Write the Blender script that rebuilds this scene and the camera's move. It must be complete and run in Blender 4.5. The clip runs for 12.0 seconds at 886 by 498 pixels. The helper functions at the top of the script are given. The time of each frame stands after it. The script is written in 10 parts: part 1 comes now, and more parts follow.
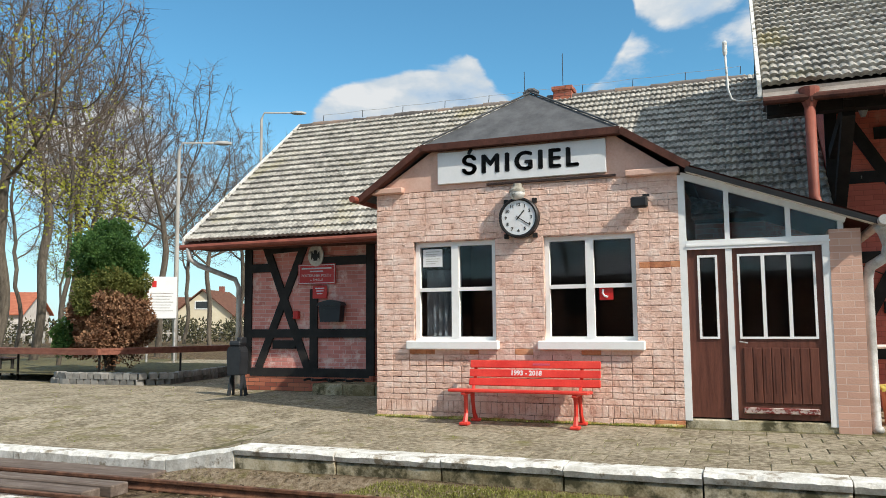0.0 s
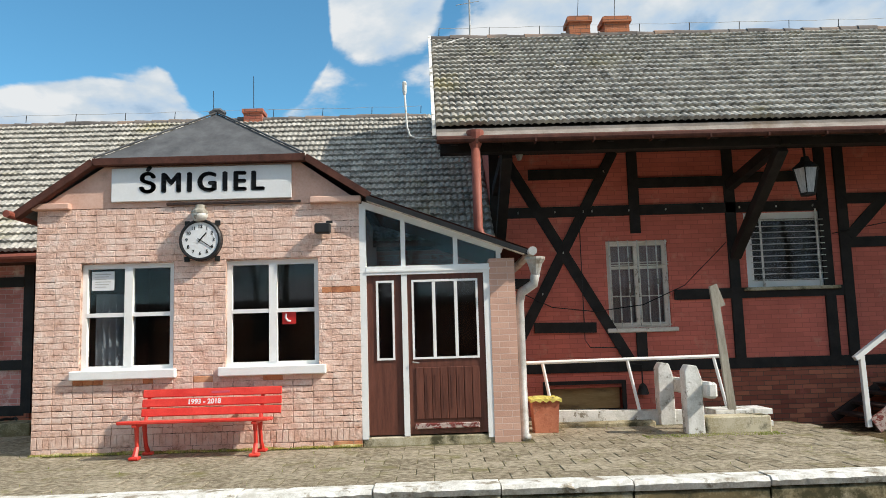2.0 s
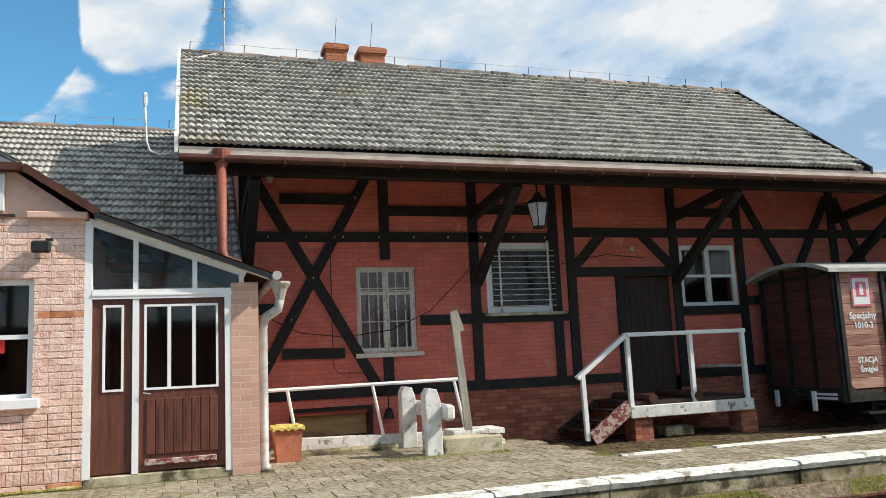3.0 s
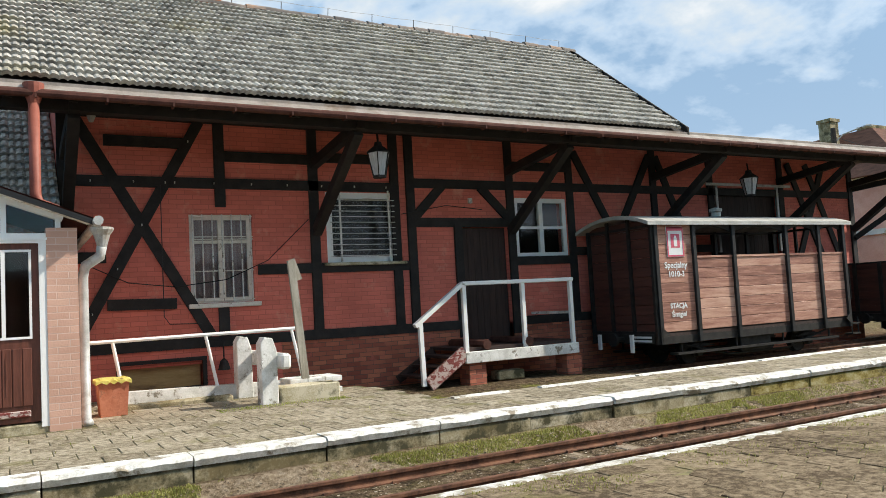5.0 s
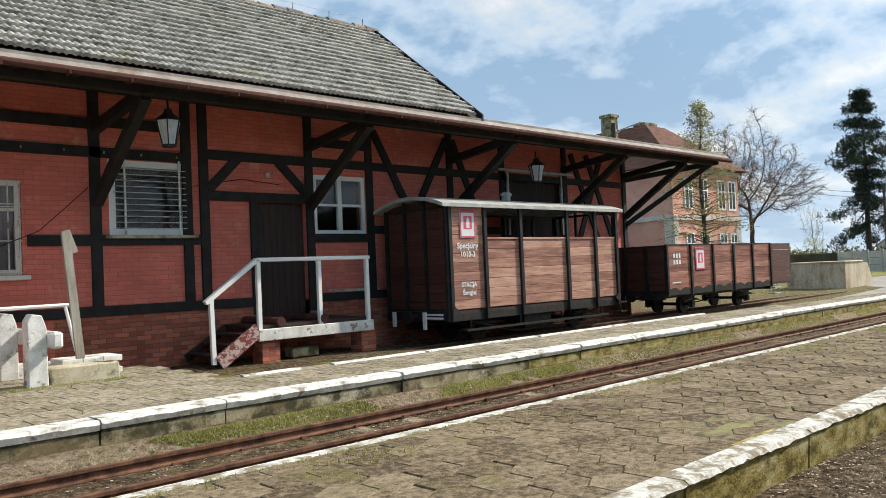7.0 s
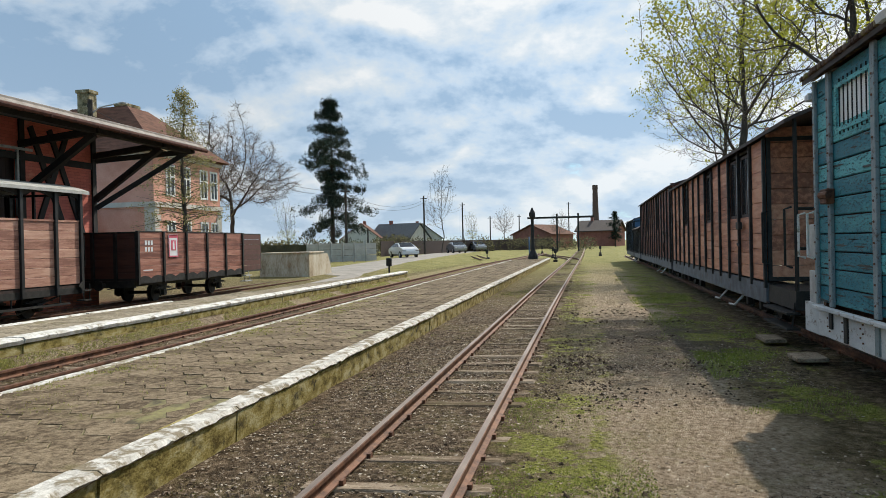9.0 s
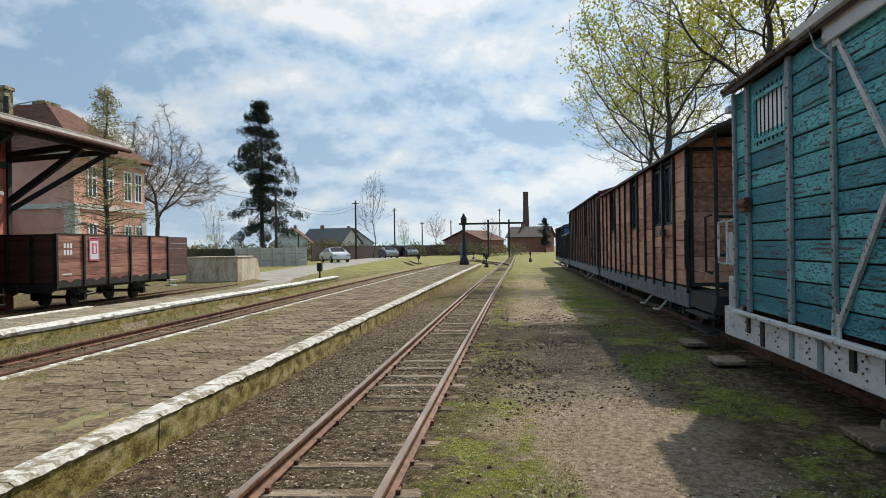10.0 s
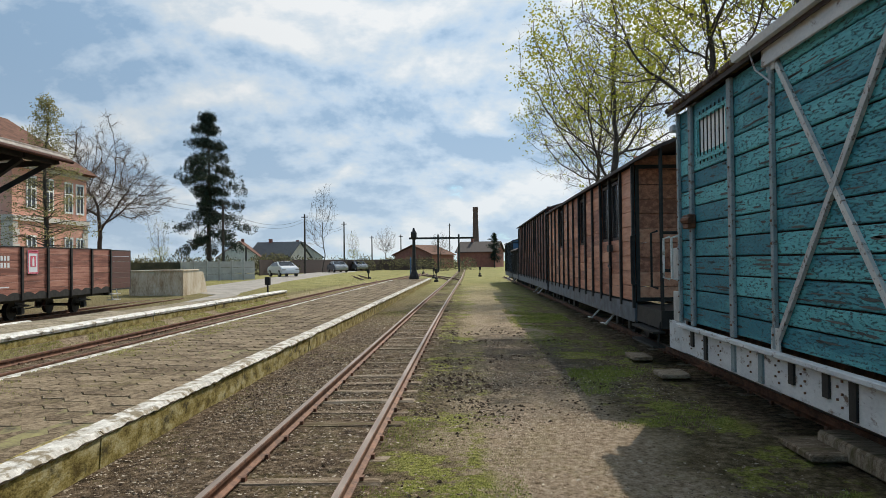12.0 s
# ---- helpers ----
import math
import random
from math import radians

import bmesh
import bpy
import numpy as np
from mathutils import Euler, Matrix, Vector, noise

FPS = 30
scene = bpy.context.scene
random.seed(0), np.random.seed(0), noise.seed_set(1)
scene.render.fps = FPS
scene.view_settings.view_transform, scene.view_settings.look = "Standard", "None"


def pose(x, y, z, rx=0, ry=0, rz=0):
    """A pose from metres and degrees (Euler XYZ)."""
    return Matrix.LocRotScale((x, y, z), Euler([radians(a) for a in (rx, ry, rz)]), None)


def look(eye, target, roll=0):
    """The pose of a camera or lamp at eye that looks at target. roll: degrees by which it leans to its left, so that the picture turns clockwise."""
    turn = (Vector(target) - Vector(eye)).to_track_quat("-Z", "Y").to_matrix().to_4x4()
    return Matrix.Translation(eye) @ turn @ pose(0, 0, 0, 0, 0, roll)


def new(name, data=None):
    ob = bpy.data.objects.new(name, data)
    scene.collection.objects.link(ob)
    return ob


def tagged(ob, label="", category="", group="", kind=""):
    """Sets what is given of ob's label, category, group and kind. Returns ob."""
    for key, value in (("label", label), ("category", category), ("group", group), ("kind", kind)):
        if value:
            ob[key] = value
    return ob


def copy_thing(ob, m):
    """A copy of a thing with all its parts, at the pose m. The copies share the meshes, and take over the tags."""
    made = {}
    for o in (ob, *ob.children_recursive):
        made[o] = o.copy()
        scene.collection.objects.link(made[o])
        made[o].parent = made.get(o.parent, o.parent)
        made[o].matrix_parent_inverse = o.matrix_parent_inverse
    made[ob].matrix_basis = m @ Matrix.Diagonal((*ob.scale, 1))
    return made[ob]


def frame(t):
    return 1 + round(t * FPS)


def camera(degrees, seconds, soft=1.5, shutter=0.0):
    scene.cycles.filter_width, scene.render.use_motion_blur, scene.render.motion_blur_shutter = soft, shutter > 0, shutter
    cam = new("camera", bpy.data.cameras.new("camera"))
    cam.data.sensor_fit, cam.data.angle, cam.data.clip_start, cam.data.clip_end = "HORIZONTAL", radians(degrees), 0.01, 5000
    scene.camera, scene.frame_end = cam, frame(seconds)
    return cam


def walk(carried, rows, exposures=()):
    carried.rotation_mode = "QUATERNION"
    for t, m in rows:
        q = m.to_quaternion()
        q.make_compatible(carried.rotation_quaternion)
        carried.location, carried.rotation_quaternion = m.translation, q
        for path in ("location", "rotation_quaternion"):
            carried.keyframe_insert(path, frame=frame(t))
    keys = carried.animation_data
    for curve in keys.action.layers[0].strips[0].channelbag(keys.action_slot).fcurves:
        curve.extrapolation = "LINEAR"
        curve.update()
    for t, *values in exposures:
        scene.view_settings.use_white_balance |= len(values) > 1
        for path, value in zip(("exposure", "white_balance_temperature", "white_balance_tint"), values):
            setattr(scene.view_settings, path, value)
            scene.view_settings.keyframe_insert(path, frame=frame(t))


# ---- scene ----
cam = camera(58.75, 12.0, 0.45)
PATH = [
    (0, pose(4.792, -9.787, 1.239, 95.39, 0.45, 21.28)),
    (0.5, pose(4.789, -9.779, 1.235, 95.27, 0.56, 19.98)),
    (1, pose(4.786, -9.802, 1.228, 95.42, 0.85, 15.51)),
    (1.5, pose(4.825, -9.829, 1.229, 95.98, 1.27, 7.92)),
    (2, pose(4.921, -9.827, 1.228, 96.78, 1.69, -0.73)),
    (2.5, pose(5.076, -9.803, 1.223, 97.41, 2.19, -10.10)),
    (3, pose(5.146, -9.793, 1.229, 97.95, 2.65, -17.83)),
    (3.5, pose(5.175, -9.809, 1.230, 98.37, 2.97, -23.09)),
    (5.5, pose(5.253, -9.835, 1.151, 92.90, 3.11, -29.26)),
    (6, pose(5.247, -9.841, 1.152, 92.65, 3.02, -29.67)),
    (6.5, pose(5.251, -9.849, 1.153, 92.32, 2.82, -33.30)),
    (7, pose(5.292, -9.919, 1.155, 91.63, 2.50, -43.36)),
    (7.5, pose(5.368, -10.039, 1.149, 90.71, 2.18, -56.62)),
    (9.5, pose(5.458, -10.228, 1.107, 89.66, 1.09, -82.60)),
    (10, pose(5.459, -10.229, 1.106, 89.88, 0.93, -84.50)),
    (10.5, pose(5.450, -10.225, 1.106, 90.17, 0.91, -85.95)),
    (11, pose(5.448, -10.226, 1.106, 90.47, 0.86, -87.02)),
    (11.5, pose(5.446, -10.226, 1.105, 90.70, 0.77, -87.74)),
    (12, pose(5.443, -10.223, 1.104, 90.89, 0.67, -88.15)),
]
walk(cam, PATH, [(0.0, 0.2), (2.0, 0.25), (3.5, 0.4), (6.5, 0.46), (7.5, 0.28), (9.5, 0.13), (12.0, 0.05)])

# ---------- world, sun ----------
SUN_TO = Vector((3.5, -1.35, 3.06)).normalized()


def build_world():
    w = bpy.data.worlds.new("sky")
    scene.world = w
    w.use_nodes = True
    nt = w.node_tree
    nt.nodes.clear()
    N, L = nt.nodes.new, nt.links.new
    sky = N("ShaderNodeTexSky")
    sky.sky_type = "NISHITA"
    sky.sun_disc = False
    sky.sun_elevation = radians(39.2)
    sky.sun_rotation = radians(111)
    sky.altitude = 80
    sky.air_density, sky.dust_density, sky.ozone_density = 1.0, 0.25, 2.5
    tc = N("ShaderNodeTexCoord")
    sep = N("ShaderNodeSeparateXYZ")
    L(tc.outputs["Generated"], sep.inputs[0])

    def m(op, a, b=None, clamp=False):
        n = N("ShaderNodeMath")
        n.operation, n.use_clamp = op, clamp
        for i, v in enumerate((a, b)):
            if v is None:
                continue
            if isinstance(v, (int, float)):
                n.inputs[i].default_value = v
            else:
                L(v, n.inputs[i])
        return n.outputs[0]

    def step(v, lo, hi):
        r = N("ShaderNodeMapRange")
        r.interpolation_type = "SMOOTHSTEP"
        r.inputs["From Min"].default_value, r.inputs["From Max"].default_value = lo, hi
        L(v, r.inputs["Value"])
        return r.outputs[0]

    def mix(f, a, b):
        x = N("ShaderNodeMix")
        x.data_type = "RGBA"
        L(f, x.inputs[0])
        for k, v in ((6, a), (7, b)):
            if isinstance(v, tuple):
                x.inputs[k].default_value = v
            else:
                L(v, x.inputs[k])
        return x.outputs[2]

    def dot(v):
        n = N("ShaderNodeVectorMath")
        n.operation = "DOT_PRODUCT"
        n.inputs[1].default_value = v
        L(tc.outputs["Generated"], n.inputs[0])
        return n.outputs["Value"]

    # the cloud deck is a level sheet, so it crowds together towards the horizon
    den = m("ADD", m("MAXIMUM", sep.outputs["Z"], 0.0), 0.36)

    def deck(scale, detail, rough, off, lift):
        c = N("ShaderNodeCombineXYZ")
        L(m("MULTIPLY", m("DIVIDE", sep.outputs["X"], den), lift), c.inputs[0])
        L(m("MULTIPLY", m("DIVIDE", sep.outputs["Y"], den), lift), c.inputs[1])
        c.inputs[2].default_value = off
        n = N("ShaderNodeTexNoise")
        n.inputs["Scale"].default_value, n.inputs["Detail"].default_value, n.inputs["Roughness"].default_value = scale, detail, rough
        n.inputs["Distortion"].default_value = 0.12
        L(c.outputs[0], n.inputs["Vector"])
        return n.outputs["Fac"]

    here, above = deck(1.75, 11, 0.55, 3.7, 1.0), deck(1.75, 11, 0.55, 3.7, 0.955)
    veil = deck(0.9, 7, 0.6, 9.2, 1.0)

    # cumulus banks that stand over the roofs
    def bank(az, el, wide, high, amount):
        d = Vector((math.cos(radians(az)) * math.cos(radians(el)), math.sin(radians(az)) * math.cos(radians(el)), math.sin(radians(el))))
        side = Vector((-math.sin(radians(az)), math.cos(radians(az)), 0))
        a = m("POWER", m("DIVIDE", dot(side), wide), 2)
        b = m("POWER", m("DIVIDE", dot(d.cross(side)), high), 2)
        r = m("SUBTRACT", 1.0, m("ADD", a, b), True)
        return m("MULTIPLY", m("MULTIPLY", r, m("GREATER_THAN", dot(d), 0.3)), amount)

    # thick towards the east, broken to the west
    bias = m("MULTIPLY", m("ADD", sep.outputs["X"], 0.12), 0.24)
    for args in ((114.0, 13.8, 0.15, 0.08, 0.44), (93.5, 25.0, 0.09, 0.095, 0.34), (78.0, 24.0, 0.16, 0.13, 0.2), (136.0, 12.0, 0.2, 0.16, 0.25), (50.0, 19.0, 0.16, 0.15, 0.2)):
        bias = m("ADD", bias, bank(*args))
    for args in ((103.5, 23.0, 0.11, 0.13, 0.6), (111.0, 22.5, 0.09, 0.07, 0.3), (122.0, 26.0, 0.2, 0.1, 0.16)):
        bias = m("SUBTRACT", bias, bank(*args))
    # unseen bright broken cloud overhead, added to lighten the shaded sides
    bias = m("ADD", bias, m("MULTIPLY", step(sep.outputs["Z"], 0.52, 0.74), 0.26))
    cover = m("ADD", here, bias)
    mask = m("MULTIPLY", step(cover, 0.53, 0.6), m("MULTIPLY", m("ADD", sep.outputs["Z"], 0.02), 30.0, True))
    # the tops catch the light, the bases and the thick of the eastern deck are blue-grey
    lit = m("ADD", 0.62, m("MULTIPLY", m("SUBTRACT", here, above), 5.2))
    thick = m("MULTIPLY", step(m("ADD", m("MULTIPLY", veil, 0.8), m("MULTIPLY", here, 0.35)), 0.5, 0.68), step(sep.outputs["X"], -0.25, 0.6))
    lit = m("SUBTRACT", lit, m("ADD", m("MULTIPLY", thick, 0.36), bank(31.0, 15.0, 0.22, 0.14, 0.2)))
    ramp = N("ShaderNodeValToRGB")
    for k, (p, c) in enumerate(((0.12, (1.7, 2.55, 3.6)), (0.36, (2.75, 3.5, 4.35)), (0.58, (3.5, 3.95, 4.35)), (0.8, (4.5, 4.65, 4.75)))):
        e = ramp.color_ramp.elements[k] if k < 2 else ramp.color_ramp.elements.new(p)
        e.position, e.color = p, (*c, 1)
    L(lit, ramp.inputs[0])
    gain = N("ShaderNodeMix")
    gain.data_type, gain.blend_type = "RGBA", "MULTIPLY"
    gain.inputs[0].default_value = 1.0
    L(sky.outputs[0], gain.inputs[6])
    gain.inputs[7].default_value = (0.52, 0.92, 0.95, 1)
    # pale haze towards the horizon, under the clouds
    hz = m("POWER", m("SUBTRACT", 1.0, m("DIVIDE", sep.outputs["Z"], 0.3), True), 1.8)
    air = mix(m("MULTIPLY", hz, 0.6), gain.outputs[2], (3.6, 4.5, 5.2, 1))
    full = mix(m("MULTIPLY", hz, 0.45), mix(mask, air, ramp.outputs[0]), (4.1, 4.75, 5.2, 1))
    # the deck brightens towards the sun
    glow = N("ShaderNodeVectorMath")
    glow.operation = "SCALE"
    L(full, glow.inputs[0])
    L(m("ADD", m("ADD", 1.0, m("MULTIPLY", step(dot(SUN_TO), 0.55, 0.9), 0.25)), m("MULTIPLY", step(dot(SUN_TO), 0.9, 1.0), 1.4)), glow.inputs["Scale"])
    bg = N("ShaderNodeBackground")
    bg.inputs["Strength"].default_value = 0.15
    L(glow.outputs[0], bg.inputs["Color"])
    out = N("ShaderNodeOutputWorld")
    L(bg.outputs[0], out.inputs["Surface"])


build_world()
sun_data = bpy.data.lights.new("sun", "SUN")
sun_data.energy, sun_data.angle, sun_data.color = 4.1, radians(0.6), (1.0, 0.92, 0.79)
sun = new("sun", sun_data)
sun.matrix_world = look((20, -20, 40), Vector((20, -20, 40)) - SUN_TO)


# ---------- materials ----------
def ramp_set(node, stops):
    el = node.color_ramp.elements
    while len(el) < len(stops):
        el.new(0.5)
    for e, (p, c) in zip(el, stops):
        e.position, e.color = p, (*c[:3], 1)


def make_mat(name, stops, rough=0.8, scale=6.0, fine=60.0, bump=0.2, bump_dist=0.01, metal=0.0, stretch=(1, 1, 1), stain=None,
             per_object=0.0, per_island=0.0, stain_scale=1.6, stain_at=(0.52, 0.66), rough_var=0.15, spec=0.4, seed=0.0):
    """Two scales of noise pick a colour from stops; an optional stain colour lies over it in patches."""
    mt = bpy.data.materials.new(name)
    mt.use_nodes = True
    nt = mt.node_tree
    nt.nodes.clear()
    N, L = nt.nodes.new, nt.links.new
    out, bsdf = N("ShaderNodeOutputMaterial"), N("ShaderNodeBsdfPrincipled")
    L(bsdf.outputs[0], out.inputs[0])
    tc, mp = N("ShaderNodeTexCoord"), N("ShaderNodeMapping")
    geo = N("ShaderNodeNewGeometry")
    L(geo.outputs["Position"], mp.inputs[0])
    mp.inputs["Scale"].default_value = stretch
    mp.inputs["Location"].default_value = (seed, seed * 1.7, seed * 0.6)

    def nz(s, d=4, r=0.6):
        n = N("ShaderNodeTexNoise")
        n.inputs["Scale"].default_value, n.inputs["Detail"].default_value, n.inputs["Roughness"].default_value = s, d, r
        L(mp.outputs[0], n.inputs["Vector"])
        return n

    a, b = nz(scale, 5), nz(fine, 3)
    add = N("ShaderNodeMath")
    add.operation = "MULTIPLY_ADD"
    L(b.outputs["Fac"], add.inputs[0])
    add.inputs[1].default_value = 0.45
    sub = N("ShaderNodeMath")
    sub.operation = "SUBTRACT"
    L(a.outputs["Fac"], sub.inputs[0])
    sub.inputs[1].default_value = 0.225
    L(sub.outputs[0], add.inputs[2])
    val = add.outputs[0]
    if per_object or per_island:
        src = N("ShaderNodeObjectInfo").outputs["Random"] if per_object else geo.outputs["Random Per Island"]
        if per_object and per_island:
            both = N("ShaderNodeMath")
            both.operation = "ADD"
            L(src, both.inputs[0])
            L(geo.outputs["Random Per Island"], both.inputs[1])
            fr = N("ShaderNodeMath")
            fr.operation = "FRACT"
            L(both.outputs[0], fr.inputs[0])
            src = fr.outputs[0]
        o = N("ShaderNodeMath")
        o.operation = "MULTIPLY_ADD"
        c = N("ShaderNodeMath")
        c.operation = "SUBTRACT"
        L(src, c.inputs[0])
        c.inputs[1].default_value = 0.5
        L(c.outputs[0], o.inputs[0])
        o.inputs[1].default_value = max(per_object, per_island)
        L(val, o.inputs[2])
        val = o.outputs[0]
    rp = N("ShaderNodeValToRGB")
    ramp_set(rp, stops)
    L(val, rp.inputs[0])
    col = rp.outputs[0]
    if stain:
        s = nz(stain_scale, 7, 0.68)
        mr = N("ShaderNodeMapRange")
        mr.inputs["From Min"].default_value, mr.inputs["From Max"].default_value = stain_at
        L(s.outputs["Fac"], mr.inputs["Value"])
        mx = N("ShaderNodeMix")
        mx.data_type = "RGBA"
        L(mr.outputs[0], mx.inputs[0])
        L(col, mx.inputs[6])
        mx.inputs[7].default_value = (*stain, 1)
        col = mx.outputs[2]
    L(col, bsdf.inputs["Base Color"])
    rr = N("ShaderNodeMapRange")
    rr.inputs["To Min"].default_value, rr.inputs["To Max"].default_value = max(0.02, rough - rough_var), min(1.0, rough + rough_var)
    L(b.outputs["Fac"], rr.inputs["Value"])
    L(rr.outputs[0], bsdf.inputs["Roughness"])
    bsdf.inputs["Metallic"].default_value = metal
    bsdf.inputs["Specular IOR Level"].default_value = spec
    if bump:
        bp = N("ShaderNodeBump")
        bp.inputs["Strength"].default_value, bp.inputs["Distance"].default_value = bump, bump_dist
        L(val if not (per_object or per_island) else add.outputs[0], bp.inputs["Height"])
        L(bp.outputs[0], bsdf.inputs["Normal"])
    return mt


def brick_mat(name, c1, c2, mortar, rough=0.85, size=(0.25, 0.077), stain=None, seed=0.0, bump=0.6, stain_at=(0.5, 0.7)):
    """Painted or bare brickwork laid on walls that face along y or x, 7.7 cm a course."""
    mt = bpy.data.materials.new(name)
    mt.use_nodes = True
    nt = mt.node_tree
    nt.nodes.clear()
    N, L = nt.nodes.new, nt.links.new
    out, bsdf = N("ShaderNodeOutputMaterial"), N("ShaderNodeBsdfPrincipled")
    L(bsdf.outputs[0], out.inputs[0])
    geo, sep, comb, addn = N("ShaderNodeNewGeometry"), N("ShaderNodeSeparateXYZ"), N("ShaderNodeCombineXYZ"), N("ShaderNodeMath")
    L(geo.outputs["Position"], sep.inputs[0])
    L(sep.outputs["X"], addn.inputs[0])
    L(sep.outputs["Y"], addn.inputs[1])
    wob = N("ShaderNodeTexNoise")
    wob.inputs["Scale"].default_value = 5.0
    L(geo.outputs["Position"], wob.inputs["Vector"])
    wz = N("ShaderNodeMath")
    wz.operation = "MULTIPLY_ADD"
    wz.inputs[1].default_value = 0.016
    L(wob.outputs["Fac"], wz.inputs[0])
    L(sep.outputs["Z"], wz.inputs[2])
    L(addn.outputs[0], comb.inputs[0])
    L(wz.outputs[0], comb.inputs[1])
    br = N("ShaderNodeTexBrick")
    br.inputs["Scale"].default_value = 1.0
    br.inputs["Brick Width"].default_value, br.inputs["Row Height"].default_value = size
    br.inputs["Mortar Size"].default_value = 0.006
    br.inputs["Mortar Smooth"].default_value = 0.4
    br.inputs["Bias"].default_value = -0.1
    br.inputs["Color1"].default_value = (*c1, 1)
    br.inputs["Color2"].default_value = (*c2, 1)
    br.inputs["Mortar"].default_value = (*mortar, 1)
    L(comb.outputs[0], br.inputs["Vector"])
    n1, n2 = N("ShaderNodeTexNoise"), N("ShaderNodeTexNoise")
    for n, s in ((n1, 1.3), (n2, 45.0)):
        n.inputs["Scale"].default_value, n.inputs["Detail"].default_value = s, 6
        L(geo.outputs["Position"], n.inputs["Vector"])
    mul = N("ShaderNodeMix")
    mul.data_type, mul.blend_type = "RGBA", "MULTIPLY"
    mul.inputs[0].default_value = 0.55
    rp = N("ShaderNodeValToRGB")
    ramp_set(rp, [(0.3, (0.62, 0.6, 0.58)), (0.7, (1.0, 1.0, 1.0))])
    L(n1.outputs["Fac"], rp.inputs[0])
    L(br.outputs["Color"], mul.inputs[6])
    L(rp.outputs[0], mul.inputs[7])
    col = mul.outputs[2]
    if stain:
        n3 = N("ShaderNodeTexNoise")
        n3.inputs["Scale"].default_value, n3.inputs["Detail"].default_value, n3.inputs["Roughness"].default_value = 2.2, 8, 0.7
        L(geo.outputs["Position"], n3.inputs["Vector"])
        mr = N("ShaderNodeMapRange")
        mr.inputs["From Min"].default_value, mr.inputs["From Max"].default_value = stain_at
        L(n3.outputs["Fac"], mr.inputs["Value"])
        mx = N("ShaderNodeMix")
        mx.data_type = "RGBA"
        L(mr.outputs[0], mx.inputs[0])
        L(col, mx.inputs[6])
        mx.inputs[7].default_value = (*stain, 1)
        col = mx.outputs[2]
    L(col, bsdf.inputs["Base Color"])
    bsdf.inputs["Roughness"].default_value = rough
    h = N("ShaderNodeMath")
    h.operation = "MULTIPLY_ADD"
    h.inputs[1].default_value = -1.0
    L(br.outputs["Fac"], h.inputs[0])
    L(n2.outputs["Fac"], h.inputs[2])
    bp = N("ShaderNodeBump")
    bp.inputs["Strength"].default_value, bp.inputs["Distance"].default_value = bump, 0.008
    L(h.outputs[0], bp.inputs["Height"])
    L(bp.outputs[0], bsdf.inputs["Normal"])
    return mt


def glass_mat(name, tint, rough=0.03):
    """A dark window pane: clear glass over a dim room."""
    mt = bpy.data.materials.new(name)
    mt.use_nodes = True
    nt = mt.node_tree
    b = nt.nodes["Principled BSDF"]
    b.inputs["Base Color"].default_value = (*tint, 1)
    b.inputs["Roughness"].default_value = rough
    b.inputs["IOR"].default_value = 1.36
    b.inputs["Transmission Weight"].default_value = 1.0
    return mt


def peel_mat(name, paint, paint2, wood, at=(0.5, 0.56), scale=9.0, along=(1, 1, 1), rough=0.6, per=0.25, bump=0.5):
    """Flaking paint on boards: two paint tones, bare wood where it has come off."""
    mt = make_mat(name, [(0.3, paint), (0.7, paint2)], rough=rough, scale=2.0, fine=30, bump=0, stretch=along, per_object=per)
    nt = mt.node_tree
    N, L = nt.nodes.new, nt.links.new
    bsdf = [n for n in nt.nodes if n.type == "BSDF_PRINCIPLED"][0]
    mp = [n for n in nt.nodes if n.type == "MAPPING"][0]
    col = bsdf.inputs["Base Color"].links[0].from_socket
    n = N("ShaderNodeTexNoise")
    n.inputs["Scale"].default_value, n.inputs["Detail"].default_value, n.inputs["Roughness"].default_value = scale, 8, 0.7
    L(mp.outputs[0], n.inputs["Vector"])
    mr = N("ShaderNodeMapRange")
    mr.inputs["From Min"].default_value, mr.inputs["From Max"].default_value = at
    L(n.outputs["Fac"], mr.inputs["Value"])
    mx = N("ShaderNodeMix")
    mx.data_type = "RGBA"
    L(mr.outputs[0], mx.inputs[0])
    L(col, mx.inputs[6])
    mx.inputs[7].default_value = (*wood, 1)
    L(mx.outputs[2], bsdf.inputs["Base Color"])
    g = N("ShaderNodeTexNoise")
    g.inputs["Scale"].default_value, g.inputs["Detail"].default_value = 50, 4
    L(mp.outputs[0], g.inputs["Vector"])
    h = N("ShaderNodeMath")
    h.operation = "MULTIPLY_ADD"
    h.inputs[1].default_value = -1.2
    L(mr.outputs[0], h.inputs[0])
    L(g.outputs["Fac"], h.inputs[2])
    bp = N("ShaderNodeBump")
    bp.inputs["Strength"].default_value, bp.inputs["Distance"].default_value = bump, 0.004
    L(h.outputs[0], bp.inputs["Height"])
    L(bp.outputs[0], bsdf.inputs["Normal"])
    return mt


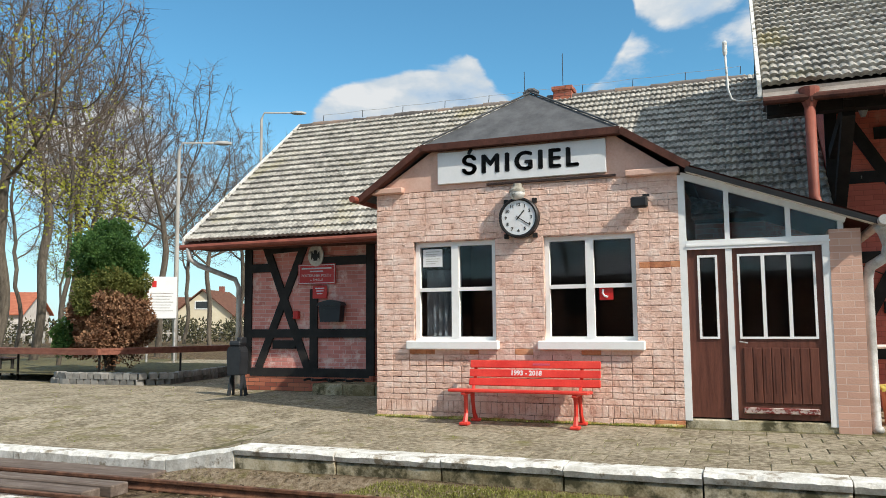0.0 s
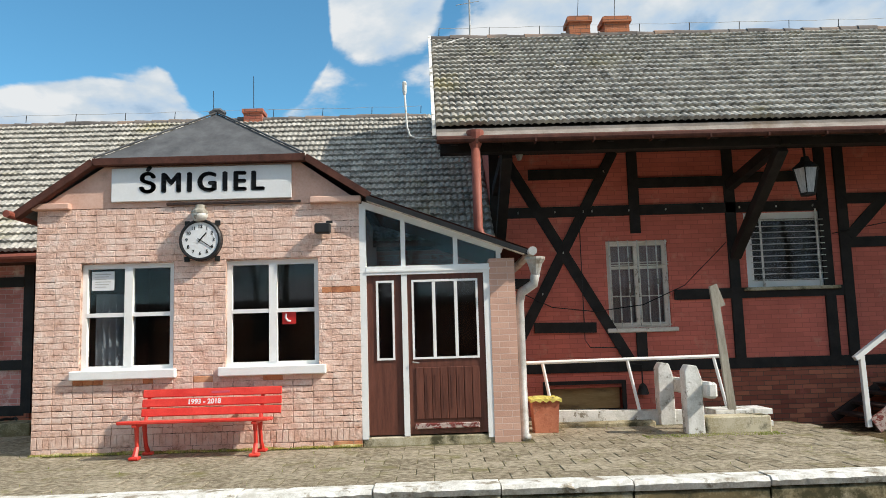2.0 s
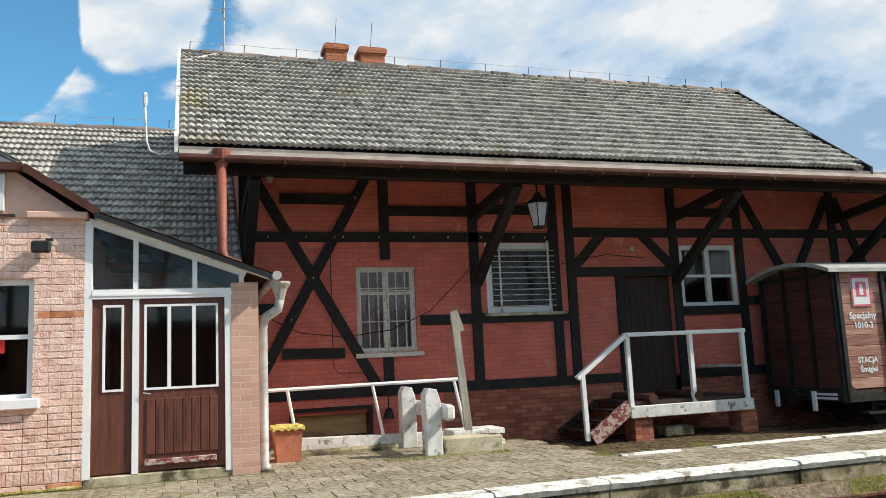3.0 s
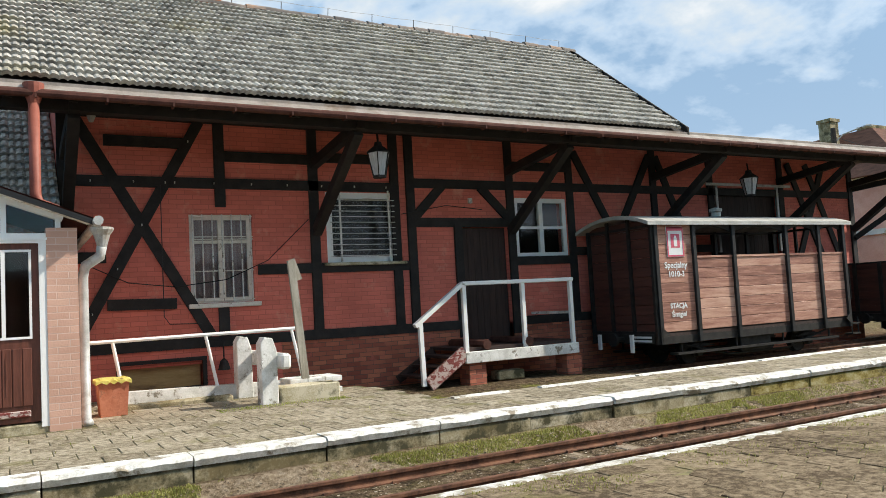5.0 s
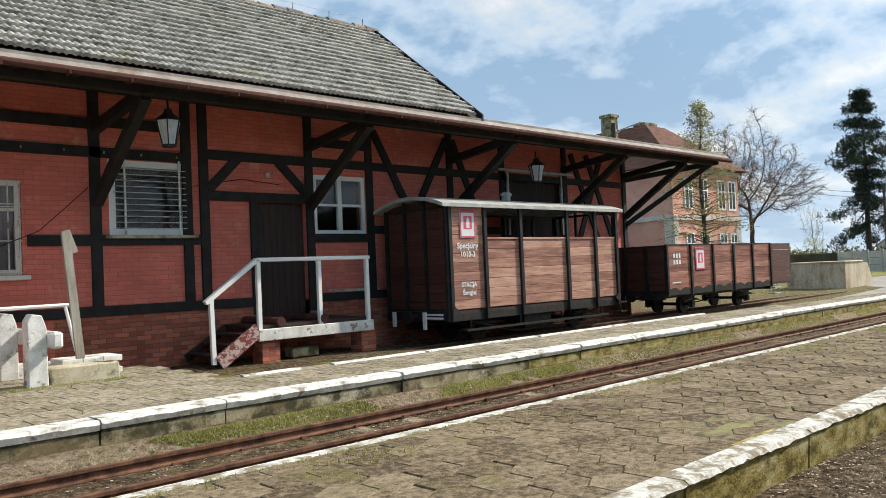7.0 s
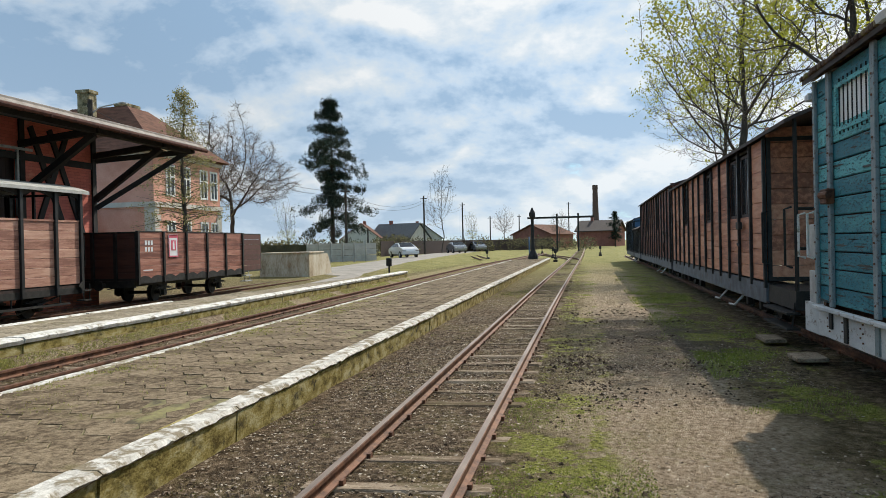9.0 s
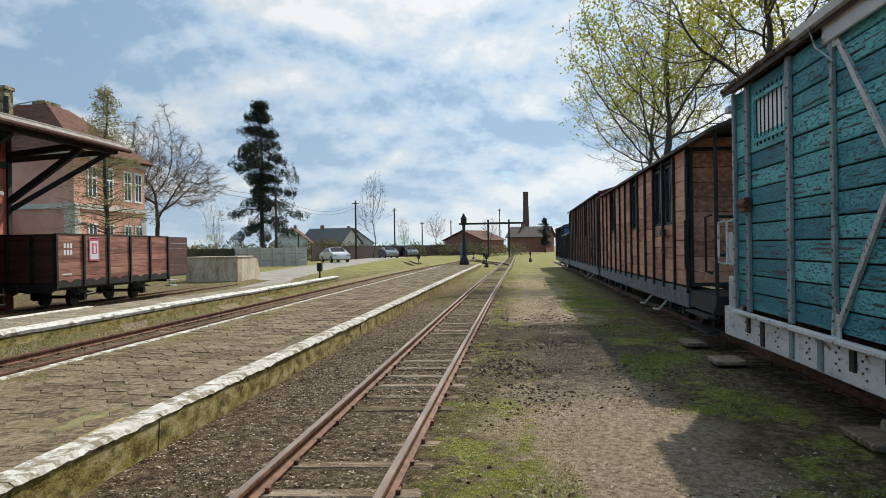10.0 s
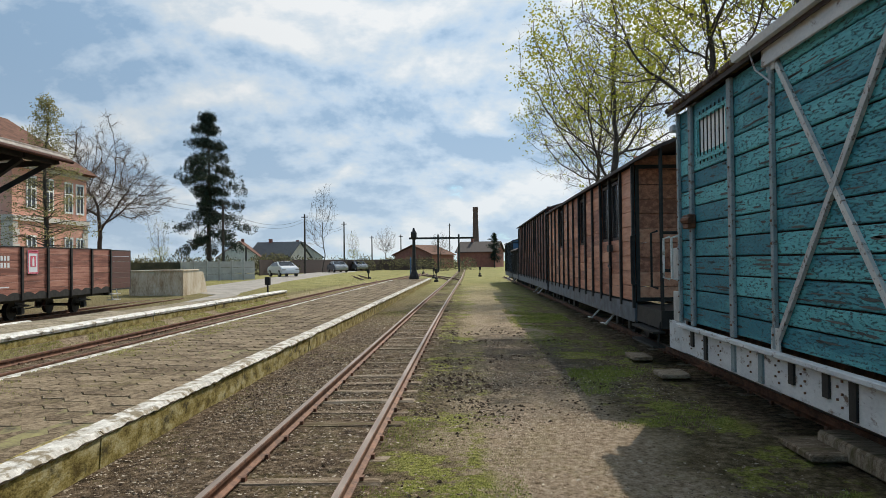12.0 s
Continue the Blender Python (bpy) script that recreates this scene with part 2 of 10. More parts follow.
def ground_mat():
    """Bare earth, trodden grit and moss, grass in patches and along the tracks."""
    mt = bpy.data.materials.new("earth_and_grass")
    mt.use_nodes = True
    nt = mt.node_tree
    nt.nodes.clear()
    N, L = nt.nodes.new, nt.links.new
    out, bsdf = N("ShaderNodeOutputMaterial"), N("ShaderNodeBsdfPrincipled")
    L(bsdf.outputs[0], out.inputs[0])
    geo = N("ShaderNodeNewGeometry")

    def nz(s, d=6, r=0.6):
        n = N("ShaderNodeTexNoise")
        n.inputs["Scale"].default_value, n.inputs["Detail"].default_value, n.inputs["Roughness"].default_value = s, d, r
        L(geo.outputs["Position"], n.inputs["Vector"])
        return n.outputs["Fac"]

    def rampc(src, stops):
        r = N("ShaderNodeValToRGB")
        ramp_set(r, stops)
        L(src, r.inputs[0])
        return r.outputs[0]

    def mix(f, a, b):
        x = N("ShaderNodeMix")
        x.data_type = "RGBA"
        L(f, x.inputs[0])
        L(a, x.inputs[6])
        L(b, x.inputs[7])
        return x.outputs[2]

    earth_d = rampc(nz(10, 9, 0.78), [(0.38, (0.032, 0.02, 0.012)), (0.5, (0.14, 0.096, 0.058)), (0.63, (0.34, 0.25, 0.165))])
    earth_l = rampc(nz(16, 8, 0.75), [(0.36, (0.16, 0.112, 0.07)), (0.5, (0.43, 0.325, 0.225)), (0.64, (0.64, 0.52, 0.39))])
    pos = N("ShaderNodeSeparateXYZ")
    L(geo.outputs["Position"], pos.inputs[0])

    def mm(op, a, b=None, c=None):
        k = N("ShaderNodeMath")
        k.operation = op
        for i, q in enumerate((a, b, c)):
            if q is None:
                continue
            if isinstance(q, (int, float)):
                k.inputs[i].default_value = q
            else:
                L(q, k.inputs[i])
        return k.outputs[0]

    def band(y, half, wob):
        """1 along a strip in y, with a ragged edge"""
        d = mm("ABSOLUTE", mm("SUBTRACT", mm("MULTIPLY_ADD", mm("SUBTRACT", nz(0.8, 6, 0.65), 0.5), wob, pos.outputs["Y"]), y))
        r = N("ShaderNodeMapRange")
        r.interpolation_type = "SMOOTHSTEP"
        r.inputs["From Min"].default_value, r.inputs["From Max"].default_value = half, half * 0.55
        L(d, r.inputs["Value"])
        return r.outputs[0]

    # a trodden gravel path runs between the siding and the second track
    def along(x, half):
        """1 within a stretch of x, falling off softly"""
        r = N("ShaderNodeMapRange")
        r.interpolation_type = "SMOOTHSTEP"
        r.inputs["From Min"].default_value, r.inputs["From Max"].default_value = half, half * 0.4
        L(mm("ABSOLUTE", mm("SUBTRACT", pos.outputs["X"], x)), r.inputs["Value"])
        return r.outputs[0]

    def cut(src, lo, hi):
        r = N("ShaderNodeMapRange")
        r.inputs["From Min"].default_value, r.inputs["From Max"].default_value = lo, hi
        L(src, r.inputs["Value"])
        return r.outputs[0]

    # sooty clinker trodden into the path further on
    clinker = cut(mm("MULTIPLY_ADD", along(17.5, 5.0), 0.24, nz(1.3, 9, 0.72)), 0.61, 0.7)
    trodden = mm("MULTIPLY", band(-10.9, 1.15, 1.6), mm("SUBTRACT", 1.0, mm("MULTIPLY", clinker, 0.85)))
    soot = rampc(nz(30, 8, 0.75), [(0.36, (0.022, 0.017, 0.013)), (0.5, (0.07, 0.055, 0.042)), (0.66, (0.2, 0.165, 0.13))])
    earth = mix(trodden, mix(mm("MULTIPLY", clinker, band(-10.9, 1.5, 1.0)), earth_d, soot), earth_l)
    # pale gravel and straw along the platform kerb
    earth = mix(mm("MULTIPLY", band(-3.3, 0.3, 0.3), 0.8), earth, earth_l)
    grass = rampc(nz(25, 6, 0.7), [(0.36, (0.1, 0.1, 0.024)), (0.5, (0.26, 0.27, 0.05)), (0.66, (0.44, 0.42, 0.13))])
    patch = rampc(nz(1.5, 10, 0.74), [(0.52, (0, 0, 0)), (0.56, (1, 1, 1))])
    verge = mm("MAXIMUM", mm("MAXIMUM", band(-12.2, 0.75, 0.9), band(-9.95, 0.5, 1.0)), mm("MAXIMUM", mm("MULTIPLY", band(-3.3, 0.35, 0.4), 0.3), band(0.0, 1.3, 1.0)))
    g = mm("MULTIPLY", mm("MAXIMUM", patch, 0.12), mm("MAXIMUM", verge, 0.12))
    col = mix(g, earth, grass)
    far = N("ShaderNodeSeparateXYZ")
    L(geo.outputs["Position"], far.inputs[0])
    mr = N("ShaderNodeMapRange")
    mr.inputs["From Min"].default_value, mr.inputs["From Max"].default_value = 22, 60
    L(far.outputs["X"], mr.inputs["Value"])
    meadow = rampc(nz(0.9, 6, 0.65), [(0.35, (0.19, 0.19, 0.06)), (0.6, (0.3, 0.27, 0.1))])
    col = mix(mr.outputs[0], col, meadow)
    L(col, bsdf.inputs["Base Color"])
    bsdf.inputs["Roughness"].default_value = 0.95
    bsdf.inputs["Specular IOR Level"].default_value = 0.15
    bp = N("ShaderNodeBump")
    bp.inputs["Strength"].default_value, bp.inputs["Distance"].default_value = 1.0, 0.05
    L(mm("MULTIPLY_ADD", nz(140, 4, 0.7), 0.6, nz(42, 9, 0.75)), bp.inputs["Height"])
    L(bp.outputs[0], bsdf.inputs["Normal"])
    return mt


M_ground = ground_mat()
M_pink = make_mat("pink_limewashed_brick", [(0.22, (0.46, 0.25, 0.19)), (0.36, (0.72, 0.46, 0.36)), (0.5, (0.82, 0.565, 0.465)), (0.72, (0.88, 0.69, 0.6))], rough=0.9, scale=6.0, fine=45,
                  bump=1.0, bump_dist=0.022, per_object=0.14, per_island=0.14, stain=(0.44, 0.25, 0.19), stain_scale=11.0, stain_at=(0.62, 0.70))
M_worn = make_mat("bare_orange_brick", [(0.2, (0.34, 0.12, 0.06)), (0.5, (0.60, 0.25, 0.12)), (0.8, (0.70, 0.38, 0.22))], rough=0.9, scale=6, fine=55, bump=0.6, per_object=0.35, per_island=0.35)
M_pink_joint = make_mat("limewashed_joint", [(0.36, (0.16, 0.1, 0.075)), (0.46, (0.5, 0.33, 0.26)), (0.6, (0.78, 0.56, 0.47))], rough=0.95, scale=3.2, fine=30, bump=0.8)
M_pink_plaster = make_mat("pink_plaster", [(0.3, (0.64, 0.38, 0.29)), (0.7, (0.75, 0.51, 0.42))], rough=0.9, scale=2.5, fine=40, bump=0.3, stain=(0.46, 0.30, 0.23), stain_at=(0.58, 0.75))
M_pink_face = brick_mat("pink_facing_brick", (0.72, 0.44, 0.34), (0.62, 0.36, 0.27), (0.74, 0.54, 0.46), stain=(0.42, 0.27, 0.19), stain_at=(0.62, 0.8), bump=0.3)
M_red = brick_mat("red_painted_brick", (0.82, 0.225, 0.165), (0.70, 0.18, 0.13), (0.60, 0.155, 0.115), stain=(0.74, 0.36, 0.26), stain_at=(0.56, 0.75))
M_plaque = brick_mat("rosy_painted_brick", (0.86, 0.36, 0.31), (0.66, 0.21, 0.175), (0.8, 0.56, 0.5), stain=(0.86, 0.62, 0.56), stain_at=(0.52, 0.62))
M_bare = brick_mat("bare_plinth_brick", (0.6, 0.2, 0.115), (0.3, 0.08, 0.055), (0.17, 0.1, 0.075), stain=(0.5, 0.14, 0.1), stain_at=(0.58, 0.68), bump=1.0)
M_chim = brick_mat("orange_chimney_brick", (0.56, 0.20, 0.09), (0.46, 0.15, 0.07), (0.22, 0.13, 0.09), bump=0.9)
M_timber = make_mat("black_tarred_timber", [(0.3, (0.010, 0.009, 0.009)), (0.7, (0.03, 0.026, 0.024))], rough=0.75, scale=5, fine=40, stretch=(1, 1, 1), bump=0.4)
M_tile = make_mat("weathered_roof_tile", [(0.3, (0.16, 0.153, 0.138)), (0.5, (0.35, 0.33, 0.293)), (0.7, (0.53, 0.502, 0.45))], rough=0.9, scale=9, fine=50, bump=0.6,
                  per_object=0.17, per_island=0.17, stain=(0.3, 0.26, 0.12), stain_scale=0.7, stain_at=(0.57, 0.78))
M_ridge = make_mat("ridge_tile", [(0.2, (0.09, 0.08, 0.075)), (0.6, (0.2, 0.17, 0.15)), (0.9, (0.40, 0.24, 0.15))], rough=0.9, scale=2, fine=30, bump=0.4, per_object=0.5, per_island=0.5)
M_felt = make_mat("grey_roofing_felt", [(0.3, (0.06, 0.062, 0.067)), (0.7, (0.13, 0.133, 0.14))], rough=0.85, scale=4, fine=120, bump=0.5, bump_dist=0.004)
M_copper = make_mat("brown_painted_sheet", [(0.3, (0.06, 0.026, 0.02)), (0.7, (0.12, 0.05, 0.038))], rough=0.85, scale=6, fine=50, bump=0.15, spec=0.2)
M_copper_red = make_mat("red_lead_painted_sheet", [(0.3, (0.2, 0.052, 0.034)), (0.7, (0.32, 0.095, 0.062))], rough=0.6, scale=5, fine=50, bump=0.15)
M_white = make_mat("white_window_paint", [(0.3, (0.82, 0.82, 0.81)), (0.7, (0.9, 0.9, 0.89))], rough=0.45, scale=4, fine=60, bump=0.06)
M_dirty_white = make_mat("chipped_white_paint", [(0.34, (0.56, 0.55, 0.51)), (0.66, (0.82, 0.81, 0.78))], rough=0.8, scale=5, fine=50, bump=0.5, stain=(0.24, 0.21, 0.16), stain_scale=6.5, stain_at=(0.56, 0.63))
M_zinc = make_mat("grey_zinc", [(0.34, (0.36, 0.355, 0.34)), (0.66, (0.56, 0.555, 0.54))], rough=0.55, scale=5, fine=60, bump=0.1, metal=0.15, stain=(0.3, 0.26, 0.21), stain_scale=3.5, stain_at=(0.54, 0.68))
M_glass = glass_mat("window_glass", (0.8, 0.85, 0.86))
# near-black colour puts the dimness of the rooms into their walls
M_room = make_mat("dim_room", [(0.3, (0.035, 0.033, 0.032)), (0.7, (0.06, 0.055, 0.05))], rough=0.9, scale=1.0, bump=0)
M_curtain = make_mat("net_curtain", [(0.3, (0.35, 0.36, 0.37)), (0.7, (0.6, 0.61, 0.62))], rough=0.9, scale=3, fine=40, stretch=(14, 14, 0.4), bump=0.3)
M_door = make_mat("brown_varnished_wood", [(0.25, (0.075, 0.026, 0.018)), (0.7, (0.17, 0.062, 0.042))], rough=0.42, scale=3, fine=35, stretch=(6, 6, 0.6), bump=0.25, stain=(0.28, 0.14, 0.09), stain_at=(0.66, 0.75))
M_door_dark = make_mat("dark_brown_boards", [(0.3, (0.025, 0.015, 0.013)), (0.7, (0.055, 0.03, 0.025))], rough=0.7, scale=3, fine=35, stretch=(6, 6, 0.6), bump=0.3)
M_bench = make_mat("red_bench_paint", [(0.3, (0.62, 0.035, 0.025)), (0.7, (0.78, 0.075, 0.05))], rough=0.4, scale=4, fine=50, bump=0.12)
M_sign_red = make_mat("red_enamel", [(0.3, (0.5, 0.022, 0.02)), (0.7, (0.6, 0.035, 0.03))], rough=0.35, scale=3, bump=0)
M_sign_white = make_mat("white_sign_paint", [(0.3, (0.72, 0.73, 0.74)), (0.7, (0.8, 0.81, 0.82))], rough=0.6, scale=2, fine=30, bump=0.05)
M_black = make_mat("black_paint", [(0.3, (0.008, 0.008, 0.009)), (0.7, (0.02, 0.02, 0.021))], rough=0.5, scale=5, bump=0.1)
M_black_iron = make_mat("black_ironwork", [(0.3, (0.012, 0.012, 0.013)), (0.7, (0.04, 0.037, 0.034))], rough=0.6, scale=8, fine=60, bump=0.3, metal=0.3)
M_rust = make_mat("rusty_rail_steel", [(0.34, (0.075, 0.034, 0.021)), (0.66, (0.23, 0.11, 0.064))], rough=0.75, scale=8, fine=70, bump=0.4, metal=0.15)
M_rail_top = make_mat("worn_rail_head", [(0.3, (0.13, 0.09, 0.068)), (0.7, (0.3, 0.235, 0.19))], rough=0.5, scale=4, fine=60, stretch=(0.4, 3, 3), bump=0.1, metal=0.4)
M_sleeper = make_mat("weathered_sleeper", [(0.32, (0.085, 0.06, 0.038)), (0.5, (0.19, 0.142, 0.098)), (0.68, (0.34, 0.275, 0.205))], rough=0.95, spec=0.08, scale=5, fine=40, stretch=(4, 1, 2), bump=0.6, per_object=0.3, per_island=0.3, stain=(0.12, 0.1, 0.05), stain_at=(0.52, 0.66))
M_slab = make_mat("grey_concrete_slab", [(0.34, (0.135, 0.11, 0.074)), (0.5, (0.27, 0.23, 0.164)), (0.68, (0.43, 0.375, 0.285))], rough=0.95, spec=0.15, scale=14, fine=80, bump=0.8, bump_dist=0.008,
                  per_object=0.13, per_island=0.13, stain=(0.17, 0.155, 0.062), stain_scale=2.2, stain_at=(0.55, 0.7))
M_slab_dark = make_mat("brown_grey_paving", [(0.34, (0.078, 0.055, 0.033)), (0.5, (0.178, 0.134, 0.085)), (0.68, (0.29, 0.228, 0.152))], rough=0.95, spec=0.15, scale=16.0, fine=70, bump=1.0, bump_dist=0.014,
                       per_object=0.2, per_island=0.2, stain=(0.17, 0.145, 0.062), stain_scale=1.6, stain_at=(0.57, 0.72))
M_joint_brown = make_mat("sandy_joint", [(0.35, (0.07, 0.056, 0.03)), (0.5, (0.18, 0.155, 0.07)), (0.75, (0.28, 0.26, 0.1))], rough=1.0, scale=4, fine=30, bump=0.8)
M_straw = make_mat("dry_straw_grass", [(0.2, (0.16, 0.13, 0.05)), (0.6, (0.33, 0.285, 0.13)), (0.9, (0.5, 0.45, 0.26))], rough=0.85, scale=1.0, fine=9, bump=0, per_island=0.7)
M_ballast = make_mat("brown_ballast_stone", [(0.2, (0.05, 0.035, 0.023)), (0.6, (0.165, 0.12, 0.08)), (0.9, (0.36, 0.3, 0.225))], rough=0.95, scale=3, fine=30, bump=0.3, per_island=0.6)
M_soil = make_mat("dark_crumbled_soil", [(0.3, (0.035, 0.025, 0.017)), (0.7, (0.11, 0.08, 0.055))], rough=1.0, scale=9, fine=50, bump=0.6, per_island=0.5, spec=0.1)
M_grit = make_mat("pale_path_grit", [(0.2, (0.2, 0.145, 0.095)), (0.6, (0.45, 0.35, 0.25)), (0.9, (0.68, 0.58, 0.46))], rough=0.95, scale=5, fine=40, bump=0, per_island=0.8, spec=0.1)
M_plank_dark = make_mat("dark_crossing_plank", [(0.25, (0.065, 0.046, 0.036)), (0.6, (0.14, 0.105, 0.085)), (0.85, (0.24, 0.195, 0.16))], rough=0.8, scale=4, fine=40, stretch=(0.5, 4, 4), bump=0.5, per_object=0.3)
M_cream_frame = make_mat("yellowed_window_paint", [(0.3, (0.7, 0.64, 0.56)), (0.7, (0.86, 0.82, 0.74))], rough=0.7, scale=6, fine=50, bump=0.4, stain=(0.36, 0.27, 0.19), stain_scale=8, stain_at=(0.58, 0.68))
M_joint = make_mat("mossy_joint", [(0.35, (0.06, 0.05, 0.026)), (0.7, (0.2, 0.18, 0.075))], rough=1.0, scale=9, bump=0.6)
M_flash = make_mat("dull_zinc_flashing", [(0.3, (0.22, 0.19, 0.165)), (0.7, (0.38, 0.335, 0.3))], rough=0.8, scale=4, fine=50, bump=0.2, stain=(0.2, 0.15, 0.11), stain_at=(0.55, 0.68))
M_kerb = make_mat("grey_concrete_kerb", [(0.34, (0.2, 0.16, 0.085)), (0.52, (0.39, 0.335, 0.215)), (0.7, (0.58, 0.525, 0.4))], rough=0.92, spec=0.15, scale=3, fine=50, bump=0.6, per_object=0.25,
                  stain=(0.085, 0.078, 0.045), stain_scale=2.3, stain_at=(0.5, 0.6))
M_kerb_cap = make_mat("worn_white_kerb_paint", [(0.34, (0.5, 0.48, 0.43)), (0.66, (0.82, 0.81, 0.77))], rough=0.85, scale=7, fine=55, bump=0.8, bump_dist=0.012, stain=(0.27, 0.23, 0.17), stain_scale=4.2, stain_at=(0.54, 0.62))
M_kerb_white = make_mat("worn_whitewash", [(0.34, (0.42, 0.395, 0.35)), (0.66, (0.74, 0.72, 0.67))], rough=0.9, scale=9, fine=45, bump=1.0, bump_dist=0.015, stain=(0.24, 0.2, 0.135), stain_scale=7, stain_at=(0.48, 0.58), spec=0.2)
M_kerb_moss = make_mat("mossy_concrete_wall", [(0.34, (0.12, 0.09, 0.025)), (0.5, (0.33, 0.265, 0.085)), (0.68, (0.52, 0.46, 0.26))], rough=0.95, scale=6, fine=45, bump=0.9, stretch=(0.8, 1, 1.3),
                       stain=(0.07, 0.06, 0.03), stain_scale=4.5, stain_at=(0.54, 0.66), spec=0.15)
M_wood_wag = make_mat("red_brown_wagon_board", [(0.3, (0.24, 0.105, 0.075)), (0.5, (0.43, 0.215, 0.155)), (0.72, (0.58, 0.35, 0.26))], rough=0.6, scale=3, fine=30, stretch=(0.5, 4, 5), bump=0.4, per_object=0.3)
M_wood_gon = make_mat("rust_red_wagon_board", [(0.3, (0.17, 0.06, 0.042)), (0.5, (0.33, 0.13, 0.09)), (0.72, (0.46, 0.22, 0.16))], rough=0.6, scale=3, fine=30, stretch=(0.5, 4, 5), bump=0.4, per_object=0.3)
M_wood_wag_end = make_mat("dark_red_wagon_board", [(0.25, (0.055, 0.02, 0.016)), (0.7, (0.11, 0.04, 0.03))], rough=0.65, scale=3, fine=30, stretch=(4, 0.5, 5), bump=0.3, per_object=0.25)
M_wood_brown = make_mat("orange_brown_wagon_board", [(0.3, (0.26, 0.1, 0.06)), (0.5, (0.52, 0.22, 0.13)), (0.72, (0.66, 0.34, 0.215))], rough=0.6, scale=3, fine=30, stretch=(0.5, 4, 5), bump=0.4, per_object=0.35)
M_sill_blue = make_mat("blue_grey_sill_paint", [(0.34, (0.06, 0.072, 0.09)), (0.66, (0.15, 0.17, 0.2))], rough=0.6, scale=4, fine=40, bump=0.3, stain=(0.1, 0.07, 0.05), stain_scale=6, stain_at=(0.56, 0.64))
M_blue = peel_mat("flaking_turquoise_board", (0.02, 0.19, 0.25), (0.12, 0.47, 0.5), (0.03, 0.09, 0.1), at=(0.53, 0.6), scale=34.0, along=(0.42, 1.7, 1.7), per=0.5, bump=1.4)
M_moss_tile = make_mat("mossy_rusted_sheet", [(0.25, (0.05, 0.03, 0.022)), (0.6, (0.12, 0.075, 0.05)), (0.85, (0.2, 0.17, 0.06))], rough=0.95, scale=8, fine=40, bump=0.8, per_object=0.5)
M_bare_wood = make_mat("weathered_bare_wood", [(0.3, (0.035, 0.04, 0.04)), (0.7, (0.12, 0.13, 0.12))], rough=0.9, scale=5, fine=40, stretch=(0.5, 3, 4), bump=0.4, per_object=0.3)
M_brace = peel_mat("rust_eaten_iron_brace", (0.42, 0.43, 0.42), (0.60, 0.61, 0.59), (0.16, 0.12, 0.095), at=(0.54, 0.62), scale=15, along=(1.5, 1.5, 1.5))
M_blue_iron = peel_mat("flaking_grey_iron", (0.14, 0.2, 0.22), (0.28, 0.33, 0.34), (0.13, 0.10, 0.085), at=(0.55, 0.63), scale=12, along=(1.5, 1.5, 1.5))
M_sill_white = peel_mat("flaking_white_iron", (0.46, 0.48, 0.5), (0.68, 0.69, 0.69), (0.15, 0.10, 0.07), at=(0.56, 0.66), scale=6, along=(0.7, 1.2, 1.6))
M_wag_roof = make_mat("dark_wagon_roof", [(0.3, (0.035, 0.026, 0.024)), (0.7, (0.085, 0.062, 0.055))], rough=0.8, scale=4, bump=0.3)
M_wag_roof_lt = make_mat("grey_wagon_roof", [(0.3, (0.34, 0.34, 0.32)), (0.7, (0.54, 0.54, 0.51))], rough=0.7, scale=4, bump=0.15, stain=(0.3, 0.27, 0.24), stain_at=(0.58, 0.7))
M_bark = make_mat("grey_bark", [(0.3, (0.055, 0.045, 0.034)), (0.7, (0.16, 0.135, 0.105))], rough=0.95, scale=7, fine=40, stretch=(2, 2, 0.5), bump=0.8)
M_bark_dark = make_mat("dark_bark", [(0.3, (0.03, 0.024, 0.02)), (0.7, (0.085, 0.07, 0.058))], rough=0.95, scale=7, fine=40, stretch=(2, 2, 0.5), bump=0.8)
M_bud = make_mat("yellow_green_young_leaf", [(0.2, (0.2, 0.22, 0.02)), (0.6, (0.38, 0.39, 0.045)), (0.9, (0.52, 0.5, 0.1))], rough=0.6, scale=2, fine=20, bump=0, per_island=0.6)
M_twig = make_mat("reddish_catkin_twig", [(0.2, (0.09, 0.062, 0.048)), (0.8, (0.2, 0.15, 0.11))], rough=0.8, scale=2, bump=0, per_island=0.5)
M_needle = make_mat("dark_pine_needles", [(0.2, (0.008, 0.016, 0.01)), (0.6, (0.022, 0.04, 0.022)), (0.9, (0.045, 0.065, 0.03))], rough=0.7, scale=1.0, fine=12, bump=0, per_island=0.5)
M_thuja = make_mat("green_cypress_foliage", [(0.2, (0.04, 0.1, 0.03)), (0.6, (0.095, 0.2, 0.05)), (0.9, (0.2, 0.32, 0.085))], rough=0.7, scale=1.2, fine=12, bump=0, per_island=0.5)
M_thuja_brown = make_mat("withered_brown_foliage", [(0.2, (0.12, 0.055, 0.03)), (0.6, (0.27, 0.145, 0.08)), (0.9, (0.42, 0.26, 0.15))], rough=0.8, scale=1.2, fine=12, bump=0, per_island=0.5)
M_thuja_mix = make_mat("olive_foliage", [(0.2, (0.09, 0.11, 0.03)), (0.6, (0.2, 0.22, 0.06)), (0.9, (0.33, 0.32, 0.1))], rough=0.8, scale=1.2, fine=12, bump=0, per_island=0.5)
M_grass = make_mat("grass_blade", [(0.2, (0.14, 0.18, 0.035)), (0.6, (0.3, 0.35, 0.07)), (0.9, (0.46, 0.46, 0.16))], rough=0.7, scale=1.0, fine=9, bump=0, per_island=0.6)
